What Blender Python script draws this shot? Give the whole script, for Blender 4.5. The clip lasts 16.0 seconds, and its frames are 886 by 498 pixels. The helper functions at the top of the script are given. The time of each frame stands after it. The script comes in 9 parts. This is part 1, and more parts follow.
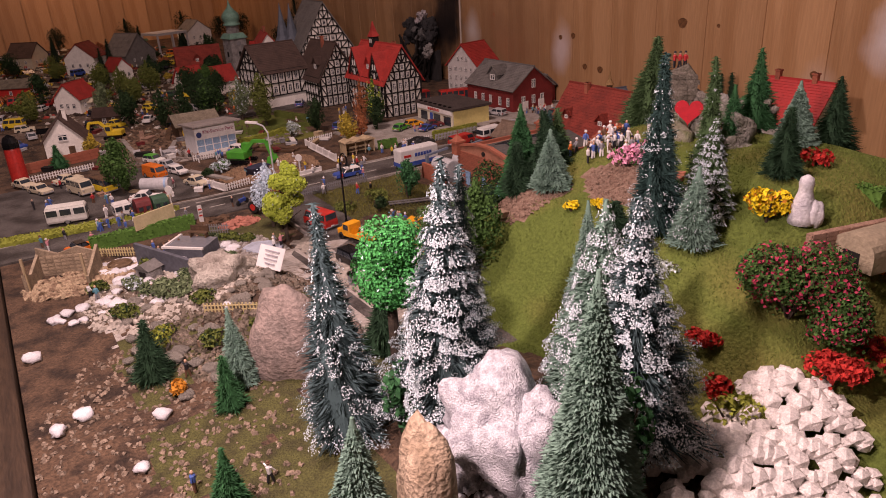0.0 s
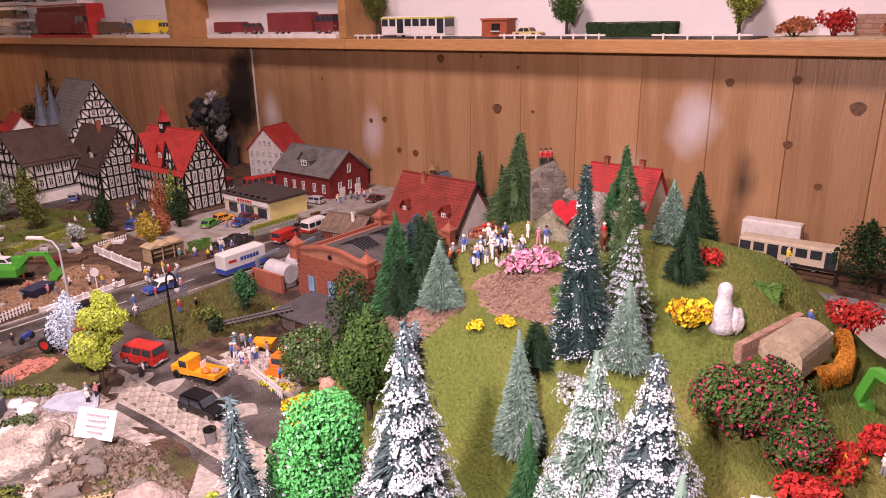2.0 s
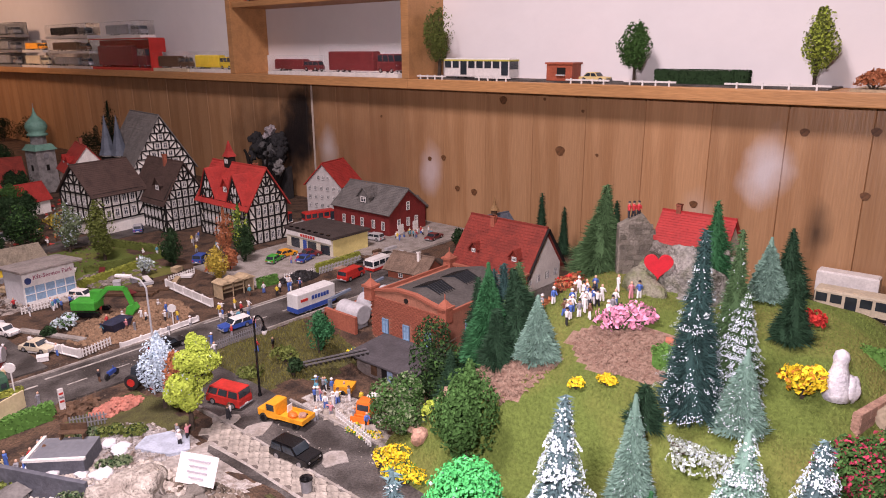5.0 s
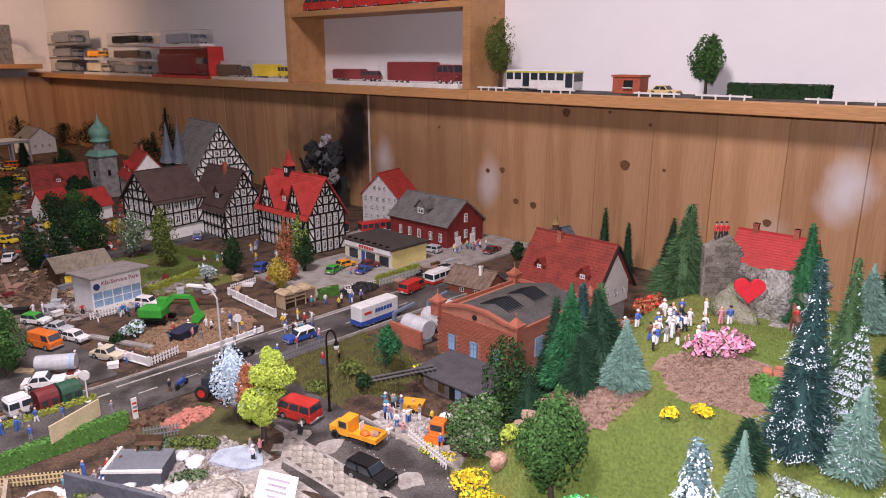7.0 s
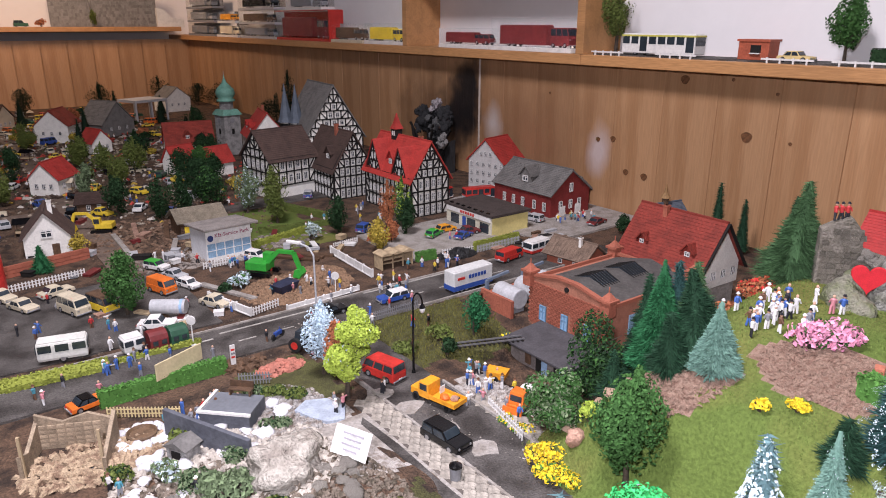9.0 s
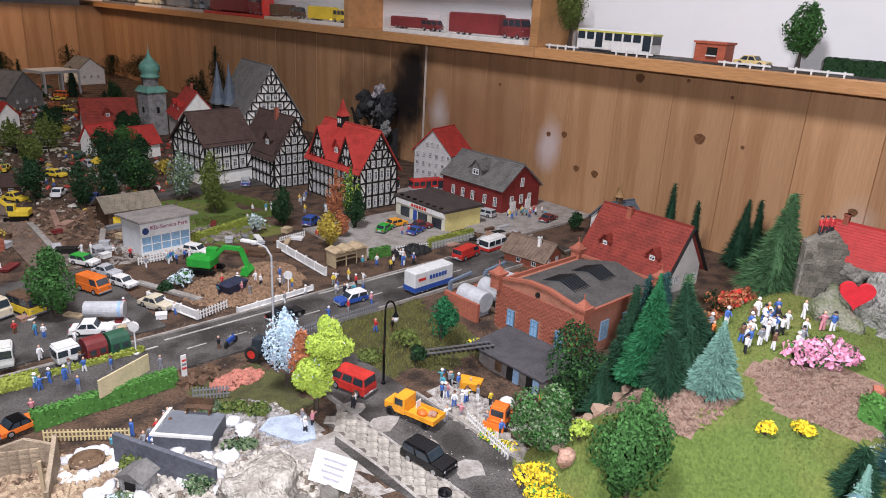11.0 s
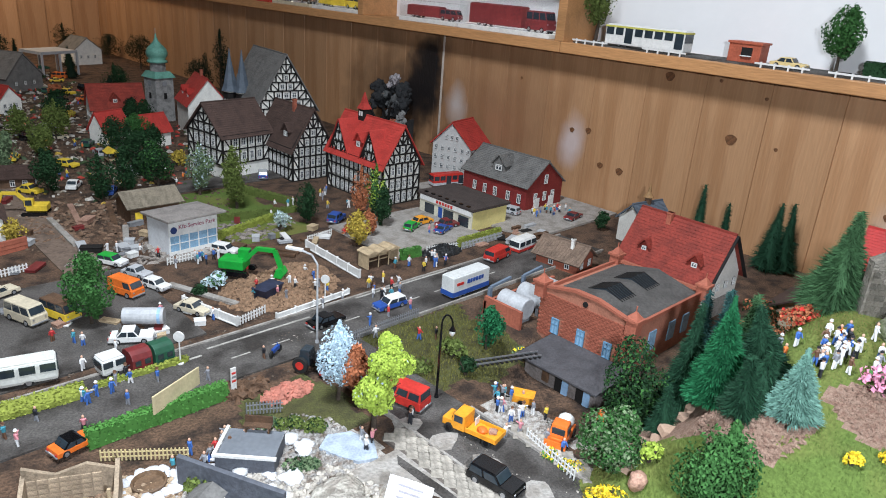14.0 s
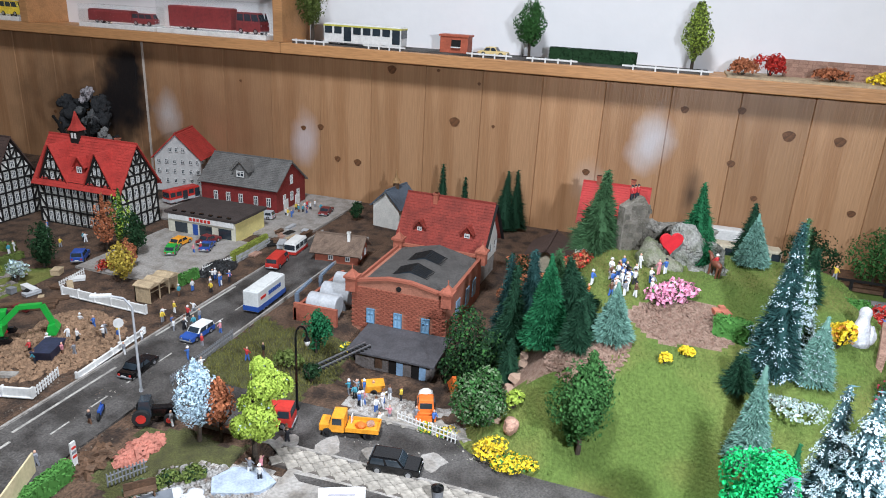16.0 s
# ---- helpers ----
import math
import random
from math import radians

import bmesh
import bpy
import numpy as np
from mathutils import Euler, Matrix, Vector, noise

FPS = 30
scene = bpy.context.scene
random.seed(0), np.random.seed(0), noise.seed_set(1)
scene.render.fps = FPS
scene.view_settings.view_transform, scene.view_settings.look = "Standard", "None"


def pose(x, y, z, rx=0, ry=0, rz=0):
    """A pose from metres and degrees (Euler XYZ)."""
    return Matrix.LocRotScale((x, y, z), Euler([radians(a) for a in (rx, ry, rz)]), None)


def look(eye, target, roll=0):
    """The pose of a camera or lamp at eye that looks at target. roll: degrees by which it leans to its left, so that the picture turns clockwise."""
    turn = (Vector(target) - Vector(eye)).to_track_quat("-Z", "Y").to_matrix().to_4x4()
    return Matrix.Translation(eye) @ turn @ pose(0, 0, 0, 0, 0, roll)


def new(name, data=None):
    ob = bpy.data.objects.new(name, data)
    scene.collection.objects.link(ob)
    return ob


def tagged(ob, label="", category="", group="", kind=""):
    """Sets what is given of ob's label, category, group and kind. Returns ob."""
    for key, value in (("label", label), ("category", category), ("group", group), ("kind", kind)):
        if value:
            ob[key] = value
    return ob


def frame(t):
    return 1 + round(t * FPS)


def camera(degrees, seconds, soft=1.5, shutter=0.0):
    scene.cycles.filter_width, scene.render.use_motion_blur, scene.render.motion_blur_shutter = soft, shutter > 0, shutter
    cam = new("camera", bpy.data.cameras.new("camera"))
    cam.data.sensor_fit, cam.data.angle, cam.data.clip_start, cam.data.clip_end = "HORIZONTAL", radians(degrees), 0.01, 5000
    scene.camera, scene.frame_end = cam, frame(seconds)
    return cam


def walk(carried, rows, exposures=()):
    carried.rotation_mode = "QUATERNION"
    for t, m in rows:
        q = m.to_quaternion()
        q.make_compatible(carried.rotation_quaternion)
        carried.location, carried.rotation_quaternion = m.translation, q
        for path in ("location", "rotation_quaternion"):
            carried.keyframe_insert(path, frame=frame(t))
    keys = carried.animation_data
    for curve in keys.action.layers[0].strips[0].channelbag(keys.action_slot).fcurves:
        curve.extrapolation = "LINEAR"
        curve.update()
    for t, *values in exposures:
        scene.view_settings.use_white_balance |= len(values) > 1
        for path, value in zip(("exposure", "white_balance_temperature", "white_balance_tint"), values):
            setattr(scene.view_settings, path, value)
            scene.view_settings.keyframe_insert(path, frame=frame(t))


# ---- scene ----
cam = camera(64.9, 16.0, soft=1.0)
PATH = [
    (0, (0.016, 0.036, 0.29), (0.995, 1.595, -0.491), -3.2),
    (0.5, (0.0, 0.069, 0.294), (1.039, 1.604, -0.458), -2.1),
    (1, (-0.01, 0.125, 0.294), (1.285, 1.485, -0.392), -2.4),
    (1.5, (0.005, 0.158, 0.306), (1.43, 1.409, -0.329), -1.2),
    (2, (0.011, 0.164, 0.309), (1.502, 1.34, -0.319), -1.1),
    (2.5, (-0.006, 0.169, 0.322), (1.501, 1.342, -0.273), 0.4),
    (3, (-0.007, 0.184, 0.324), (1.492, 1.376, -0.25), -0.0),
    (3.5, (-0.01, 0.195, 0.327), (1.48, 1.402, -0.241), 0.3),
    (4, (-0.015, 0.202, 0.327), (1.468, 1.422, -0.233), 0.1),
    (6.5, (-0.032, 0.237, 0.335), (1.389, 1.54, -0.195), -0.1),
    (7, (-0.035, 0.249, 0.334), (1.362, 1.579, -0.195), 0.0),
    (7.5, (-0.025, 0.242, 0.323), (1.305, 1.609, -0.278), -0.4),
    (8, (-0.016, 0.235, 0.321), (1.184, 1.706, -0.31), -0.8),
    (8.5, (-0.002, 0.233, 0.328), (1.107, 1.778, -0.291), -1.4),
    (9, (-0.012, 0.24, 0.331), (1.123, 1.766, -0.288), 0.1),
    (9.5, (-0.025, 0.274, 0.33), (1.207, 1.721, -0.295), 0.6),
    (10, (-0.025, 0.289, 0.335), (1.265, 1.68, -0.298), 2.4),
    (12.5, (-0.05, 0.349, 0.339), (1.287, 1.676, -0.334), 3.0),
    (13, (-0.072, 0.365, 0.344), (1.37, 1.595, -0.297), 4.2),
    (13.5, (-0.07, 0.368, 0.352), (1.407, 1.529, -0.334), 6.9),
    (14, (-0.059, 0.368, 0.356), (1.267, 1.686, -0.355), 4.3),
    (14.5, (-0.066, 0.39, 0.35), (1.27, 1.688, -0.379), 2.9),
    (15, (-0.118, 0.455, 0.357), (1.533, 1.352, -0.328), 4.5),
    (15.5, (-0.145, 0.465, 0.368), (1.634, 1.132, -0.259), 3.3),
    (16, (-0.157, 0.469, 0.367), (1.64, 1.022, -0.315), 3.1),
]
EXPOSURES = [(0, -0.65, 8300, 52), (1, -0.1, 8000, 56), (2, 0.12, 7700, 56), (4, 0.08, 7200, 46), (7, 0.05, 6500, 33), (8.5, 0.10, 6250, 27), (10, 0.12, 6150, 21), (12.5, 0.14, 5850, 13), (14.7, 0.28, 5700, 6), (16, 0.24, 5700, 9)]
walk(cam, [(t, look(eye, target, roll)) for t, eye, target, roll in PATH], EXPOSURES)
# ---- light ----
world = bpy.data.worlds.new("world")
scene.world = world
world.use_nodes = True
world.node_tree.nodes["Background"].inputs[0].default_value = (1.0, 0.98, 0.95, 1)
world.node_tree.nodes["Background"].inputs[1].default_value = 0.009


def lamp(name, m, power, size, colour, size_y=None):
    data = bpy.data.lights.new(name, "AREA")
    data.energy, data.size, data.color = power, size, colour
    if size_y:
        data.shape, data.size_y = "RECTANGLE", size_y
    ob = new(name, data)
    ob.matrix_world = m
    return ob


lamp("ceiling_lamp", pose(-0.05, 0.7, 1.40, 0, 0, 0), 26.5, 0.35, (0.98, 0.98, 0.96), 0.25)
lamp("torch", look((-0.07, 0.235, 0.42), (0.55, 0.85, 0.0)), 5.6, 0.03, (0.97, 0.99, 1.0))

# unseen warm fill, added to brighten the panelling of the short wall
lamp("corner_fill", look((0.35, 2.95, 0.80), (0.50, 3.5, 0.22)), 5.0, 0.2, (1.0, 0.72, 0.45))

# ---- materials ----
MATS = {}


def mat(name, colour, rough=0.6, vary=0.25, scale=120.0, bump=0.3, metal=0.0, second=None, fine=6.0, spec=0.4, each=0.0, stretch=None, trans=0.0):
    """A surface with two scales of variation; colour is linear. second: the colour of its stains; each: how far pieces differ."""
    if name in MATS:
        return MATS[name]
    m = bpy.data.materials.new(name)
    m.use_nodes = True
    nt = m.node_tree
    n, l = nt.nodes, nt.links
    b = n["Principled BSDF"]
    b.inputs["Roughness"].default_value = rough
    b.inputs["Metallic"].default_value = metal
    b.inputs["Specular IOR Level"].default_value = spec
    co = n.new("ShaderNodeTexCoord")
    src = co.outputs["Object"]
    if stretch:
        mp = n.new("ShaderNodeMapping")
        mp.inputs["Scale"].default_value = stretch
        l.new(src, mp.inputs["Vector"])
        src = mp.outputs["Vector"]
    big, small = n.new("ShaderNodeTexNoise"), n.new("ShaderNodeTexNoise")
    for t, s, d in ((big, scale, 3.0), (small, scale * fine, 4.0)):
        t.inputs["Scale"].default_value, t.inputs["Detail"].default_value = s, d
        l.new(src, t.inputs["Vector"])
    dark = tuple(c * (1 - vary) for c in colour)
    ramp = n.new("ShaderNodeMix")
    ramp.data_type = "RGBA"
    ramp.inputs["A"].default_value = (*(second or dark), 1)
    ramp.inputs["B"].default_value = (*colour, 1)
    rng = n.new("ShaderNodeMapRange")
    rng.inputs["From Min"].default_value, rng.inputs["From Max"].default_value = 0.36, 0.56
    l.new(big.outputs["Fac"], rng.inputs["Value"])
    l.new(rng.outputs["Result"], ramp.inputs["Factor"])
    mul = n.new("ShaderNodeMix")
    mul.data_type, mul.blend_type = "RGBA", "MULTIPLY"
    mul.inputs["Factor"].default_value = 1.0
    sm = n.new("ShaderNodeMapRange")
    sm.inputs["From Min"].default_value, sm.inputs["From Max"].default_value = 0.3, 0.7
    sm.inputs["To Min"].default_value, sm.inputs["To Max"].default_value = 1 - vary, 1 + vary * 0.6
    l.new(small.outputs["Fac"], sm.inputs["Value"])
    l.new(ramp.outputs["Result"], mul.inputs["A"])
    l.new(sm.outputs["Result"], mul.inputs["B"])
    out = mul.outputs["Result"]
    if each:
        info, er = n.new("ShaderNodeObjectInfo"), n.new("ShaderNodeMapRange")
        er.inputs["To Min"].default_value, er.inputs["To Max"].default_value = 1 - each, 1 + each
        l.new(info.outputs["Random"], er.inputs["Value"])
        m2 = n.new("ShaderNodeMix")
        m2.data_type, m2.blend_type = "RGBA", "MULTIPLY"
        m2.inputs["Factor"].default_value = 1.0
        l.new(out, m2.inputs["A"])
        l.new(er.outputs["Result"], m2.inputs["B"])
        out = m2.outputs["Result"]
    l.new(out, b.inputs["Base Color"])
    if bump:
        bp = n.new("ShaderNodeBump")
        bp.inputs["Strength"].default_value, bp.inputs["Distance"].default_value = bump, 0.35 / scale
        l.new(small.outputs["Fac"], bp.inputs["Height"])
        l.new(bp.outputs["Normal"], b.inputs["Normal"])
    if trans:
        b.inputs["Transmission Weight"].default_value = trans
    MATS[name] = m
    return m


def leafy(name, colour, spread=0.35, rough=0.75):
    """Foliage: every clump has a tint of its own."""
    if name in MATS:
        return MATS[name]
    m = bpy.data.materials.new(name)
    m.use_nodes = True
    n, l = m.node_tree.nodes, m.node_tree.links
    b = n["Principled BSDF"]
    b.inputs["Roughness"].default_value, b.inputs["Specular IOR Level"].default_value = rough, 0.12
    g = n.new("ShaderNodeNewGeometry")
    r = n.new("ShaderNodeMapRange")
    r.inputs["To Min"].default_value, r.inputs["To Max"].default_value = 1 - spread, 1 + spread
    l.new(g.outputs["Random Per Island"], r.inputs["Value"])
    mx = n.new("ShaderNodeMix")
    mx.data_type, mx.blend_type = "RGBA", "MULTIPLY"
    mx.inputs["Factor"].default_value = 1.0
    mx.inputs["A"].default_value = (*colour, 1)
    l.new(r.outputs["Result"], mx.inputs["B"])
    l.new(mx.outputs["Result"], b.inputs["Base Color"])
    MATS[name] = m
    return m


def glass_mat():
    m = bpy.data.materials.new("clear_plastic")
    m.use_nodes = True
    b = m.node_tree.nodes["Principled BSDF"]
    b.inputs["Base Color"].default_value = (0.9, 0.92, 0.92, 1)
    b.inputs["Roughness"].default_value = 0.12
    b.inputs["Transmission Weight"].default_value = 1.0
    b.inputs["IOR"].default_value = 1.08
    return m


CLEAR = glass_mat()
SOIL = mat("soil", (0.13, 0.075, 0.045), 0.9, 0.5, 45, 0.7, second=(0.04, 0.024, 0.016), fine=9)
GRASS = mat("grass_mat", (0.105, 0.150, 0.034), 0.95, 0.25, 11, 0.35, second=(0.165, 0.165, 0.046), fine=34, spec=0.15)
MEADOW = mat("meadow_mat", (0.10, 0.10, 0.03), 0.9, 0.45, 60, 0.7, second=(0.06, 0.055, 0.02), fine=12)
BARK_CHIPS = mat("bark_chips", (0.31, 0.205, 0.15), 0.9, 0.45, 260, 0.9, second=(0.24, 0.14, 0.10))
GRAVEL = mat("gravel_mat", (0.52, 0.48, 0.44), 0.9, 0.45, 200, 0.9, second=(0.30, 0.25, 0.21))
ASPHALT = mat("asphalt", (0.105, 0.094, 0.086), 0.75, 0.45, 26, 0.35, second=(0.040, 0.034, 0.030), fine=22, spec=0.3)
CONCRETE = mat("concrete", (0.34, 0.31, 0.28), 0.85, 0.25, 60, 0.4, second=(0.25, 0.22, 0.19))
PAVING = mat("paving", (0.36, 0.32, 0.27), 0.85, 0.25, 70, 0.4, each=0.18)
LINE = mat("road_paint", (0.42, 0.39, 0.35), 0.7, 0.3, 90, 0.1)
# for the room sides out of view: coloured dark to weaken bounced light
DIMWALL = mat("dim_unseen_room", (0.11, 0.09, 0.07), 0.85, 0.06, 8, 0.08)
WHITEWALL = mat("white_plaster", (0.76, 0.73, 0.72), 0.85, 0.02, 5, 0.02)
PINE = None
WHITE = mat("white_plastic", (0.72, 0.70, 0.67), 0.5, 0.12, 60, 0.05)
CREAM = mat("cream_plastic", (0.60, 0.52, 0.38), 0.5, 0.15, 60, 0.05)
RED = mat("red_plastic", (0.52, 0.035, 0.025), 0.45, 0.2, 50, 0.05)
ORANGE = mat("orange_plastic", (0.72, 0.16, 0.02), 0.45, 0.15, 50, 0.05)
AMBER = mat("amber_plastic", (0.80, 0.33, 0.02), 0.45, 0.15, 50, 0.05)
YELLOW = mat("yellow_plastic", (0.74, 0.52, 0.04), 0.5, 0.15, 50, 0.05)
BLACK = mat("black_plastic", (0.006, 0.006, 0.007), 0.16, 0.3, 50, 0.0, spec=0.5)
TYRE = mat("tyre_rubber", (0.018, 0.018, 0.018), 0.8, 0.3, 90, 0.2)
CHROME = mat("silver_metal", (0.55, 0.55, 0.57), 0.35, 0.15, 70, 0.05, metal=0.8)
GREY = mat("grey_plastic", (0.22, 0.22, 0.23), 0.6, 0.2, 60, 0.1)
LIGHTGREY = mat("light_grey_plastic", (0.45, 0.45, 0.46), 0.5, 0.15, 60, 0.08)
BLUE = mat("blue_plastic", (0.03, 0.08, 0.32), 0.45, 0.2, 60, 0.05)
SKYBLUE = mat("pale_blue_plastic", (0.28, 0.42, 0.60), 0.5, 0.15, 60, 0.05)
GREEN = mat("green_plastic", (0.03, 0.34, 0.04), 0.45, 0.15, 50, 0.05)
DKGREEN = mat("dark_green_plastic", (0.025, 0.09, 0.05), 0.5, 0.2, 50, 0.05)
MAROON = mat("maroon_plastic", (0.17, 0.025, 0.025), 0.5, 0.2, 50, 0.05)
GLASS = mat("dark_glazing", (0.03, 0.04, 0.05), 0.12, 0.2, 30, 0.0, spec=0.8)
BLUEPANE = mat("blue_glazing", (0.25, 0.40, 0.55), 0.25, 0.2, 60, 0.0, spec=0.6)
TIMBER = mat("black_timber", (0.009, 0.007, 0.006), 0.85, 0.3, 150, 0.2)
BROWNWOOD = mat("brown_wood", (0.12, 0.065, 0.035), 0.75, 0.35, 120, 0.3)
PALEWOOD = mat("pale_wood", (0.48, 0.36, 0.22), 0.7, 0.25, 120, 0.2)
PLASTER = mat("house_plaster", (0.80, 0.77, 0.71), 0.85, 0.12, 70, 0.15)
ROOFRED = mat("red_roof_tiles", (0.42, 0.04, 0.03), 0.7, 0.2, 60, 0.2, each=0.08)
ROOFDKRED = mat("brick_red_roof_tiles", (0.24, 0.033, 0.020), 0.75, 0.25, 60, 0.25, each=0.08)
ROOFBROWN = mat("dark_brown_roof_tiles", (0.075, 0.045, 0.036), 0.8, 0.25, 60, 0.25, each=0.1)
ROOFGREY = mat("grey_slate_roof", (0.17, 0.16, 0.15), 0.8, 0.25, 60, 0.25, each=0.1)
ROOFTAN = mat("weathered_shingle_roof", (0.25, 0.21, 0.155), 0.85, 0.3, 90, 0.3, each=0.1)
BRICK = mat("red_brick", (0.35, 0.105, 0.060), 0.85, 0.2, 60, 0.25, second=(0.29, 0.085, 0.05), each=0.10)
BRICKDK = mat("dark_red_cladding", (0.20, 0.022, 0.02), 0.7, 0.2, 60, 0.2)
MORTAR = mat("mortar", (0.36, 0.145, 0.09), 0.9, 0.2, 90, 0.2)
COPPER = mat("green_copper", (0.14, 0.32, 0.25), 0.6, 0.25, 60, 0.15)
STONE = mat("grey_stone", (0.27, 0.26, 0.25), 0.9, 0.35, 90, 0.6, second=(0.17, 0.165, 0.16), each=0.25)
PALESTONE = mat("pale_stone", (0.47, 0.43, 0.37), 0.9, 0.25, 60, 0.8, second=(0.30, 0.26, 0.22), each=0.15)
WHITESTONE = mat("white_pebble", (0.70, 0.69, 0.70), 0.7, 0.2, 90, 0.3, second=(0.52, 0.51, 0.54), each=0.12)
REDSTONE = mat("reddish_stone", (0.42, 0.25, 0.18), 0.9, 0.3, 90, 0.5, second=(0.30, 0.17, 0.12), each=0.2)
BARK = mat("bark", (0.07, 0.05, 0.035), 0.9, 0.4, 200, 0.5)
FIGURE = {c: mat("paint_" + c, v, 0.55, 0.1, 300, 0.0) for c, v in dict(
    white=(0.75, 0.73, 0.72), blue=(0.06, 0.14, 0.42), red=(0.50, 0.04, 0.04), black=(0.02, 0.02, 0.025), skin=(0.60, 0.36, 0.25),
    yellow=(0.70, 0.50, 0.05), orange=(0.75, 0.20, 0.04), teal=(0.08, 0.30, 0.38), brown=(0.14, 0.07, 0.04), grey=(0.25, 0.25, 0.27), pink=(0.62, 0.25, 0.28)).items()}
LEAF = dict(mid=leafy("leaf_mid_green", (0.045, 0.115, 0.030)), dark=leafy("leaf_dark_green", (0.018, 0.044, 0.017), 0.5), lime=leafy("leaf_lime", (0.36, 0.46, 0.07), 0.2),
            bright=leafy("leaf_bright_green", (0.03, 0.36, 0.10)), olive=leafy("leaf_olive", (0.11, 0.14, 0.035)), pale=leafy("leaf_frosted", (0.30, 0.36, 0.30)),
            fir=leafy("needle_green", (0.018, 0.052, 0.027), 0.5), blue=leafy("needle_blue_green", (0.065, 0.115, 0.120), 0.45), sage=leafy("needle_sage", (0.15, 0.27, 0.215), 0.22),
            kelly=leafy("needle_kelly_green", (0.022, 0.115, 0.045)), snow=leafy("frost_white", (0.49, 0.58, 0.61), 0.40), teal=leafy("needle_dark_teal", (0.028, 0.072, 0.066), 0.45), fern=leafy("needle_fern_green", (0.055, 0.115, 0.048), 0.4), ice=leafy("blossom_pale_blue", (0.50, 0.62, 0.70), 0.25),
            rust=leafy("leaf_rust", (0.36, 0.13, 0.06)), gold=leafy("leaf_gold", (0.40, 0.30, 0.05)), red=leafy("leaf_red", (0.48, 0.04, 0.03)),
            pink=leafy("blossom_pink", (0.70, 0.30, 0.42)), yellow=leafy("blossom_yellow", (0.75, 0.55, 0.03)), rose=leafy("blossom_rose", (0.42, 0.05, 0.09)),
            orange=leafy("leaf_orange", (0.50, 0.20, 0.03)), grass=leafy("hedge_green", (0.075, 0.19, 0.040)), moss=leafy("hedge_moss", (0.24, 0.27, 0.05)), night=leafy("leaf_night", (0.010, 0.022, 0.012)), mint=leafy("leaf_grey_green", (0.14, 0.19, 0.10)),
            lawn=leafy("lawn_fibre", (0.135, 0.188, 0.045), 0.22), meadow=leafy("meadow_fibre", (0.15, 0.14, 0.035), 0.5))


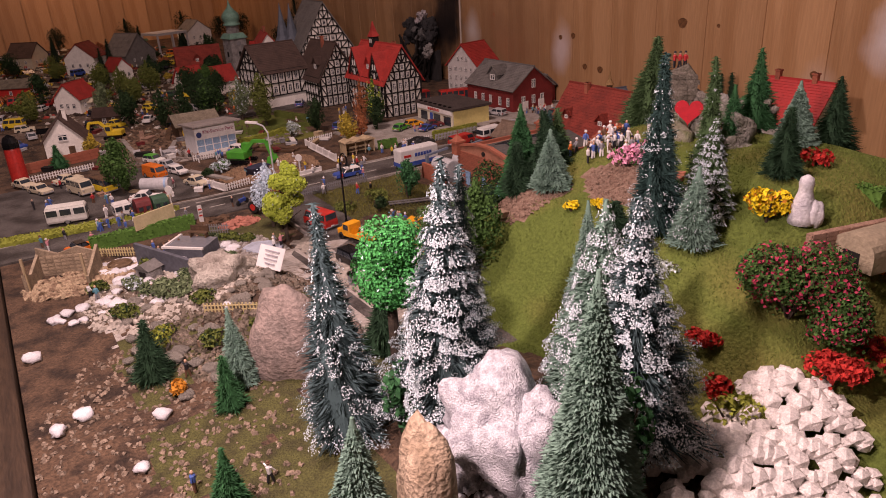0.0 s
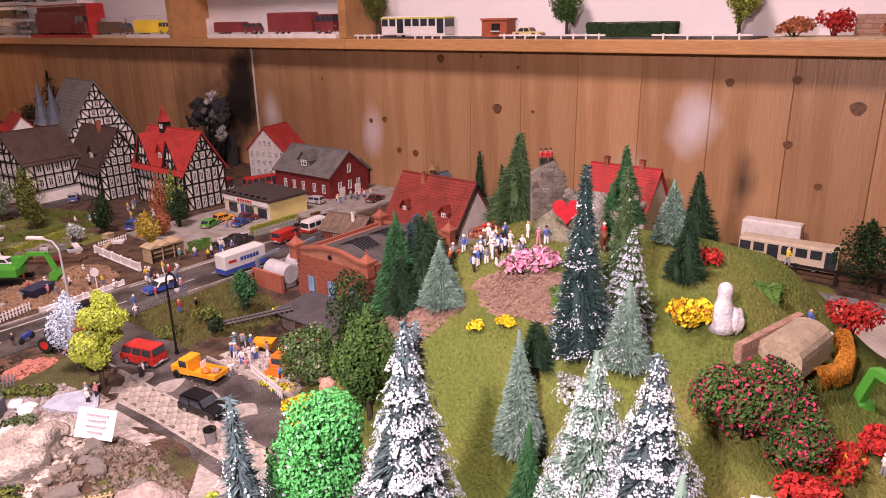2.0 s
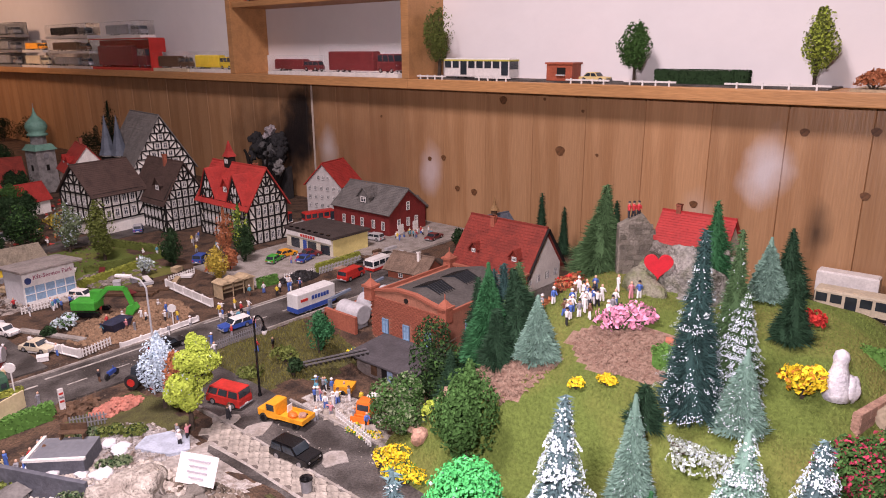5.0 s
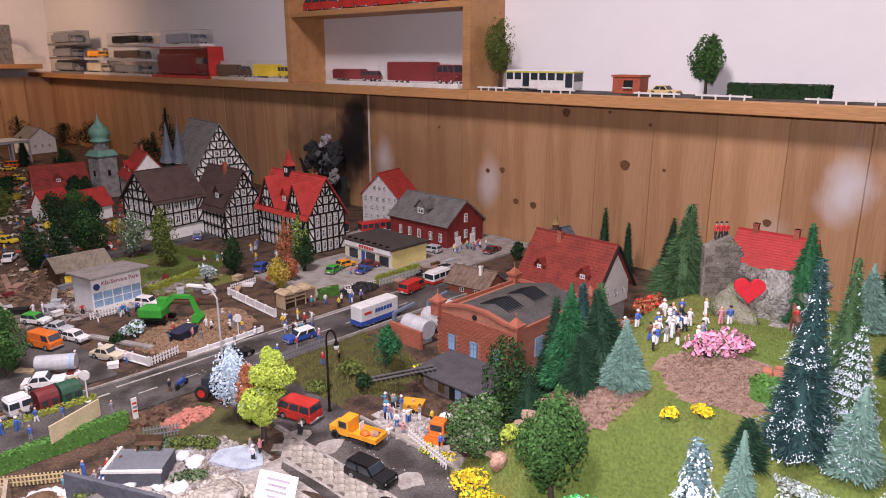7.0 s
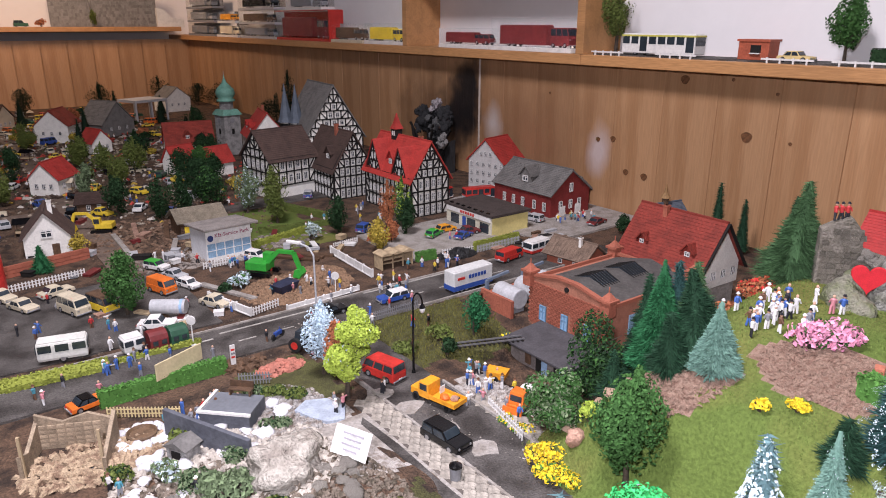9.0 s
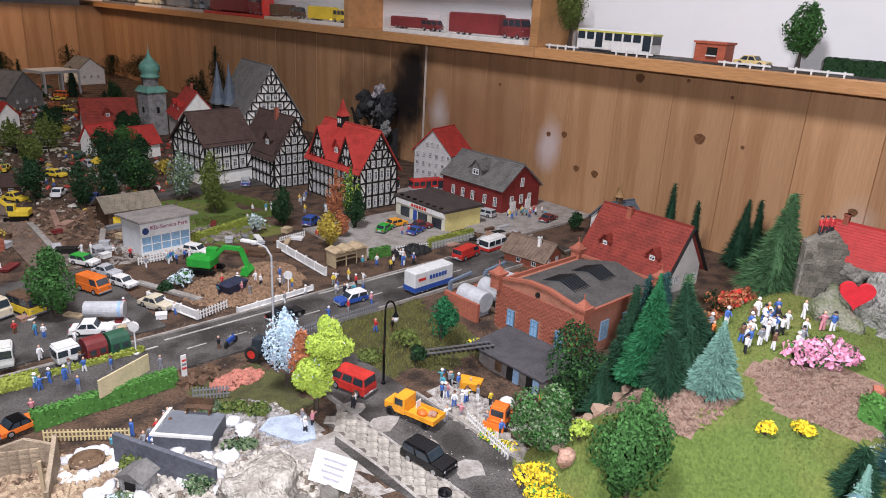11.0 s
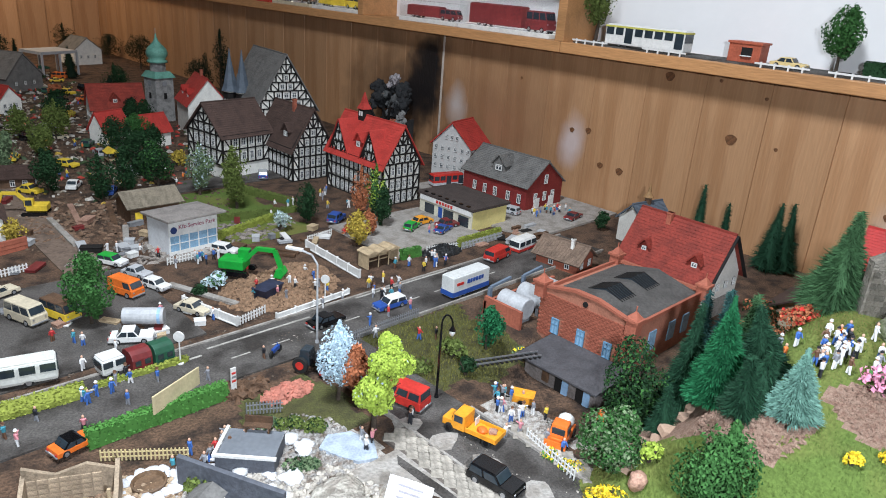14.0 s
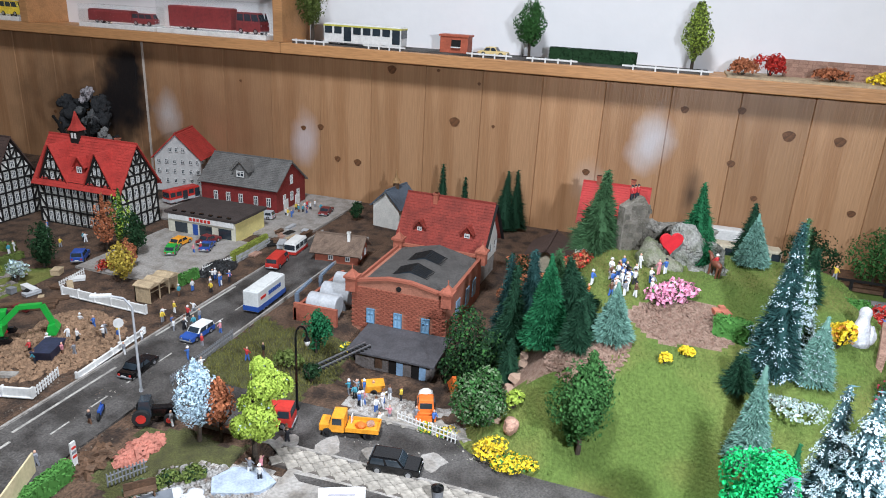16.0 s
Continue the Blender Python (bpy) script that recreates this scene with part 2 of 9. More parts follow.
# ---- mesh tools ----
class Geo:
    def __init__(self):
        self.v, self.f, self.i = [], [], []
        self.slot = 0

    def add(self, verts, faces):
        k = len(self.v)
        self.v.extend(verts)
        self.f.extend(tuple(a + k for a in f) for f in faces)
        self.i.extend([self.slot] * len(faces))
        return self

    def box(self, x0, x1, y0, y1, z0, z1):
        return self.add([(x0, y0, z0), (x1, y0, z0), (x1, y1, z0), (x0, y1, z0), (x0, y0, z1), (x1, y0, z1), (x1, y1, z1), (x0, y1, z1)],
                        [(0, 3, 2, 1), (4, 5, 6, 7), (0, 1, 5, 4), (1, 2, 6, 5), (2, 3, 7, 6), (3, 0, 4, 7)])

    def frustum(self, x0, x1, y0, y1, z0, X0, X1, Y0, Y1, z1):
        return self.add([(x0, y0, z0), (x1, y0, z0), (x1, y1, z0), (x0, y1, z0), (X0, Y0, z1), (X1, Y0, z1), (X1, Y1, z1), (X0, Y1, z1)],
                        [(0, 3, 2, 1), (4, 5, 6, 7), (0, 1, 5, 4), (1, 2, 6, 5), (2, 3, 7, 6), (3, 0, 4, 7)])

    def prism(self, pts, axis, a, b):
        """Extrude a closed outline along an axis; the outline's two numbers are the two other axes in order."""
        def at(p, c):
            q = list(p)
            q.insert(axis, c)
            return tuple(q)
        n = len(pts)
        return self.add([at(p, a) for p in pts] + [at(p, b) for p in pts],
                        [tuple(range(n))[::-1], tuple(range(n, 2 * n))] + [(i, (i + 1) % n, n + (i + 1) % n, n + i) for i in range(n)])

    def cyl(self, p, q, r0, r1=None, n=10, caps=True):
        p, q = Vector(p), Vector(q)
        r1 = r0 if r1 is None else r1
        d = (q - p).normalized()
        u = d.orthogonal().normalized()
        w = d.cross(u)
        vs = []
        for c, r in ((p, r0), (q, r1)):
            for i in range(n):
                a = 2 * math.pi * i / n
                vs.append(tuple(c + (u * math.cos(a) + w * math.sin(a)) * r))
        fs = [(i, (i + 1) % n, n + (i + 1) % n, n + i) for i in range(n)]
        if caps:
            fs += [tuple(range(n))[::-1], tuple(range(n, 2 * n))]
        return self.add(vs, fs)

    def lathe(self, prof, c=(0, 0, 0), n=14):
        vs, fs = [], []
        for r, z in prof:
            for i in range(n):
                a = 2 * math.pi * i / n
                vs.append((c[0] + r * math.cos(a), c[1] + r * math.sin(a), c[2] + z))
        for k in range(len(prof) - 1):
            for i in range(n):
                j = (i + 1) % n
                fs.append((k * n + i, k * n + j, (k + 1) * n + j, (k + 1) * n + i))
        fs += [tuple(range(n))[::-1], tuple(range((len(prof) - 1) * n, len(prof) * n))]
        return self.add(vs, fs)

    def blob(self, c, r, rough=0.25, seed=0, sub=2, flat=1.0):
        """A lumpy stone or cloud."""
        bm = bmesh.new()
        bmesh.ops.create_icosphere(bm, subdivisions=sub, radius=1.0)
        k = Vector((seed * 3.7, seed * 1.3, seed * 2.1))
        vs = []
        for v in bm.verts:
            s = 1 + rough * noise.noise(v.co * 1.3 + k) + 0.4 * rough * noise.noise(v.co * 3.4 + k)
            vs.append((c[0] + v.co.x * r[0] * s, c[1] + v.co.y * r[1] * s, c[2] + v.co.z * r[2] * s * flat))
        fs = [tuple(v.index for v in f.verts) for f in bm.faces]
        bm.free()
        return self.add(vs, fs)

    def leaf(self, c, d, size, rng):
        """One small bent clump of leaves at c, facing d."""
        d = Vector(d).normalized() if Vector(d).length > 1e-6 else Vector((0, 0, 1))
        u = d.orthogonal().normalized()
        w = d.cross(u)
        a = rng.uniform(0, 6.283)
        ca, sa = math.cos(a), math.sin(a)
        U, V = u * ca + w * sa, w * ca - u * sa
        c = Vector(c)
        k = size * rng.uniform(0.6, 1.25)
        p = [c - U * k, c - V * k * 0.7 + d * k * 0.35, c + U * k + d * k * rng.uniform(-0.4, 0.4), c + V * k * 0.7 + d * k * 0.35]
        return self.add([tuple(x) for x in p], [(0, 1, 2), (0, 2, 3)])

    def blade(self, c, d, length, width, rng):
        d = Vector(d).normalized()
        u = d.cross(Vector((rng.gauss(0, 1), rng.gauss(0, 1), rng.gauss(0, 1))))
        u = u.normalized() * width if u.length > 1e-6 else Vector((width, 0, 0))
        c = Vector(c)
        e = c + d * length
        return self.add([tuple(c - u), tuple(c + u), tuple(e)], [(0, 1, 2)])

    def mesh(self, name, mats, bevel=0.0, smooth=False):
        me = bpy.data.meshes.new(name)
        if bevel:
            bm = bmesh.new()
            vs = [bm.verts.new(v) for v in self.v]
            for f, i in zip(self.f, self.i):
                try:
                    bm.faces.new([vs[a] for a in f]).material_index = i
                except ValueError:
                    pass
            bmesh.ops.recalc_face_normals(bm, faces=bm.faces)
            es = [e for e in bm.edges if len(e.link_faces) == 2 and e.calc_face_angle(0) > 0.3]
            bmesh.ops.bevel(bm, geom=es, offset=bevel, segments=2, affect="EDGES", profile=0.6, clamp_overlap=True)
            bm.to_mesh(me)
            bm.free()
        else:
            me.from_pydata(self.v, [], self.f)
            me.polygons.foreach_set("material_index", self.i)
        for m in mats if isinstance(mats, (list, tuple)) else [mats]:
            me.materials.append(m)
        if smooth:
            me.polygons.foreach_set("use_smooth", [True] * len(me.polygons))
        me.update()
        return me


def part(name, geo, material, parent=None, label="", bevel=0.0, smooth=False, m=None):
    """One mesh object under a thing or a part. geo: a Geo or a ready mesh."""
    me = geo if isinstance(geo, bpy.types.Mesh) else geo.mesh(name, material, bevel, smooth)
    ob = new(name, me)
    if parent is not None:
        ob.parent = parent
    if m is not None:
        ob.matrix_basis = m
    return tagged(ob, label) if label else ob


def thing(name, label, category, m, group="", kind=""):
    ob = new(name)
    ob.empty_display_size = 0.01
    ob.matrix_basis = m
    return tagged(ob, label, category, group, kind)


def single(name, geo, material, label, category, m=None, group="", kind="", bevel=0.0, smooth=False):
    return tagged(part(name, geo, material, None, "", bevel, smooth, m), label, category, group, kind)


# ---- ground ----
def sstep(a, b, x):
    t = min(1.0, max(0.0, (x - a) / (b - a)))
    return t * t * (3 - 2 * t)


def height(x, y):
    """The lie of the land: a flat town, a party hill and low mounds round it."""
    hill = sstep(0.31, 0.405, x) * (0.088 + 0.034 * sstep(0.40, 0.52, x)) * (1 - sstep(0.60, 0.74, x))
    hill *= (0.28 + 0.72 * sstep(0.17, 0.30, y)) * sstep(-0.05, 0.10, y) * (1 - sstep(0.50, 0.62, y))
    mound = 0.045 * math.exp(-((x - 0.25) ** 2 + (y - 0.30) ** 2) / 0.006)
    rocky = 0.022 * math.exp(-((x - 0.165) ** 2 + (y - 0.62) ** 2) / 0.004)
    bump = 0.003 * noise.noise(Vector((x * 22, y * 22, 3)))
    flat = 1.0 if hill > 0.004 or y < 0.5 else 0.25
    dip = -0.021 * sstep(0.375, 0.43, x) * (1 - sstep(0.515, 0.53, x)) * sstep(0.59, 0.64, y) * (1 - sstep(0.74, 0.79, y))
    return max(hill, mound) + rocky + bump * flat + dip * (1 - min(1.0, hill / 0.02))


def region(x, y):
    """Which ground covers this place: 0 soil, 1 lawn, 2 rough meadow, 3 chips of bark, 4 gravel."""
    k = 0.018 * noise.noise(Vector((x * 30, y * 30, 1))) + 0.007 * noise.noise(Vector((x * 110, y * 110, 5)))
    if x > 0.305 + k and x < 0.66 and 0.12 < y < 0.60 + k:
        if (x - 0.452) ** 2 / 0.028 ** 2 + (y - 0.425) ** 2 / 0.05 ** 2 < 1 + 25 * k:
            return 3
        if x < 0.47 + k and 0.475 + k < y < 0.60 and x > 0.345 + 2 * k and abs((x - 0.41) - 0.12 * (y - 0.52)) < 0.027:
            return 3
        return 1
    if 0.345 < x + k < 0.49 and 0.755 < y + k < 0.885:
        return 2
    if 0.355 + k < x < 0.41 and 0.63 < y + k < 0.725:
        return 4
    if x > 0.5 and y < 0.55:
        return 1 if noise.noise(Vector((x * 9, y * 9, 2))) > 0 else 0
    if 0.36 < x + k < 0.5 and 1.19 < y < 1.45:
        return 1
    if 0.04 < x + k < 0.24 and 0.42 < y + k < 0.615:
        return 2 if noise.noise(Vector((x * 19, y * 19, 6))) > -0.12 else 0
    if 0.05 < x + k < 0.24 and 0.55 < y < 0.79:
        return 4 if noise.noise(Vector((x * 16, y * 16, 2))) > -0.05 else 0
    if 0.05 < x < 0.16 and 0.3 < y < 0.47 and noise.noise(Vector((x * 14, y * 14, 9))) > -0.2:
        return 2
    if 0.17 < x + k < 0.27 and 0.76 < y < 0.86 and noise.noise(Vector((x * 14, y * 14, 9))) > 0:
        return 2
    return 0


X0, X1, Y0, Y1 = -0.02, 0.985, -0.32, 3.45


def ground():
    g = Geo()
    xs = np.linspace(X0, X1, 190)
    ys = np.concatenate([np.linspace(Y0, 1.25, 300), np.linspace(1.26, Y1, 150)])
    nx = len(xs)
    g.v = [(x, y, height(x, y)) for y in ys for x in xs]
    for j in range(len(ys) - 1):
        for i in range(nx - 1):
            a = j * nx + i
            g.f.append((a, a + 1, a + nx + 1, a + nx))
            g.i.append(region((xs[i] + xs[i + 1]) / 2, (ys[j] + ys[j + 1]) / 2))
    return single("ground", g, [SOIL, GRASS, MEADOW, BARK_CHIPS, GRAVEL], "modelled brown earth, lawn and gravel of a miniature landscape", "ground", kind="structure", smooth=True)


ground()


def on(x, y, dz=0.0, yaw=0.0):
    return pose(x, y, height(x, y) + dz, 0, 0, yaw)


def sheet(name, x0, x1, y0, y1, z0, z1, material, label, category, kind="structure"):
    return single(name, Geo().box(x0, x1, y0, y1, z0, z1), material, label, category, kind=kind)


single("road", Geo().box(X0, 0.80, 0.888, 0.966, -0.004, 0.0022).box(0.280, 0.345, 0.16, 0.888, -0.004, 0.0021), ASPHALT, "grey worn asphalt road with patches of dirt", "road", kind="structure")
single("road_line", Geo().box(X0, 0.20, 0.943, 0.9455, 0.002, 0.0027).box(0.21, 0.33, 0.952, 0.9545, 0.002, 0.0027).box(0.40, 0.55, 0.962, 0.9645, 0.002, 0.0027), LINE, "faded white line along the road", "road line", kind="structure")
dashes = Geo()
for k in range(9):
    dashes.box(0.22 + 0.045 * k, 0.24 + 0.045 * k, 0.922, 0.9235, 0.002, 0.0027)
single("road_marking", dashes, LINE, "dashed white centre line on the asphalt", "road marking", kind="structure")
sheet("car_park", X0, 0.225, 0.985, 1.20, -0.004, 0.0018, ASPHALT, "dark asphalt yard of a caravan market", "yard")
sheet("forecourt", 0.52, 0.70, 1.035, 1.19, -0.004, 0.003, CONCRETE, "pale concrete forecourt beside the shop", "yard")
sheet("station_square", 0.74, 0.98, 0.98, 1.30, -0.004, 0.003, CONCRETE, "grey concrete square before the fire station", "yard")
sheet("side_street", 0.40, 0.62, 1.46, 1.52, -0.004, 0.002, ASPHALT, "narrow grey street between the houses", "road")

# ---- room ----
def pine():
    m = mat("pine_board", (0.42, 0.235, 0.118), 0.40, 0.11, 5, 0.10, second=(0.345, 0.180, 0.084), fine=9, each=0.13, stretch=(9, 9, 0.55), spec=0.45)
    nt = m.node_tree
    n, l = nt.nodes, nt.links
    b = n["Principled BSDF"]
    src = b.inputs["Base Color"].links[0].from_socket
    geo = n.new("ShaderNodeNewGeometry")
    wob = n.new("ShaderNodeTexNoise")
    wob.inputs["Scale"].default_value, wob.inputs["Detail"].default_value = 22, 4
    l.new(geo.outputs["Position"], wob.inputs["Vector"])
    # soot, darker patches, and pale smoke and torch glare put into the board colour: centre, reach along y and z,
    # colour, strength
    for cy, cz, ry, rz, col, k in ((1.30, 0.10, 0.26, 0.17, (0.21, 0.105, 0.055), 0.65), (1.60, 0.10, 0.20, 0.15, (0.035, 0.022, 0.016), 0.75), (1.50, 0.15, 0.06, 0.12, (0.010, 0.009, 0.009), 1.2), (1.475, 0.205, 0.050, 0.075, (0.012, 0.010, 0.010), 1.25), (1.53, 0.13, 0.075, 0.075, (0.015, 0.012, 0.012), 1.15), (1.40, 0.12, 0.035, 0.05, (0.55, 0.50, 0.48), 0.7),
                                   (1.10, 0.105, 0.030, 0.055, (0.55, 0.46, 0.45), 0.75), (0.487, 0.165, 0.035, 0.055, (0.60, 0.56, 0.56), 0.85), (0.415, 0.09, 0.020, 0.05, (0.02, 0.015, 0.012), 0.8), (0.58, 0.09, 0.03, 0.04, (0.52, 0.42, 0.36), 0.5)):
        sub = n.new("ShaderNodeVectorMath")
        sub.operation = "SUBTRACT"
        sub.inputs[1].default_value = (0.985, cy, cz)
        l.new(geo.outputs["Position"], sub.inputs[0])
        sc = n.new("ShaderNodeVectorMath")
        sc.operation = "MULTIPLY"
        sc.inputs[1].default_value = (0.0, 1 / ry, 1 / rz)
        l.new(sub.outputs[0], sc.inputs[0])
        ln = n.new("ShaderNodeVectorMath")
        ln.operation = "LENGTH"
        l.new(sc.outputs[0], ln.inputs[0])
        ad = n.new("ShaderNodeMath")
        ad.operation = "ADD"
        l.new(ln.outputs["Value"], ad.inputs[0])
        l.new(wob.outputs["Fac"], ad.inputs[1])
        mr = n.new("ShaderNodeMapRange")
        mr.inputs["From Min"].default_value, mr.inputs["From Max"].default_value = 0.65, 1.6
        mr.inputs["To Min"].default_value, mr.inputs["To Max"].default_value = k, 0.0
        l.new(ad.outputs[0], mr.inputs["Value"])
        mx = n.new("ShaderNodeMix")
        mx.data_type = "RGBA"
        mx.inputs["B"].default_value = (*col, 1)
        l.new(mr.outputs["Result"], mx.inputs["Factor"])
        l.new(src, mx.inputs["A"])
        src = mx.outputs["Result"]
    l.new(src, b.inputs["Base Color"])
    return m


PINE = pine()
PINEDK = mat("pine_knot", (0.17, 0.075, 0.032), 0.5, 0.4, 200, 0.1)
SHELF_Z = 0.277
WALL_X = 0.985

wall = single("wall_north", Geo().box(1.05, 1.15, -0.6, 3.75, -0.9, 1.5), WHITEWALL, "white plastered wall above the wooden panelling", "wall", kind="structure")
single("wall_west", Geo().box(-1.6, 1.05, 3.60, 3.70, -0.9, 1.5), WHITEWALL, "white plastered wall above the wooden panelling", "wall", kind="structure")
# unseen walls and ceiling close the room; their dark colour deepens the shadows
single("wall_south", Geo().box(-1.7, -1.6, -0.6, 3.7, -0.9, 1.5), DIMWALL, "plain unseen room wall, kept dark to cut bounced light", "wall", kind="structure")
single("wall_east", Geo().box(-1.6, 1.05, -0.6, -0.5, -0.9, 1.5), DIMWALL, "plain unseen room wall, kept dark to cut bounced light", "wall", kind="structure")
single("ceiling", Geo().box(-1.7, 1.15, -0.6, 3.7, 1.5, 1.55), DIMWALL, "plain unseen ceiling, kept dark to cut bounced light", "ceiling", kind="structure")
single("floor", Geo().box(-1.7, 1.15, -0.6, 3.7, -0.95, -0.9), CONCRETE, "plain grey room floor", "floor", kind="structure")
single("table", Geo().box(-0.018, 1.0, Y0, 3.5, -0.08, -0.032), BROWNWOOD, "wooden table board under the miniature landscape", "table", kind="structure")
single("table_edge", Geo().box(-0.052, -0.021, Y0, 3.5, -0.10, 0.012), mat("dark_edge_wood", (0.05, 0.028, 0.016), 0.6, 0.35, 30, 0.2, stretch=(4, 0.5, 4)), "dark stained wooden edge of the table", "table edge", kind="structure", bevel=0.002)


def panel_board(w, h):
    g = Geo()
    c = 0.0009
    g.prism([(0, c), (0.002, 0), (0.016, 0), (0.016, w), (0.002, w), (0, w - c)], 2, 0, h)
    return g


panel = thing("panelling", "vertical knotty pine boards behind the landscape", "wood panelling", pose(0, 0, 0), kind="structure")
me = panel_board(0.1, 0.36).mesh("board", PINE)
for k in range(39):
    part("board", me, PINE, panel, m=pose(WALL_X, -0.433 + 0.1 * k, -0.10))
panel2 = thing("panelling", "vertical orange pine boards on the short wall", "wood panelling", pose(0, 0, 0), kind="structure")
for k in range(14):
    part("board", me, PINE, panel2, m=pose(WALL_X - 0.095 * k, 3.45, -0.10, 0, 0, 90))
rng = random.Random(5)
for y, z, r in ((0.929, 0.244, 8), (0.812, 0.166, 9), (0.992, 0.074, 7), (1.032, 0.076, 6), (0.364, 0.228, 6), (0.293, 0.197, 9), (0.224, 0.196, 8), (0.365, 0.147, 6), (0.323, 0.097, 5),
                (0.186, 0.092, 6), (1.066, 0.131, 6), (0.845, 0.249, 3), (0.773, 0.233, 3), (1.101, 0.126, 5), (0.582, 0.107, 6), (0.445, 0.222, 6), (0.744, 0.165, 3), (1.23, 0.20, 3), (1.6, 0.13, 5), (1.68, 0.10, 4)):
    r *= 0.00100
    g = Geo()
    g.add([(0, 0, 0)] + [(0.0006 * 0, r * math.cos(a) * (1 + 0.15 * math.sin(3 * a)), 0.9 * r * math.sin(a)) for a in [i * 0.3927 for i in range(16)]], [(0, (i + 1) % 16 + 1, i + 1) for i in range(16)])
    part("knot", g, PINEDK, panel, m=pose(WALL_X - 0.0006, y, z))

part("joint_strip", Geo().box(WALL_X - 0.0022, WALL_X - 0.0002, 1.4435, 1.4475, -0.02, 0.258), mat("pale_strip", (0.55, 0.47, 0.40), 0.6, 0.15, 20, 0.05), panel, "pale strip over a joint of the boards")
shelf = thing("shelf", "long pine shelf board over the panelling", "shelf", pose(0, 0, 0))
SHELFWOOD = mat("shelf_pine", (0.50, 0.25, 0.10), 0.5, 0.18, 8, 0.1, fine=10, stretch=(6, 0.6, 6), each=0.1)
part("shelf_board", Geo().box(0.95, 1.05, -0.45, 1.125, SHELF_Z - 0.018, SHELF_Z), SHELFWOOD, shelf, bevel=0.0015)
part("shelf_board", Geo().box(0.95, 1.05, 1.126, 3.60, SHELF_Z - 0.018, SHELF_Z), SHELFWOOD, shelf, bevel=0.0015)
part("upright", Geo().box(0.95, 1.05, 1.12, 1.138, SHELF_Z, 0.75), SHELFWOOD, shelf, bevel=0.001)
part("upright", Geo().box(0.95, 1.05, 1.68, 1.698, SHELF_Z, 0.75), SHELFWOOD, shelf, bevel=0.001)
for z in (0.424, 0.58):
    part("shelf_board", Geo().box(0.955, 1.05, 1.139, 1.679, z, z + 0.012), SHELFWOOD, shelf, bevel=0.001)
shelf2 = thing("shelf", "pine shelf along the short wall", "shelf", pose(0, 0, 0))
part("shelf_board", Geo().box(-0.9, 0.949, 3.40, 3.60, 0.293, 0.311), SHELFWOOD, shelf2, bevel=0.0015)
sheet("shelf_road", 0.965, 1.045, 0.42, 1.11, SHELF_Z, SHELF_Z + 0.002, ASPHALT, "grey card road laid along the shelf", "model road", kind="")
# ---- kinds of things ----
UNIT = Geo().box(-0.5, 0.5, -0.5, 0.5, -0.5, 0.5)
BEAMS = {}


def bar(name, parent, p, q, w, d, material):
    """A straight piece from p to q, w wide and d deep, on a mesh that alike pieces share."""
    key = (name, material.name)
    if key not in BEAMS:
        BEAMS[key] = UNIT.mesh(name, material)
    p, q = Vector(p), Vector(q)
    z = (q - p)
    up = z.normalized()
    x = Vector((1, 0, 0)) if abs(up.x) < 0.8 else Vector((0, 1, 0))
    y = up.cross(x).normalized()
    x = y.cross(up)
    m = Matrix((x * w, y * d, up * z.length)).transposed().to_4x4()
    m.translation = (p + q) / 2
    return part(name, BEAMS[key], material, parent, m=m)


WINDOWS = {}


def window(parent, m, w=0.008, h=0.011, frame_mat=None, pane_mat=None):
    """A framed window; m: its middle on the wall, with x along the wall and -y outwards."""
    frame_mat, pane_mat = frame_mat or WHITE, pane_mat or GLASS
    key = (w, h, frame_mat.name, pane_mat.name)
    if key not in WINDOWS:
        t = w * 0.11
        xs = [-w / 2, -w / 2 + t, -t / 3, t / 3, w / 2 - t, w / 2]
        zs = [-h / 2, -h / 2 + t, h * 0.12, h * 0.12 + t * 0.6, h / 2 - t, h / 2]
        g = Geo()
        vs = [(x, y, z) for y in (-0.0012, 0.0004) for z in zs for x in xs]
        fs = []
        hole = [[i in (1, 3) and j in (1, 3) for i in range(5)] for j in range(5)]
        for j in range(5):
            for i in range(5):
                if hole[j][i]:
                    continue
                q = [j * 6 + i, j * 6 + i + 1, (j + 1) * 6 + i + 1, (j + 1) * 6 + i]
                fs += [tuple(q), tuple(36 + a for a in q[::-1])]
                for (di, dj), (p, r) in (((0, -1), (0, 1)), ((1, 0), (1, 2)), ((0, 1), (2, 3)), ((-1, 0), (3, 0))):
                    ii, jj = i + di, j + dj
                    if not (0 <= ii < 5 and 0 <= jj < 5) or hole[jj][ii]:
                        fs.append((q[r], q[p], 36 + q[p], 36 + q[r]))
        g.add(vs, fs)
        WINDOWS[key] = (g.mesh("window", frame_mat), Geo().box(-w / 2, w / 2, -0.0004, 0.0004, -h / 2, h / 2).mesh("pane", pane_mat))
    a, b = WINDOWS[key]
    ob = part("window", a, None, parent, m=m)
    part("pane", b, None, ob)
    return ob


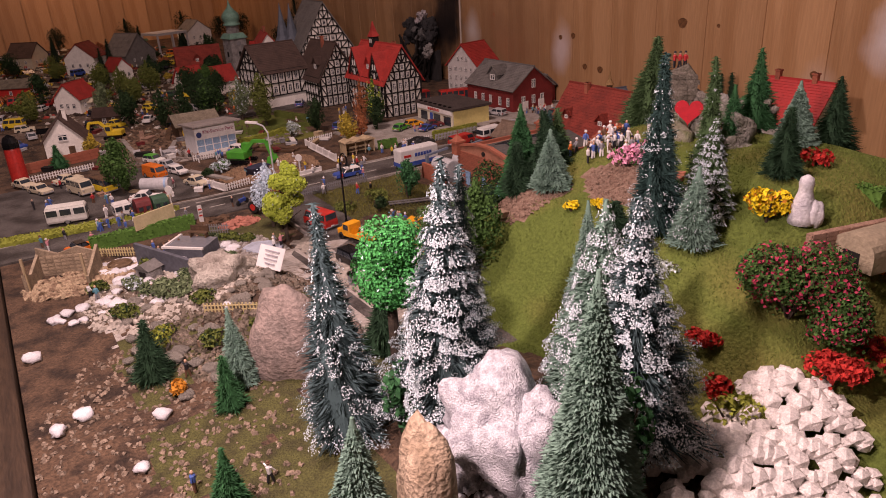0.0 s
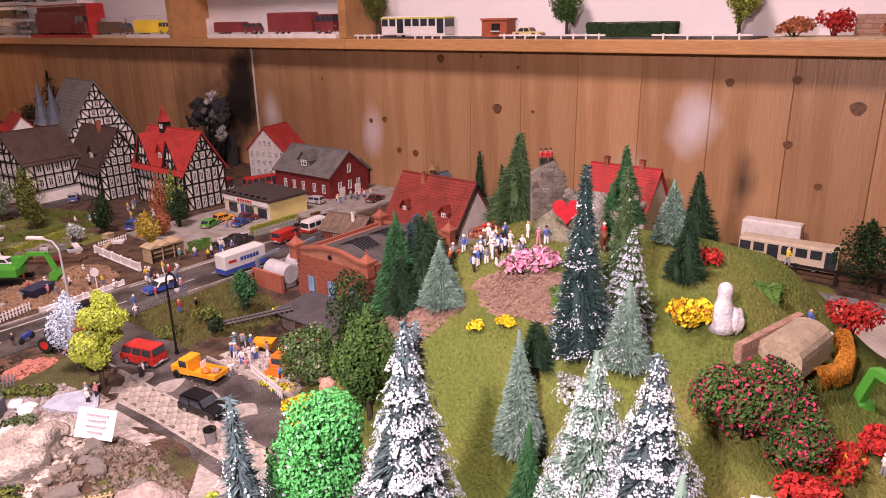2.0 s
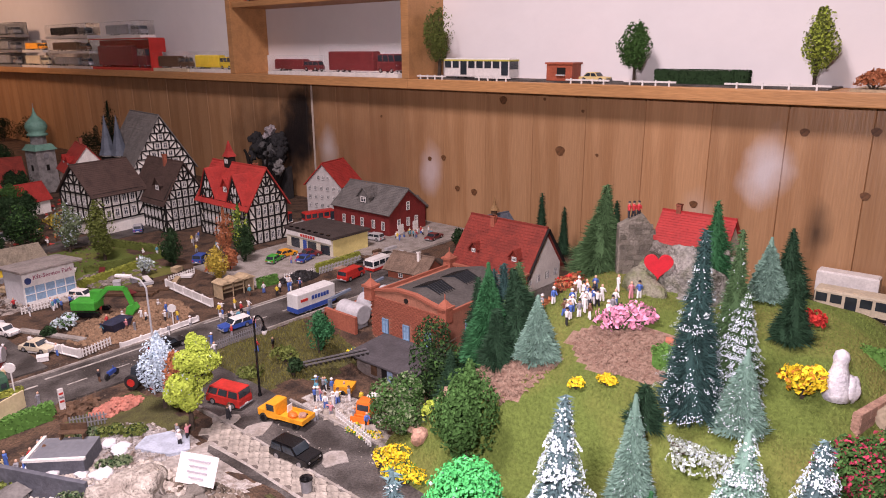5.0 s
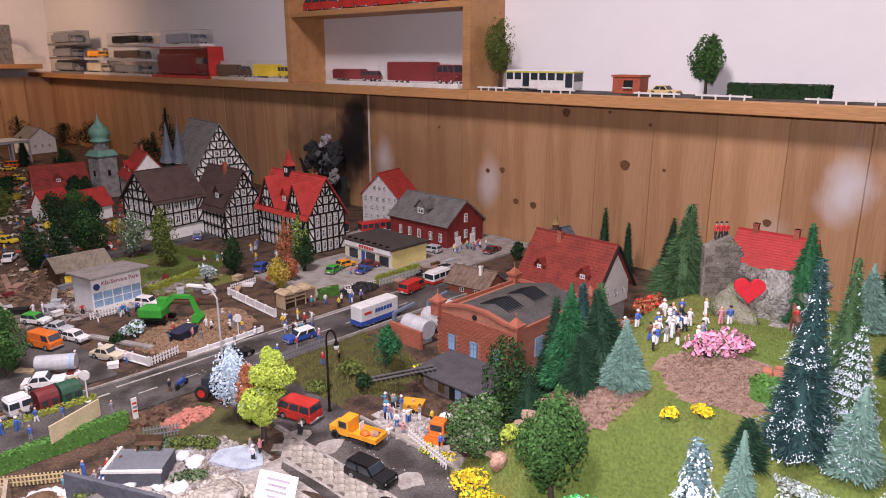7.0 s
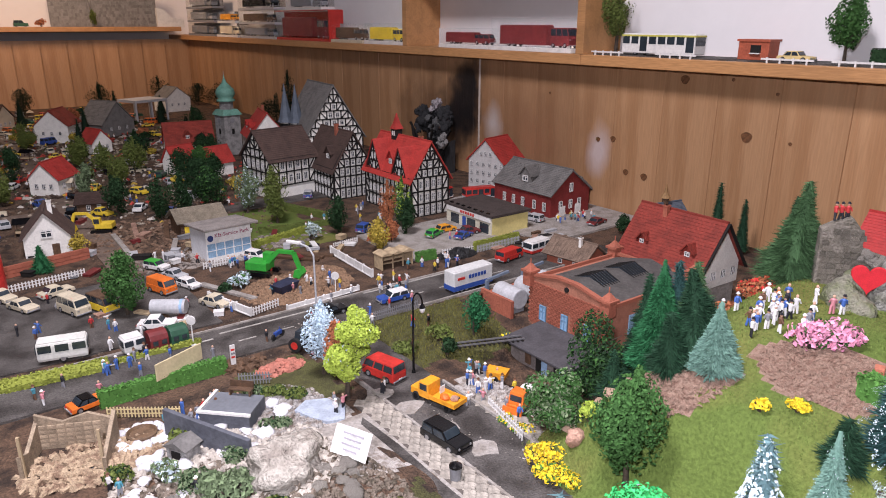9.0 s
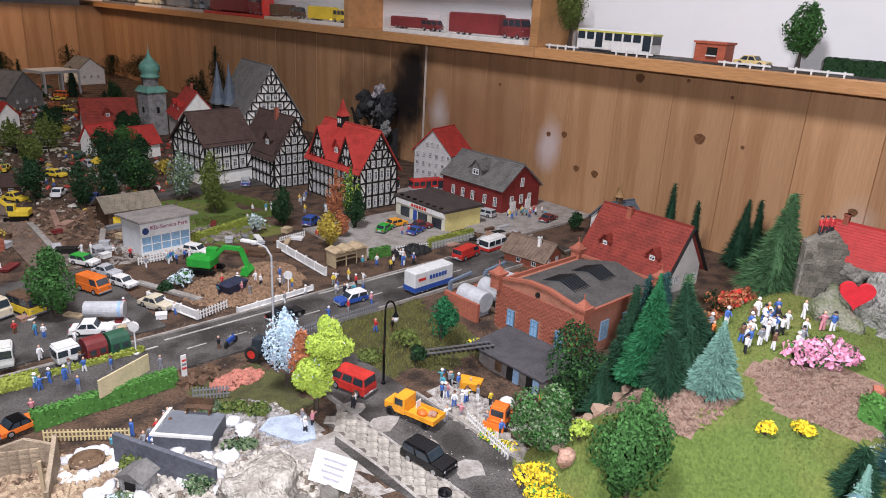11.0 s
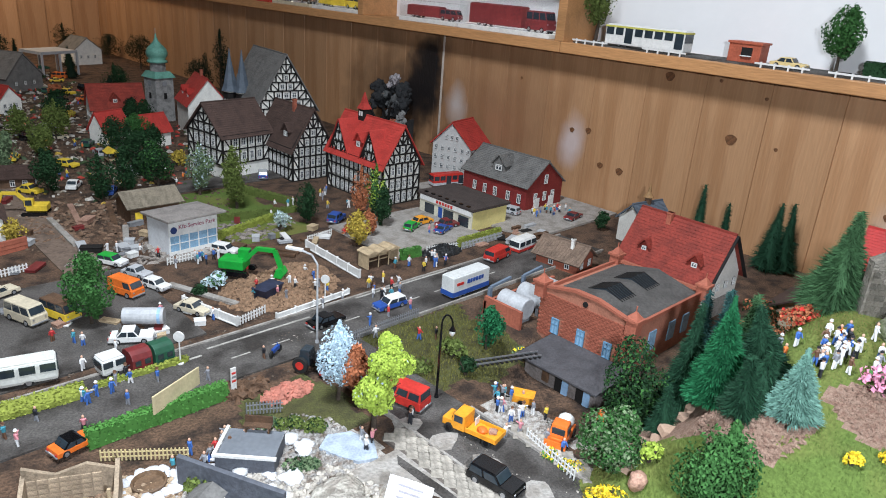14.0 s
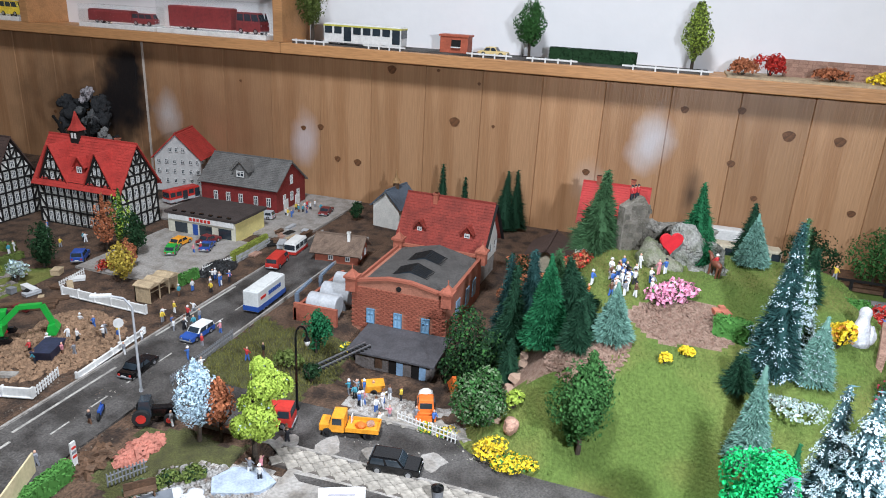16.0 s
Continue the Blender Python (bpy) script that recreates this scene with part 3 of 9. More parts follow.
def roof_slab(name, parent, eave0, eave1, ridge0, ridge1, t, material):
    """A sloping slab of roof whose upper side steps from row to row of tiles."""
    a, b, c, d = (Vector(p) for p in (eave0, eave1, ridge1, ridge0))
    nrm = (b - a).cross(d - a).normalized()
    if nrm.z < 0:
        nrm = -nrm
    rows, vs = 18, []
    for k in range(rows):
        for f, up in ((k / rows, 1.0), ((k + 1) / rows, 0.78)):
            vs += [a.lerp(d, f) + nrm * t * up, b.lerp(c, f) + nrm * t * up]
    vs += [d, c, a, b]
    n = len(vs) // 2
    fs = [(2 * k, 2 * k + 1, 2 * k + 3, 2 * k + 2) for k in range(n - 1)] + [(2 * n - 2, 2 * n - 1, 1, 0)]
    fs += [tuple(2 * k for k in range(n))[::-1], tuple(2 * k + 1 for k in range(n))]
    return part(name, Geo().add([tuple(v) for v in vs], fs), material, parent)


def timber_face(parent, o, u, width, levels, gable_h, beam=0.0029, cell=0.018, skip_base=True):
    """A framed wall: o its lower corner, u along it (unit), levels the heights of the floors; the gable goes on above the last level."""
    o, u = Vector(o), Vector(u)
    n = Vector((u.y, -u.x, 0))
    off = n * 0.0009
    z = Vector((0, 0, 1))

    def P(a, h):
        return o + u * a + z * h + off

    def half(h):
        if not gable_h or h <= levels[-1]:
            return 0.0, width
        f = (h - levels[-1]) / gable_h
        return width / 2 * f, width * (1 - f / 2)
    hs = list(levels)
    if gable_h:
        k = max(2, round(gable_h / 0.017))
        hs += [levels[-1] + gable_h * (i + 1) / k for i in range(k - 1)]
    for i, h in enumerate(hs):
        a, b = half(h)
        bar("beam", parent, P(a, h), P(b, h), beam, beam * 0.8, TIMBER)
        top = hs[i + 1] if i + 1 < len(hs) else (levels[-1] + gable_h if gable_h else None)
        if top is None or (i == 0 and skip_base):
            continue
        a2, b2 = half(min(top, levels[-1] + gable_h * 0.999) if gable_h else top)
        cnt = max(2, round((b2 - a2) / cell))
        for j in range(cnt + 1):
            x = a2 + (b2 - a2) * j / cnt
            bar("beam", parent, P(x, h), P(x, top), beam * 0.8, beam * 0.7, TIMBER)
            if j < cnt and (j == 0 or j == cnt - 1) and b2 - a2 > 0.02:
                x2 = a2 + (b2 - a2) * (j + 1) / cnt
                p, q = (x, x2) if j == 0 else (x2, x)
                bar("beam", parent, P(p, top), P(q, h), beam * 0.7, beam * 0.6, TIMBER)
            elif j < cnt and top - h > 0.012:
                x2 = a2 + (b2 - a2) * (j + 1) / cnt
                mx = P((x + x2) / 2, (h + top) / 2)
                ang = math.degrees(math.atan2(u.y, u.x))
                window(parent, pose(*mx, 0, 0, ang), (x2 - x) * 0.52, (top - h) * 0.56)
    if gable_h:
        bar("beam", parent, P(0, levels[-1]), P(width / 2, levels[-1] + gable_h), beam, beam, TIMBER)
        bar("beam", parent, P(width, levels[-1]), P(width / 2, levels[-1] + gable_h), beam, beam, TIMBER)


def house(name, label, m, w, l, eave, ridge, wall_mat, roof_mat, levels=None, timber=False, over=0.004, chimneys=(), dormers=(), win=(0.007, 0.010), rows=(), side_rows=(), door=None, hip=0.0, frame_mat=None, pane=None, cell=0.015, plain_base=True):
    """A gabled house: the gable of width w faces -y at y=0, the ridge runs to y=l."""
    h = thing(name, label, "house", m)
    body = Geo().prism([(-w / 2, 0), (w / 2, 0), (w / 2, eave), (0, ridge), (-w / 2, eave)], 1, 0, l)
    part("wall", body, wall_mat, h)
    sl = (ridge - eave) / (w / 2)
    for s in (-1, 1):
        e, r = s * (w / 2 + over), eave - sl * over
        roof_slab("roof", h, (e, -over, r), (e, l + over, r), (0, -over + hip, ridge), (0, l + over - hip, ridge), 0.0022, roof_mat)
    bar("ridge_cap", h, (0, -over + hip, ridge + 0.002), (0, l + over - hip, ridge + 0.002), 0.003, 0.003, roof_mat)
    if timber:
        timber_face(h, (-w / 2, 0, 0), (1, 0, 0), w, levels, ridge - levels[-1], cell=cell, skip_base=plain_base)
        lv = [a for a in levels if a <= eave]
        timber_face(h, (-w / 2, l, 0), (0, -1, 0), l, lv + [eave], 0, cell=cell, skip_base=plain_base)
        timber_face(h, (w / 2, 0, 0), (0, 1, 0), l, lv + [eave], 0, cell=cell, skip_base=plain_base)
    for z, xs in rows:
        for x in xs:
            window(h, pose(x, -0.0006, z), *win, frame_mat, pane)
    for s, z, ys in side_rows:
        for y in ys:
            window(h, pose(s * (w / 2 + 0.0006), y, z, 0, 0, 90 * s), *win, frame_mat, pane)
    if door:
        x, dw, dh = door
        part("door", Geo().box(x - dw / 2, x + dw / 2, -0.0012, 0.0005, 0, dh), BROWNWOOD, h)
    for x, y, top in chimneys:
        g = Geo().box(x - 0.003, x + 0.003, y - 0.003, y + 0.003, ridge - abs(x) * sl - 0.006, top).box(x - 0.0037, x + 0.0037, y - 0.0037, y + 0.0037, top - 0.002, top)
        part("chimney", g, PLASTER if name == "cottage" else BRICK, h)
    for s, y, dw, dh, mm in dormers:
        # a gabled dormer on the slope towards s; a wide one is a cross gable flush with the wall
        cross = dw > 0.035
        x0, x1 = (s * w * 0.5, 0.0) if cross else (s * w * 0.40, s * w * 0.14)
        zb = ridge - abs(x0) * sl
        lo = -0.002 if cross else dh * 0.5
        prof = [(y - dw / 2, zb - 0.003), (y + dw / 2, zb - 0.003), (y + dw / 2, zb + lo), (y, zb + dh), (y - dw / 2, zb + lo)]
        d = part("dormer", Geo().prism(prof, 0, min(x0, x1), max(x0, x1)), wall_mat if cross else mm, h)
        for q in (-1, 1):
            roof_slab("dormer_roof", d, (x0 + s * 0.004, y + q * (dw / 2 + 0.002), zb + lo - 0.002), (x1 - s * 0.006, y + q * (dw / 2 + 0.002), zb + lo - 0.002), (x0 + s * 0.004, y, zb + dh + 0.001), (x1 - s * 0.006, y, zb + dh + 0.001), 0.0018, mm)
        if cross and timber:
            timber_face(d, (x0, y - s * dw / 2, zb - 0.002), (0, s, 0), dw, [0.0], dh, skip_base=False, cell=cell)
        elif not cross:
            window(d, pose(x0 + s * 0.0008, y, zb + dh * 0.3, 0, 0, 90 * s), dw * 0.5, dh * 0.36)
    return h


def crown_points(rng, n, h0, h1, w, shape, lobes=7):
    """Points of a crown: an uneven shell of lobes."""
    L = []
    for k in range(lobes):
        f = rng.random()
        z = h0 + (h1 - h0) * (0.18 + 0.64 * f)
        if shape == "oval":
            rr = w * 0.5 * (1 - (2 * f - 0.9) ** 2 * 0.75)
        elif shape == "column":
            rr = w * 0.5
        else:
            rr = w * 0.5 * (1 - abs(2 * f - 1) ** 2 * 0.55)
        a = rng.uniform(0, 6.283)
        far, fat = (0.62, (0.36, 0.55)) if shape == "irregular" else (0.42, (0.5, 0.78))
        L.append((Vector((math.cos(a) * rr * far, math.sin(a) * rr * far, z)), rr * rng.uniform(*fat), (h1 - h0) * (rng.uniform(0.2, 0.3) if shape != "irregular" else rng.uniform(0.10, 0.18))))
    if shape in ("oval", "column"):
        L.append((Vector((0, 0, (h0 + h1) / 2)), w * 0.46, (h1 - h0) * 0.5))
    out = []
    while len(out) < n:
        c, r, rz = L[rng.randrange(len(L))]
        d = Vector((rng.gauss(0, 1), rng.gauss(0, 1), rng.gauss(0, 1))).normalized()
        k = rng.uniform(0.72, 1.04)
        out.append((c + Vector((d.x * r, d.y * r, d.z * rz)) * k, d))
    return out


def tree(label, x, y, h, w, leaf, n=900, size=0.0028, shape="oval", bare=0.18, seed=1, z=None, second=None, trunk=None, group="", share=0.12):
    if size > 0.0024:
        n, size = int(n * 2.2), size * 0.70
    rng = random.Random(seed)
    zz = height(x, y) if z is None else z
    t = thing("tree", label, "tree", pose(x, y, zz, 0, 0, rng.uniform(0, 360)), group)
    g = Geo()
    bend = rng.uniform(-0.03, 0.03) * h
    g.cyl((0, 0, -0.002), (bend, 0, h * bare * 1.3), 0.028 * h, 0.02 * h, 8).cyl((bend, 0, h * bare * 1.3), (0, 0, h * 0.82), 0.02 * h, 0.005 * h, 7)
    for k in range(7):
        a, b = rng.uniform(0, 6.283), h * rng.uniform(bare * 1.1, 0.65)
        e = Vector((math.cos(a) * w * 0.33, math.sin(a) * w * 0.33, b + h * 0.16))
        g.cyl((bend * 0.5, 0, b), e, 0.009 * h, 0.003 * h, 5)
    part("trunk", g, trunk or BARK, t)
    c, c2 = Geo(), Geo()
    for p, d in crown_points(rng, n, h * bare, h, w, shape, 9 if shape != "irregular" else 12):
        (c2 if second and rng.random() < share else c).leaf(p, d + Vector((rng.gauss(0, .5), rng.gauss(0, .5), rng.gauss(0, .5))), size, rng)
    part("crown", c, LEAF[leaf], t)
    if second:
        part("blossom", c2, LEAF[second], t, "light flecks of blossom or frost")
    return t


def conifer(label, x, y, h, w, leaf, n=1500, frost=0, seed=1, z=None, bare=0.06, droop=0.25, fuzz=1.0, lean=(0, 0), group=""):
    rng = random.Random(seed)
    zz = height(x, y) if z is None else z
    t = thing("conifer", label, "conifer", pose(x, y, zz, lean[0], lean[1], rng.uniform(0, 360)), group)
    g = Geo().cyl((0, 0, -0.003), (0, 0, h * 0.97), 0.026 * h, 0.004 * h, 7)
    part("trunk", g, BARK, t)
    c, s = Geo(), Geo()
    c.lathe([(w * 0.34, h * (bare + 0.01)), (w * 0.28, h * 0.22), (w * 0.18, h * 0.48), (w * 0.08, h * 0.75), (0.001, h * 0.985)], n=11)
    tiers = 13 if fuzz > 0.8 else 9
    wave = 0.15 if fuzz > 0.8 else 0.06
    rag = 0.30 if fuzz > 0.8 else 0.14

    def reach(f, a):
        return w * 0.5 * (1 - f) ** 0.92 * (1 + wave * math.sin(5 * a + 9 * f + seed) + rag * noise.noise(Vector((math.cos(a) * 2.5, math.sin(a) * 2.5, f * 13 + seed)))) * (1.04 - 2.2 * wave * ((f * tiers) % 1.0))
    for k in range(int(n * 3.2)):
        f = min(0.985, 1 - math.sqrt(rng.random()))
        a = rng.uniform(0, 6.283)
        ln = (0.075 * w * (1 - f) + 0.0026) * fuzz * (1.5 if fuzz > 0.8 else 1.0)
        r = reach(f, a) * rng.uniform(0.74, 1.05)
        d = Vector((math.cos(a), math.sin(a), -droop + rng.uniform(-0.35, 0.6)))
        p = Vector((math.cos(a), math.sin(a), 0)) * max(0.0, r - ln) + Vector((0, 0, h * (bare + (1 - bare) * f)))
        c.blade(p, d, ln * rng.uniform(0.9, 1.4), 0.00045 + 0.0052 * w, rng)
    patch = -0.22 if frost > 650 else 0.06
    for k in range(int(frost * 15)):
        f = 1 - math.sqrt(rng.random())
        f = (math.floor(f * tiers) + min(0.99, abs(rng.gauss(0, 0.32)))) / tiers
        a = rng.uniform(0, 6.283)
        if f > 0.985 or noise.noise(Vector((math.cos(a) * 3, math.sin(a) * 3, f * 11 + seed))) < patch:
            continue
        r = reach(f, a) * rng.uniform(0.94, 1.05) + 0.0006
        p = Vector((math.cos(a) * r, math.sin(a) * r, h * (bare + (1 - bare) * f) + 0.0006))
        s.leaf(p, (math.cos(a) + rng.uniform(-.5, .5), math.sin(a) + rng.uniform(-.5, .5), 0.5), 0.00032 + 0.0045 * w, rng)
    part("needles", c, LEAF[leaf], t)
    if frost:
        part("frost", s, LEAF["snow"], t, "white sprayed frost on the branch tips")
    return t


def bush(label, x, y, r, h, leaf, n=350, size=0.0025, seed=1, z=None, second=None, share=0.2, name="bush", cat="bush"):
    rng = random.Random(seed)
    zz = height(x, y) if z is None else z
    t = thing(name, label, cat, pose(x, y, zz))
    g, g2 = Geo(), Geo()
    tw = Geo()
    for k in range(6):
        a = rng.uniform(0, 6.283)
        tw.cyl((0, 0, -0.001), (math.cos(a) * r * 0.6, math.sin(a) * r * 0.6, h * 0.75), 0.0012, 0.0005, 4)
    part("stem", tw, BARK, t)
    lobes = [(rng.uniform(-.5, .5) * r, rng.uniform(-.5, .5) * r, h * rng.uniform(.35, .65), r * rng.uniform(.45, .7)) for k in range(5)]
    for k in range(n):
        lx, ly, lz, lr = lobes[rng.randrange(5)]
        d = Vector((rng.gauss(0, 1), rng.gauss(0, 1), abs(rng.gauss(0, 1)) - 0.3)).normalized()
        p = Vector((lx, ly, lz)) + Vector((d.x * lr, d.y * lr, d.z * h * 0.45)) * rng.uniform(0.7, 1.05)
        p.z = max(0.0008, p.z)
        (g2 if second and rng.random() < share else g).leaf(p, d + Vector((rng.gauss(0, .6), rng.gauss(0, .6), rng.gauss(0, .6))), size, rng)
    part("foliage", g, LEAF[leaf], t)
    if second:
        part("blossom", g2, LEAF[second], t, "scattered coloured blossom")
    return t


def hedge(label, x0, y0, x1, y1, w, h, leaf, seed=1, z=None, dens=1.0):
    rng = random.Random(seed)
    a, b = Vector((x0, y0, 0)), Vector((x1, y1, 0))
    L = (b - a).length
    zz = height((x0 + x1) / 2, (y0 + y1) / 2) if z is None else z
    m = pose(x0, y0, zz, 0, 0, math.degrees(math.atan2(y1 - y0, x1 - x0)))
    g = Geo()
    g.box(0.0006, L - 0.0006, -w / 2 + 0.0008, w / 2 - 0.0008, -0.003, h - 0.001)
    for k in range(int(dens * 900000 * (L * w + 2 * L * h) * 0.25) + 40):
        f = rng.random()
        if f < 0.4:
            p, d = (rng.uniform(0, L), rng.uniform(-w / 2, w / 2), h), (0, 0, 1)
        else:
            s = rng.choice((-1, 1))
            p, d = ((rng.uniform(0, L), s * w / 2, rng.uniform(0, h)), (0, s, 0)) if f < 0.9 else ((rng.choice((0, L)), rng.uniform(-w / 2, w / 2), rng.uniform(0, h)), (1, 0, 0))
        g.leaf(p, Vector(d) + Vector((rng.gauss(0, .5), rng.gauss(0, .5), rng.gauss(0, .5))), 0.0015, rng)
    return single("hedge", g, LEAF[leaf], label, "hedge", m)


def wheels(parent, xs, half, r, wd=0.003, rim=None, hub=True):
    for x in xs:
        for s in (-1, 1):
            ty = part("wheel", Geo().cyl((x, s * (half - wd), r), (x, s * half, r), r, n=16), TYRE, parent, bevel=0.0004)
            if hub:
                part("rim", Geo().cyl((x, s * (half - 0.0002), r), (x, s * (half + 0.0004), r), r * 0.58, n=12), rim or CHROME, ty)


def vehicle(name, label, m, colour, L=0.05, W=0.0205, H=0.016, style="car", roof=None, group="", glass=None, k=0.82, plain=False):
    """A small model vehicle, driving towards +x, with its middle at the origin; k: its scale."""
    m = m @ Matrix.Scale(k, 4)
    t = thing(name, label, name.replace("_", " "), m, group)
    r = 0.0037 if style in ("car", "hatch", "wagon") else 0.0045
    a, b = -L / 2, L / 2
    base, belt = r * 0.75, H * 0.56
    if style == "car":
        body = [(a, base), (b, base), (b, belt * 0.86), (b - L * 0.03, belt * 0.95), (b - L * 0.30, belt * 1.05), (a + L * 0.2, belt * 1.05), (a + L * 0.02, belt)]
        cab = [(b - L * 0.31, belt), (b - L * 0.42, H), (a + L * 0.30, H), (a + L * 0.17, belt)]
    elif style in ("hatch", "wagon", "suv"):
        body = [(a, base), (b, base), (b, belt * 0.85), (b - L * 0.03, belt), (b - L * 0.27, belt * 1.08), (a + L * 0.02, belt * 1.08), (a, belt)]
        k = 0.03 if style != "hatch" else 0.09
        cab = [(b - L * 0.28, belt), (b - L * 0.41, H), (a + L * (k + 0.03), H), (a + L * 0.01, belt)]
    else:
        body = [(a, base), (b, base), (b, belt * 0.9), (b - L * 0.02, belt), (a + L * 0.01, belt), (a, belt * 0.9)]
        cab = [(b - L * 0.02, belt * 0.98), (b - L * 0.12, H * 0.97), (b - L * 0.17, H), (a + L * 0.03, H), (a + L * 0.01, belt * 0.98)]
    part("body", Geo().prism(body, 1, -W / 2, W / 2), colour, t, bevel=0.0012 if style != "suv" else 0.0024)
    g = Geo()
    n = len(cab)
    tuck = W * 0.06
    g.add([(p[0], -W / 2 + (0.0005 if p[1] < belt * 1.05 else tuck), p[1]) for p in cab] + [(p[0], W / 2 - (0.0005 if p[1] < belt * 1.05 else tuck), p[1]) for p in cab],
          [tuple(range(n))[::-1], tuple(range(n, 2 * n))] + [(i, (i + 1) % n, n + (i + 1) % n, n + i) for i in range(n)])
    cabin = part("cabin", g, roof or colour, t, bevel=0.0008 if style != "suv" else 0.0018)
    gm = glass or GLASS
    # side glass, split by pillars, and the two screens
    xf, xr = cab[0][0], cab[-1][0]
    z0, z1 = belt * 1.08, H * 0.93
    x1f, x1r = cab[1][0], cab[-2][0]
    cnt = 2 if style in ("car", "hatch", "wagon", "suv") else 3
    for s in (-1, 1):
        yy0, yy1 = s * (W / 2 - 0.0001), s * (W / 2 - tuck + 0.0006)
        for k in range(cnt):
            f0, f1 = (k + 0.08) / cnt, (k + 0.92) / cnt
            if style in ("van",) and k > 0:
                continue
            lo = [xf - L * 0.02 + (xr - xf + L * 0.04) * f for f in (f0, f1)]
            hi = [x1f + (x1r - x1f) * f for f in (f0, f1)]
            q = [(lo[0], yy0, z0), (lo[1], yy0, z0), (hi[1], yy1, z1), (hi[0], yy1, z1)]
            q2 = [(p[0], p[1] - s * 0.002, p[2]) for p in q]
            part("side_window", Geo().add(q + q2, [(0, 1, 2, 3), (7, 6, 5, 4), (0, 4, 5, 1), (1, 5, 6, 2), (2, 6, 7, 3), (3, 7, 4, 0)]), gm, cabin)
    for nm, p0, p1, s in (("windscreen", cab[0], cab[1], 1), ("rear_window", cab[-1], cab[-2], -1)):
        lo, hi = Vector((p0[0], 0, p0[1])), Vector((p1[0], 0, p1[1]))
        u = (hi - lo)
        e = Vector((s * 0.0005, 0, 0.0003))
        p, q = lo + u * 0.14 + e, lo + u * 0.88 + e
        w0, w1 = W / 2 - 0.0022, W / 2 - tuck - 0.001
        top = [(p.x, -w0, p.z), (p.x, w0, p.z), (q.x, w1, q.z), (q.x, -w1, q.z)]
        part(nm, Geo().add(top + [(x - s * 0.002, y, z) for x, y, z in top], [(0, 1, 2, 3), (7, 6, 5, 4), (0, 4, 5, 1), (1, 5, 6, 2), (2, 6, 7, 3), (3, 7, 4, 0)]), gm, cabin)
    for s in (-1, 1) if not plain else ():
        part("headlight", Geo().cyl((b - 0.001, s * W * 0.34, belt * 0.72), (b + 0.0005, s * W * 0.34, belt * 0.72), 0.0013, n=8), CHROME, t)
        part("tail_light", Geo().box(a - 0.0005, a + 0.001, s * W * 0.36 - 0.0012, s * W * 0.36 + 0.0012, belt * 0.6, belt * 0.85), RED, t)
    for x in (a, b) if not plain else ():
        part("bumper", Geo().box(x - 0.0011, x + 0.0011, -W / 2 + 0.0006, W / 2 - 0.0006, base, base + 0.0018), GREY if style != "suv" else BLACK, t, bevel=0.0005)
    if not plain:
        part("number_plate", Geo().box(a - 0.0014, a - 0.001, -0.0028, 0.0028, base + 0.002, base + 0.0036), WHITE, t)
    wheels(t, (a + L * 0.2, b - L * 0.2), W / 2 + 0.0003, r, hub=not plain)
    return t


def coach(name, label, m, colour, L, W, H, stripe=None, roof=None, cnt=7, kind="bus", group="", k=0.84):
    """A bus, caravan or box trailer, along x; k: its scale."""
    m = m @ Matrix.Scale(k, 4)
    t = thing(name, label, name.replace("_", " "), m, group)
    a, b = -L / 2, L / 2
    base = 0.0035
    part("body", Geo().box(a, b, -W / 2, W / 2, base, H), colour, t, bevel=0.0016 if kind != "caravan" else 0.004)
    part("roof", Geo().box(a + 0.002, b - 0.002, -W / 2 + 0.002, W / 2 - 0.002, H - 0.0004, H + 0.001), roof or colour, t, bevel=0.0005)
    if stripe:
        part("stripe", Geo().box(a - 0.0003, b + 0.0003, -W / 2 - 0.0003, W / 2 + 0.0003, base + 0.001, base + (H - base) * 0.28), stripe, t)
    if kind != "box":
        for s in (-1, 1):
            for k in range(cnt):
                x0, x1 = a + (b - a) * (k + 0.12) / cnt, a + (b - a) * (k + 0.9) / cnt
                door = kind == "bus" and k in (2, cnt - 1)
                part("door" if door else "side_window", Geo().box(x0, x1, s * W / 2 - 0.0005, s * W / 2 + 0.0005, base + (H - base) * (0.12 if door else 0.5), base + (H - base) * 0.88), GLASS, t)
        for x in (a, b):
            part("windscreen", Geo().box(x - 0.0005, x + 0.0005, -W / 2 + 0.002, W / 2 - 0.002, base + (H - base) * 0.45, base + (H - base) * 0.88), GLASS, t)
    wheels(t, ((a + L * 0.2, b - L * 0.22) if kind == "bus" else (0.0,) if kind == "caravan" else (a + L * 0.2, a + L * 0.32)), W / 2 - 0.0005, 0.0048)
    return t


FIGS = {}


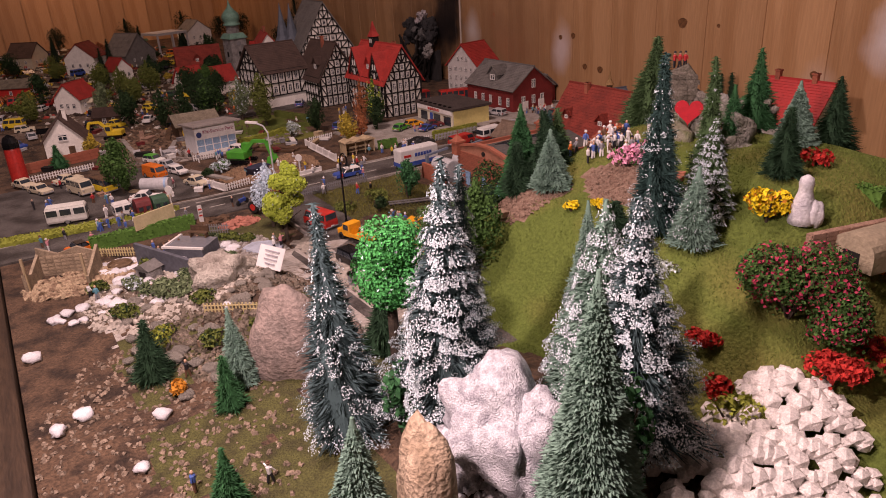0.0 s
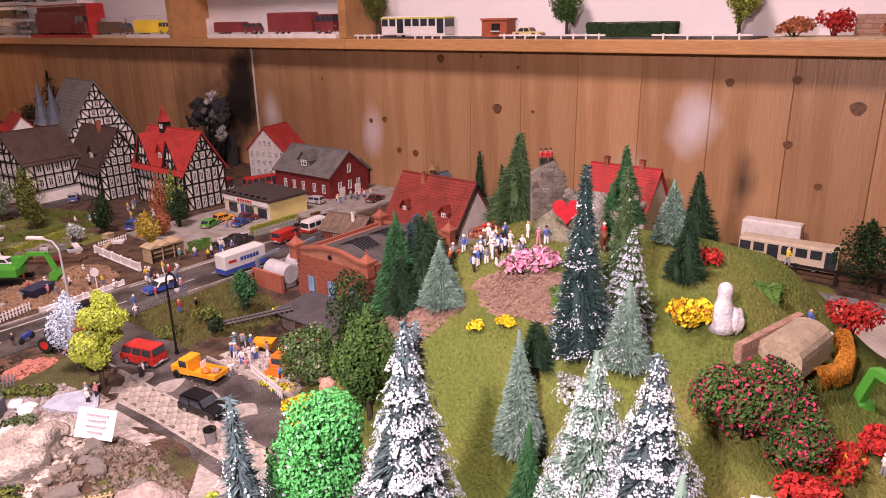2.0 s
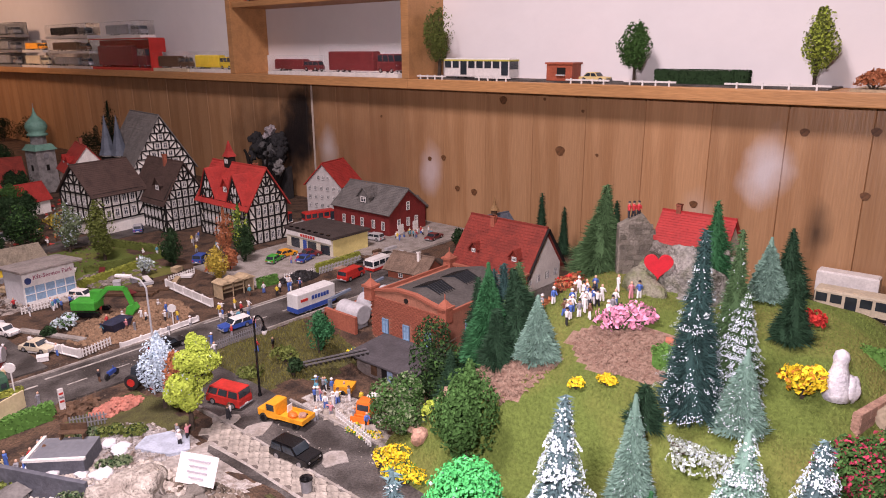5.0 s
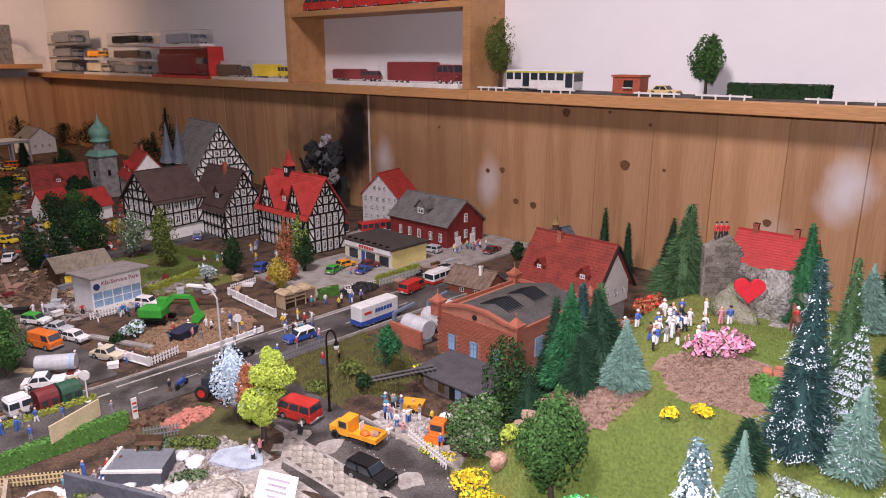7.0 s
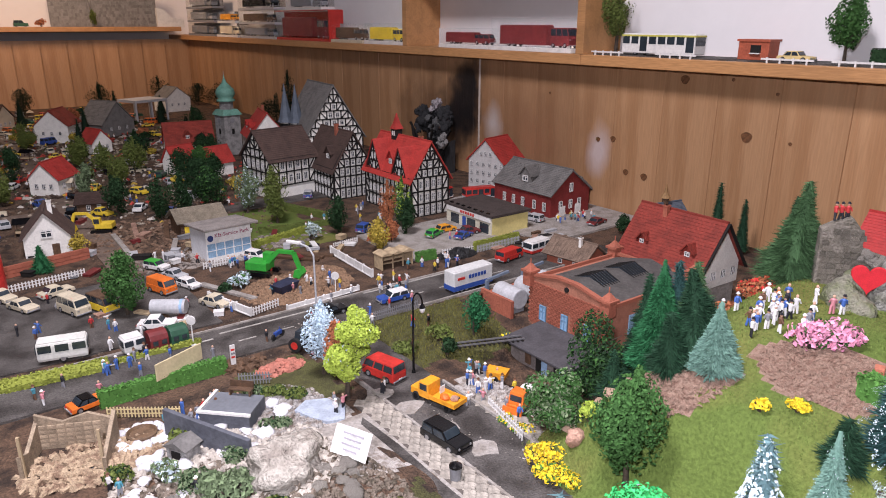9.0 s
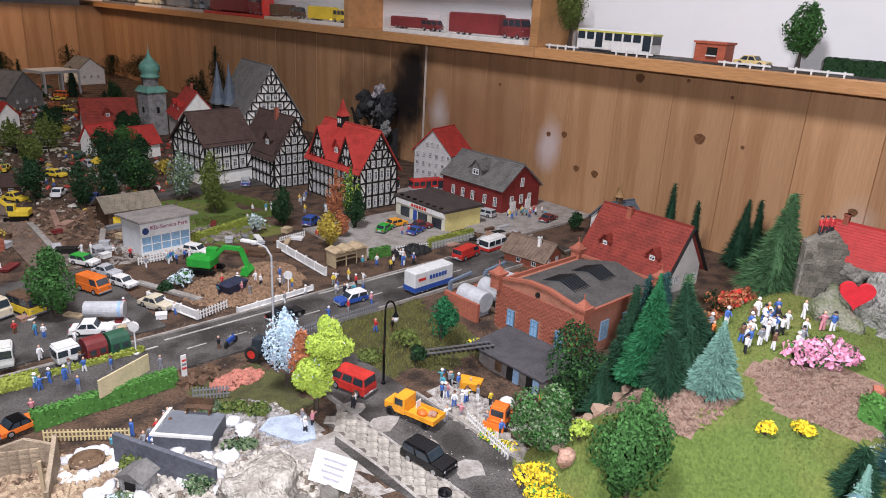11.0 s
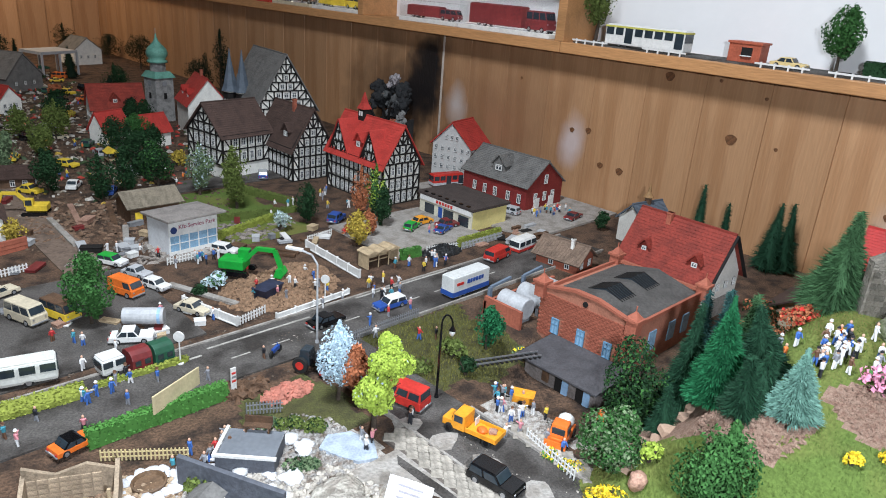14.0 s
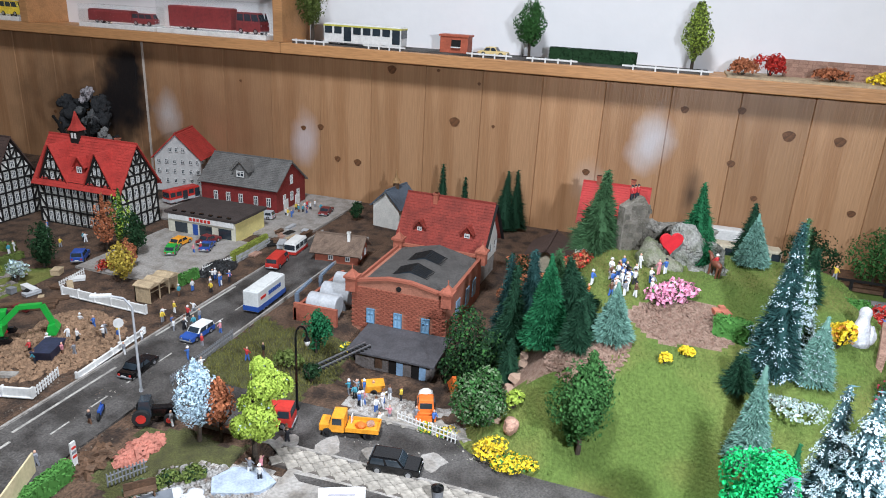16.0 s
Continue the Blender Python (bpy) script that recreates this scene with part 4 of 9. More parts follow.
def figurine(x, y, torso="white", legs="blue", yaw=0.0, z=None, pose_kind=0, hat=None, group="figurines in the town", label=""):
    """A plain painted miniature figure, about 2 cm high, in one mesh."""
    key = (torso, legs, pose_kind, hat)
    if key not in FIGS:
        g = Geo()
        sp = (0.0012, 0.0018, 0.0008)[pose_kind % 3]
        g.slot = 1
        for s in (-1, 1):
            g.cyl((s * 0.0014 + s * sp * 0.3, s * sp * 0.8, 0), (s * 0.0010, 0, 0.0092), 0.0011, 0.0014, 6)
        g.slot = 0
        g.lathe([(0.0018, 0.0085), (0.0021, 0.0115), (0.0024, 0.0150), (0.0010, 0.0165)], n=8)
        for s in (-1, 1):
            e = (s * 0.0034, -0.0028 if pose_kind != 2 else 0.0004, 0.0105) if not (pose_kind == 1 and s > 0) else (0.0052, -0.001, 0.0160)
            g.cyl((s * 0.0022, 0, 0.0150), e, 0.0009, 0.0007, 5)
        g.slot = 2
        g.lathe([(0.0003, 0.0160), (0.0013, 0.0170), (0.0015, 0.0183), (0.0009, 0.0196), (0.0002, 0.0199)], n=8)
        if hat:
            g.slot = 3
            g.lathe([(0.0021, 0.0188), (0.0021, 0.0192), (0.0014, 0.0193), (0.0013, 0.0206), (0.0004, 0.0207)], n=8)
        FIGS[key] = g.mesh("figurine", [FIGURE[torso], FIGURE[legs], FIGURE["skin"]] + ([FIGURE[hat]] if hat else []))
    zz = (height(x, y) + 0.001) if z is None else z
    names = {"grey": "dark grey"}
    lb = label or f"tiny painted figure in {names.get(torso, torso)} top and {names.get(legs, legs)} trousers"
    return tagged(part("figurine", FIGS[key], None, None, m=pose(x, y, zz, 0, 0, yaw) @ Matrix.Scale(0.77, 4)), lb, "figurine", group)


def fence(label, pts, h=0.009, step=0.004, material=None, z=None, rail=True, name="fence"):
    t = thing(name, label, "fence", pose(0, 0, 0))
    material = material or WHITE
    for p, q in zip(pts, pts[1:]):
        L = math.dist(p, q)
        z0 = (height(*p) + 0.002) if z is None else z
        z1 = (height(*q) + 0.002) if z is None else z
        if rail:
            for f in (0.3, 0.75):
                bar("rail", t, (*p, z0 + h * f), (*q, z1 + h * f), 0.0008, 0.0008, material)
        for k in range(int(L / step) + 1):
            f = k * step / L
            c = (p[0] + (q[0] - p[0]) * f, p[1] + (q[1] - p[1]) * f)
            zz = z0 + (z1 - z0) * f
            bar("picket", t, (*c, zz - 0.001), (*c, zz + h), step * 0.4, 0.0006, material)
    return t


def slab_fence(label, p, q, h=0.010, w=0.0022, material=None, name="barrier", cat="barrier"):
    t = thing(name, label, cat, pose(0, 0, 0))
    material = material or WHITE
    z = 0.0015
    bar("plank", t, (*p, z + h * 0.55), (*q, z + h * 0.55), w, h * 0.85, material) if False else None
    L = math.dist(p, q)
    ang = math.degrees(math.atan2(q[1] - p[1], q[0] - p[0]))
    g = Geo().box(0, L, -w / 2, w / 2, h * 0.12, h).box(0, L, -w, w, 0, h * 0.14)
    part("plank", g, material, t, m=pose(p[0], p[1], z, 0, 0, ang), bevel=0.0004)
    k = max(2, int(L / 0.022))
    for i in range(k + 1):
        part("post", Geo().box(L * i / k - 0.0009, L * i / k + 0.0009, -w * 0.9, w * 0.9, 0, h + 0.001), material, t, m=pose(p[0], p[1], z, 0, 0, ang))
    return t


def text_mesh(name, body, size, material, parent, m):
    cu = bpy.data.curves.new(name, "FONT")
    cu.body, cu.size, cu.extrude, cu.align_x, cu.align_y = body, size, size * 0.03, "CENTER", "CENTER"
    cu.resolution_u = 2
    tmp = bpy.data.objects.new(name, cu)
    me = bpy.data.meshes.new_from_object(tmp)
    bpy.data.objects.remove(tmp)
    me.materials.append(material)
    ob = new(name, me)
    ob.parent = parent
    ob.matrix_basis = m
    return ob
# ---- houses of the old town ----
rh = house("timbered_house", "black and white half-timbered house with a bright red roof", pose(0.695, 1.230, 0), 0.080, 0.155, 0.070, 0.131, PLASTER, ROOFRED, [0.0, 0.023, 0.046, 0.070], True, 0.006,
           chimneys=((0.006, 0.035, 0.137),), dormers=((-1, 0.036, 0.050, 0.050, ROOFRED), (-1, 0.077, 0.018, 0.026, ROOFRED), (-1, 0.122, 0.054, 0.054, ROOFRED)), cell=0.0125, plain_base=False)
part("bell_turret", Geo().box(-0.0075, 0.0075, 0.098, 0.113, 0.120, 0.143), TIMBER, rh, "dark timber bell turret")
part("turret_roof", Geo().frustum(-0.0095, 0.0095, 0.096, 0.115, 0.143, -0.005, 0.005, 0.1005, 0.1105, 0.153).frustum(-0.005, 0.005, 0.1005, 0.1105, 0.153, -0.0006, 0.0006, 0.105, 0.106, 0.172), ROOFRED, rh, "pointed red turret roof")
for y in (0.1025, 0.1085):
    part("turret_window", Geo().box(-0.0080, -0.0074, y - 0.0018, y + 0.0018, 0.131, 0.139), WHITE, rh)
house("timbered_house", "small half-timbered house with a dark brown roof", pose(0.652, 1.43, 0), 0.085, 0.12, 0.060, 0.127, PLASTER, ROOFBROWN, [0.0, 0.022, 0.044, 0.062], True, 0.006,
      chimneys=((-0.006, 0.05, 0.140),), dormers=((-1, 0.035, 0.022, 0.026, ROOFBROWN),), cell=0.013, plain_base=False)
house("timbered_house", "long half-timbered house with a dark brown hipped roof", pose(0.503, 1.550, 0, 0, 0, -82), 0.104, 0.104, 0.078, 0.128, PLASTER, ROOFBROWN, [0.0, 0.026, 0.052, 0.078], True, 0.006, cell=0.016)
big = house("town_hall", "tall half-timbered town hall with a grey slate roof", pose(0.722, 1.632, 0, 0, 0, -8), 0.132, 0.165, 0.092, 0.198, PLASTER, ROOFGREY, [0.0, 0.030, 0.062, 0.092], True, 0.006, cell=0.0175)
for dx, dy in ((-0.055, 0.10), (-0.072, 0.125)):
    part("turret", Geo().cyl((dx, dy, 0.05), (dx, dy, 0.112), 0.014, n=8), PLASTER, big)
    part("turret_band", Geo().cyl((dx, dy, 0.094), (dx, dy, 0.108), 0.0145, n=8), TIMBER, big, "dark row of turret windows")
    part("spire", Geo().lathe([(0.020, 0.111), (0.015, 0.122), (0.009, 0.150), (0.004, 0.175), (0.0006, 0.198)], (dx, dy, 0), 8), mat("blue_slate", (0.10, 0.12, 0.15), 0.7, 0.2, 60, 0.2), big)

tower = thing("church_tower", "grey stone church tower with a green onion dome", "church tower", pose(0.628, 2.04, 0, 0, 0, 10) @ Matrix.Diagonal((0.9, 0.9, 0.91, 1)))
part("shaft", Geo().box(-0.026, 0.026, -0.026, 0.026, 0, 0.115), STONE, tower, bevel=0.001)
part("cornice", Geo().frustum(-0.031, 0.031, -0.031, 0.031, 0.113, -0.022, 0.022, -0.022, 0.022, 0.128), COPPER, tower)
part("belfry", Geo().cyl((0, 0, 0.126), (0, 0, 0.152), 0.020, n=8), STONE, tower)
part("dome", Geo().lathe([(0.026, 0.150), (0.025, 0.155), (0.020, 0.158), (0.026, 0.166), (0.0275, 0.174), (0.024, 0.184), (0.015, 0.193), (0.007, 0.202), (0.003, 0.212), (0.001, 0.222)], n=16), COPPER, tower, "green copper onion dome", smooth=True)
part("spike", Geo().cyl((0, 0, 0.22), (0, 0, 0.234), 0.0008, n=5), CHROME, tower)
for k in range(4):
    part("clock", Geo().cyl((0, -0.0266, 0.098), (0, -0.0274, 0.098), 0.007, n=14), GREY, tower, "dark clock face", m=pose(0, 0, 0, 0, 0, 90 * k))
    part("louvre", Geo().box(-0.004, 0.004, -0.0275, -0.0262, 0.06, 0.075), TIMBER, tower, m=pose(0, 0, 0, 0, 0, 90 * k))

house("house", "white house with a steep red tiled roof", pose(0.46, 2.02, 0, 0, 0, -100), 0.075, 0.11, 0.048, 0.094, PLASTER, ROOFDKRED, dormers=((1, 0.05, 0.016, 0.02, ROOFDKRED),), rows=((0.03, (-0.02, 0, 0.02)),), side_rows=((1, 0.03, (0.02, 0.045, 0.07, 0.09)),))
house("house", "small house with a red roof beside the church", pose(0.480, 1.80, 0, 0, 0, -75), 0.046, 0.06, 0.032, 0.062, PLASTER, ROOFRED)
house("house", "house with a red roof and dormer windows", pose(0.655, 1.845, 0.0, 0, 0, -12), 0.088, 0.11, 0.068, 0.122, PLASTER, ROOFRED, dormers=((-1, 0.03, 0.018, 0.02, ROOFRED), (-1, 0.08, 0.018, 0.02, ROOFRED)), chimneys=((0.0, 0.05, 0.138),))
house("house", "tiny house with a red roof", pose(0.42, 1.86, 0, 0, 0, -70), 0.045, 0.06, 0.03, 0.062, PLASTER, ROOFRED)
house("guest_house", "pale grey guest house with rows of windows and a red roof", pose(0.893, 1.312, 0, 0, 0, -76), 0.086, 0.072, 0.064, 0.106, mat("guest_house_grey", (0.50, 0.48, 0.46), 0.85, 0.12, 70, 0.15), ROOFRED,
      rows=((0.056, (-0.035, -0.02, -0.005, 0.01, 0.025, 0.038)), (0.038, (-0.035, -0.02, -0.005, 0.01, 0.025, 0.038)), (0.02, (-0.035, -0.02, -0.005, 0.01, 0.025, 0.038)), (0.078, (-0.012, 0.0, 0.012))), side_rows=((1, 0.056, (0.012, 0.03, 0.05)), (1, 0.038, (0.012, 0.03, 0.05)), (1, 0.02, (0.012, 0.03, 0.05))), win=(0.006, 0.008))
st = house("fire_station", "dark red wooden fire station with a grey roof", pose(0.895, 1.078, 0, 0, 0, 0), 0.098, 0.15, 0.044, 0.082, BRICKDK, ROOFGREY, rows=((0.022, (-0.025, 0.0, 0.022)), (0.052, (0.0,))), side_rows=((-1, 0.02, (0.015, 0.04, 0.07, 0.095, 0.12)),), win=(0.008, 0.016), dormers=((-1, 0.075, 0.03, 0.03, ROOFGREY),))
for x in (-0.02, 0.02):
    part("door", Geo().box(x - 0.007, x + 0.007, -0.0014, 0.0004, 0.0, 0.02), WHITE, st)
house("annex", "small dark red annex with a grey roof", pose(0.955, 1.11, 0, 0, 0, 0), 0.05, 0.05, 0.035, 0.055, BRICKDK, ROOFGREY)
vc = house("villa", "cream villa with a large brick red tiled roof", pose(0.722, 0.674, 0.028, 0, 0, -2), 0.080, 0.116, 0.026, 0.079, PLASTER, ROOFDKRED, over=0.006, chimneys=((-0.006, 0.078, 0.086),), dormers=((-1, 0.022, 0.014, 0.016, ROOFDKRED), (-1, 0.09, 0.012, 0.014, ROOFDKRED)),
           rows=((0.015, (-0.030, -0.010, 0.010, 0.030)),), side_rows=((-1, 0.015, (0.02, 0.045, 0.07, 0.10)),))
for s in (-1, 1):
    bar("barge_board", vc, (s * 0.046, -0.007, 0.0185), (0, -0.007, 0.080), 0.0016, 0.004, TIMBER)
part("base_wall", Geo().box(-0.038, 0.038, 0.002, 0.114, -0.03, 0.001), CONCRETE, vc)
ch = house("chapel", "little white chapel with a grey-blue roof and a wooden turret", pose(0.925, 0.875, 0.0, 0, 0, 80), 0.05, 0.06, 0.038, 0.062, PLASTER, mat("blue_slate", (0.10, 0.12, 0.15), 0.7, 0.2, 60, 0.2), rows=((0.022, (-0.012, 0.012)),))
part("turret", Geo().cyl((0, 0.03, 0.058), (0, 0.03, 0.072), 0.005, n=8), BROWNWOOD, ch)
part("spire", Geo().lathe([(0.008, 0.072), (0.003, 0.080), (0.0005, 0.094)], (0, 0.03, 0), 8), mat("shingle_brown", (0.30, 0.17, 0.07), 0.7, 0.2, 90, 0.2), ch)
house("house", "red house with a bright red roof and two white chimneys", pose(0.845, 0.478, 0.0, 0, 0, 0), 0.075, 0.088, 0.078, 0.124, PLASTER, mat("scarlet_roof", (0.46, 0.035, 0.03), 0.6, 0.15, 60, 0.2), chimneys=((0.0, 0.022, 0.136), (0.0, 0.070, 0.136)), rows=((0.03, (-0.02, 0.0, 0.02)),))
house("bungalow", "low cream bungalow with a flat brown tiled roof", pose(0.845, 0.60, 0.0, 0, 0, 90), 0.06, 0.09, 0.024, 0.042, CREAM, ROOFBROWN, rows=((0.014, (-0.018, 0.0, 0.018)),), side_rows=((1, 0.014, (0.02, 0.04, 0.07)),))
sth = house("signal_house", "small brick station cottage with a brown shingle roof", pose(0.712, 0.858, 0.0, 0, 0, 8), 0.046, 0.064, 0.018, 0.034, BRICK, mat("brown_shingle_roof", (0.21, 0.145, 0.105), 0.85, 0.3, 90, 0.3, each=0.1), over=0.006, rows=((0.011, (-0.012, 0.010)),), side_rows=((-1, 0.010, (0.015, 0.04)),))
part("chimney", Geo().box(-0.010, -0.006, 0.016, 0.020, 0.022, 0.044).box(-0.0107, -0.0053, 0.0153, 0.0207, 0.042, 0.044), PLASTER, sth, "white chimney")

# the shop: a flat-roofed cube with a fascia
shop = thing("shop", "white and yellow flat-roofed shop with a dark roof", "shop", pose(0.737, 1.118, 0.0, 0, 0, 0))
part("wall", Geo().box(-0.042, 0.036, -0.06, 0.06, 0, 0.032), mat("shop_yellow", (0.70, 0.60, 0.24), 0.6, 0.1, 60, 0.1), shop)
part("roof", Geo().box(-0.046, 0.040, -0.064, 0.064, 0.032, 0.0365), mat("dark_felt", (0.06, 0.045, 0.04), 0.85, 0.25, 60, 0.3), shop, bevel=0.0005)
part("front", Geo().box(-0.0434, -0.042, -0.060, 0.060, 0.0, 0.030), mat("shop_cream", (0.62, 0.58, 0.46), 0.6, 0.12, 60, 0.1), shop)
part("fascia", Geo().box(-0.0455, -0.0434, -0.058, 0.058, 0.0235, 0.0315), WHITE, shop, bevel=0.0004)
for y in (-0.042, -0.008, 0.036):
    part("shop_window", Geo().box(-0.0442, -0.0434, y - 0.011, y + 0.011, 0.004, 0.020), GLASS, shop)
part("door", Geo().box(-0.0442, -0.0434, 0.006, 0.015, 0.0005, 0.020), BLUE, shop)
for k in range(6):
    part("sign_bar", Geo().box(-0.0461, -0.0455, -0.018 + 0.0065 * k, -0.0135 + 0.0065 * k, 0.0255, 0.0300), RED, shop)
for k in range(7):
    part("roof_vent", Geo().box(-0.044, -0.040, -0.052 + 0.016 * k, -0.046 + 0.016 * k, 0.0365, 0.0385), BLACK, shop)

# the car service pavilion
kfz = thing("service_pavilion", "white glazed car service pavilion with a mono-pitch grey roof", "pavilion", pose(0.316, 1.205, 0.0, 0, 0, 4) @ Matrix.Diagonal((0.86, 0.95, 0.90, 1)))
part("wall", Geo().box(-0.040, -0.0385, 0, 0.060, 0, 0.052).box(0.0385, 0.040, 0, 0.060, 0, 0.052).box(-0.04, 0.04, 0.0585, 0.060, 0, 0.048), mat("pavilion_white", (0.76, 0.77, 0.79), 0.5, 0.1, 60, 0.1), kfz)
part("roof", Geo().prism([(-0.012, 0.0555), (0.068, 0.0485), (0.068, 0.0515), (-0.012, 0.0590)], 0, -0.046, 0.050), mat("pavilion_roof", (0.27, 0.24, 0.22), 0.8, 0.25, 60, 0.2), kfz, bevel=0.0004)
part("fascia", Geo().box(-0.040, 0.040, -0.0014, 0.0, 0.031, 0.053), WHITE, kfz)
part("parapet", Geo().box(-0.040, 0.040, -0.001, 0.0, 0.0, 0.008), WHITE, kfz)
part("floor_slab", Geo().box(-0.05, 0.05, -0.022, 0.06, 0.0, 0.0022), CONCRETE, kfz)
for k in range(6):
    part("mullion", Geo().box(-0.0395 + 0.0155 * k, -0.0380 + 0.0155 * k, -0.0012, 0.0002, 0.008, 0.031), WHITE, kfz)
for z in (0.0185,):
    part("transom", Geo().box(-0.04, 0.04, -0.0011, 0.0001, z, z + 0.001), WHITE, kfz)
part("glazing", Geo().box(-0.0385, 0.0385, -0.0005, 0.0, 0.008, 0.031), BLUEPANE, kfz)
text_mesh("lettering", "Kfz-Service Park", 0.0092, mat("sign_ink", (0.30, 0.05, 0.10), 0.5, 0.1, 60, 0), kfz, pose(0.006, -0.0018, 0.0435, 90, 0, 0))
part("emblem", Geo().lathe([(0.0052, 0), (0.0052, 0.0006)], n=14), mat("emblem_navy", (0.03, 0.05, 0.16), 0.5, 0.1, 60, 0), kfz, m=pose(-0.032, -0.0014, 0.040, 90, 0, 0))

# ---- the brick factory ----
fac = thing("factory", "red brick factory hall with corner pinnacles and a grey roof", "factory", pose(0.517, 0.668, 0))
FW, FL, FH = 0.115, 0.145, 0.056
part("wall", Geo().box(0, FL, 0, FW, -0.025, FH - 0.006).prism([(0, 0.048), (FW, 0.048), (FW, FH), (FW * 0.62, FH + 0.008), (FW * 0.38, FH + 0.008), (0, FH)], 0, 0, 0.004), MORTAR, fac)
bm_ = Geo().box(-0.00065, 0.00065, 0, 0.0058, 0, 0.0021).mesh("brick", BRICK)
rows_ = 21
for r in range(rows_):
    for c in range(19):
        y = 0.001 + c * 0.0062 + (0.0031 if r % 2 else 0)
        z = 0.0006 + r * 0.0025
        if y > FW - 0.005 or any(abs(y + 0.003 - wy) < 0.0085 and 0.005 < z < 0.026 for wy in (0.024, 0.0575, 0.091)):
            continue
        if r * 19 + c < 380:
            part("brick", bm_, None, fac, m=pose(-0.0003, y, z))
part("roof", Geo().prism([(0.002, FH - 0.007), (FW - 0.002, FH - 0.007), (FW * 0.5, FH + 0.006)], 0, 0.004, FL - 0.002), mat("felt_roof", (0.085, 0.078, 0.072), 0.85, 0.25, 50, 0.3), fac)
TRIMBRICK = mat("bright_brick", (0.37, 0.115, 0.068), 0.8, 0.2, 60, 0.2)
for p, q in (((0, FH), (FW * 0.38, FH + 0.009)), ((FW * 0.62, FH + 0.009), (FW, FH)), ((FW * 0.38, FH + 0.009), (FW * 0.62, FH + 0.009))):
    bar("coping", fac, (0.001, *p), (0.001, *q), 0.006, 0.003, TRIMBRICK)
bar("coping", fac, (0, 0.001, FH - 0.004), (FL, 0.001, FH - 0.004), 0.003, 0.004, TRIMBRICK)
bar("coping", fac, (0, FW - 0.001, FH - 0.004), (FL, FW - 0.001, FH - 0.004), 0.003, 0.004, TRIMBRICK)
bar("coping", fac, (FL, 0, FH - 0.002), (FL, FW, FH - 0.002), 0.004, 0.004, TRIMBRICK)
for x in (0.0, FL):
    for y in (0.0, FW):
        part("pinnacle", Geo().box(x - 0.006, x + 0.006, y - 0.006, y + 0.006, FH - 0.012, FH + 0.004).box(x - 0.008, x + 0.008, y - 0.008, y + 0.008, FH + 0.004, FH + 0.007).frustum(x - 0.006, x + 0.006, y - 0.006, y + 0.006, FH + 0.007, x - 0.001, x + 0.001, y - 0.001, y + 0.001, FH + 0.014).cyl((x, y, FH + 0.012), (x, y, FH + 0.020), 0.0008, n=5), TRIMBRICK, fac, bevel=0.0004)
for y in (0.024, 0.0575, 0.091):
    window(fac, pose(-0.0012, y, 0.0165, 0, 0, -90), 0.0098, 0.018, mat("window_blue", (0.16, 0.30, 0.45), 0.5, 0.1, 60, 0), BLUEPANE)
part("oculus", Geo().cyl((-0.0015, FW / 2, FH - 0.001), (0.001, FW / 2, FH - 0.001), 0.003, n=12), TIMBER, fac)
for y in (0.035, 0.075, 0.105):
    part("side_window", Geo().box(y, y + 0.014, -0.0012, 0.001, 0.014, 0.036), BLUEPANE, fac)
for x in (0.035, 0.085):
    sk = part("skylight", Geo().prism([(0.036, FH + 0.0005), (0.080, FH + 0.0005), (0.0575, FH + 0.0085)], 0, x, x + 0.026), GLASS, fac)
    for k in range(7):
        for s in (-1, 1):
            bar("glazing_bar", sk, (x + 0.0043 * k, 0.0575 + s * 0.022, FH + 0.001), (x + 0.0043 * k, 0.0575, FH + 0.0093), 0.0008, 0.0009, TIMBER)
# the yard beside it with tanks
yard = thing("loading_yard", "brick walled yard with steel tanks beside the factory", "factory yard", pose(0.500, 0.795, 0))
part("wall", Geo().box(0, 0.004, 0, 0.055, 0, 0.022).box(0, 0.13, 0.052, 0.056, 0, 0.016), BRICK, yard)
for x in (0.02, 0.055, 0.09):
    part("tank", Geo().cyl((x, 0.006, 0.018), (x, 0.044, 0.018), 0.0125, n=20), LIGHTGREY, yard, "grey steel tank", bevel=0.0015, smooth=False)
    for y in (0.01, 0.034):
        part("cradle", Geo().box(x - 0.010, x + 0.010, y, y + 0.004, 0, 0.010), GREY, yard)
for x in (0.01, 0.07):
    for y in (0.056,):
        bar("gantry_post", yard, (x, y, 0), (x, y, 0.030), 0.004, 0.004, mat("gantry_blue", (0.16, 0.20, 0.26), 0.6, 0.2, 60, 0.1))
        bar("gantry_beam", yard, (x, y, 0.030), (x + 0.035, y, 0.034), 0.003, 0.003, mat("gantry_blue", (0.16, 0.20, 0.26)))
shed = thing("shed", "grey-roofed outbuilding with open double doors", "shed", pose(0.460, 0.664, -0.021))
part("wall", Geo().box(0.004, 0.0565, 0.002, 0.090, -0.004, 0.022), mat("shed_brown", (0.20, 0.17, 0.155), 0.85, 0.3, 70, 0.3), shed)
part("roof", Geo().prism([(-0.006, 0.0215), (0.0565, 0.0255), (0.0565, 0.0280), (-0.006, 0.0240)], 1, -0.004, 0.097), mat("shed_slate", (0.075, 0.07, 0.075), 0.8, 0.25, 70, 0.25), shed, bevel=0.0004)
for y in (0.016, 0.042):
    part("door", Geo().box(0.0024, 0.004, y - 0.008, y - 0.001, 0, 0.018), SKYBLUE, shed)
    part("doorway", Geo().box(0.003, 0.0041, y - 0.001, y + 0.008, 0, 0.018), TIMBER, shed)
part("door", Geo().box(0.0024, 0.004, 0.058, 0.066, 0.004, 0.020), BROWNWOOD, shed)

# ---- trees ----
N = iter(range(1, 500))
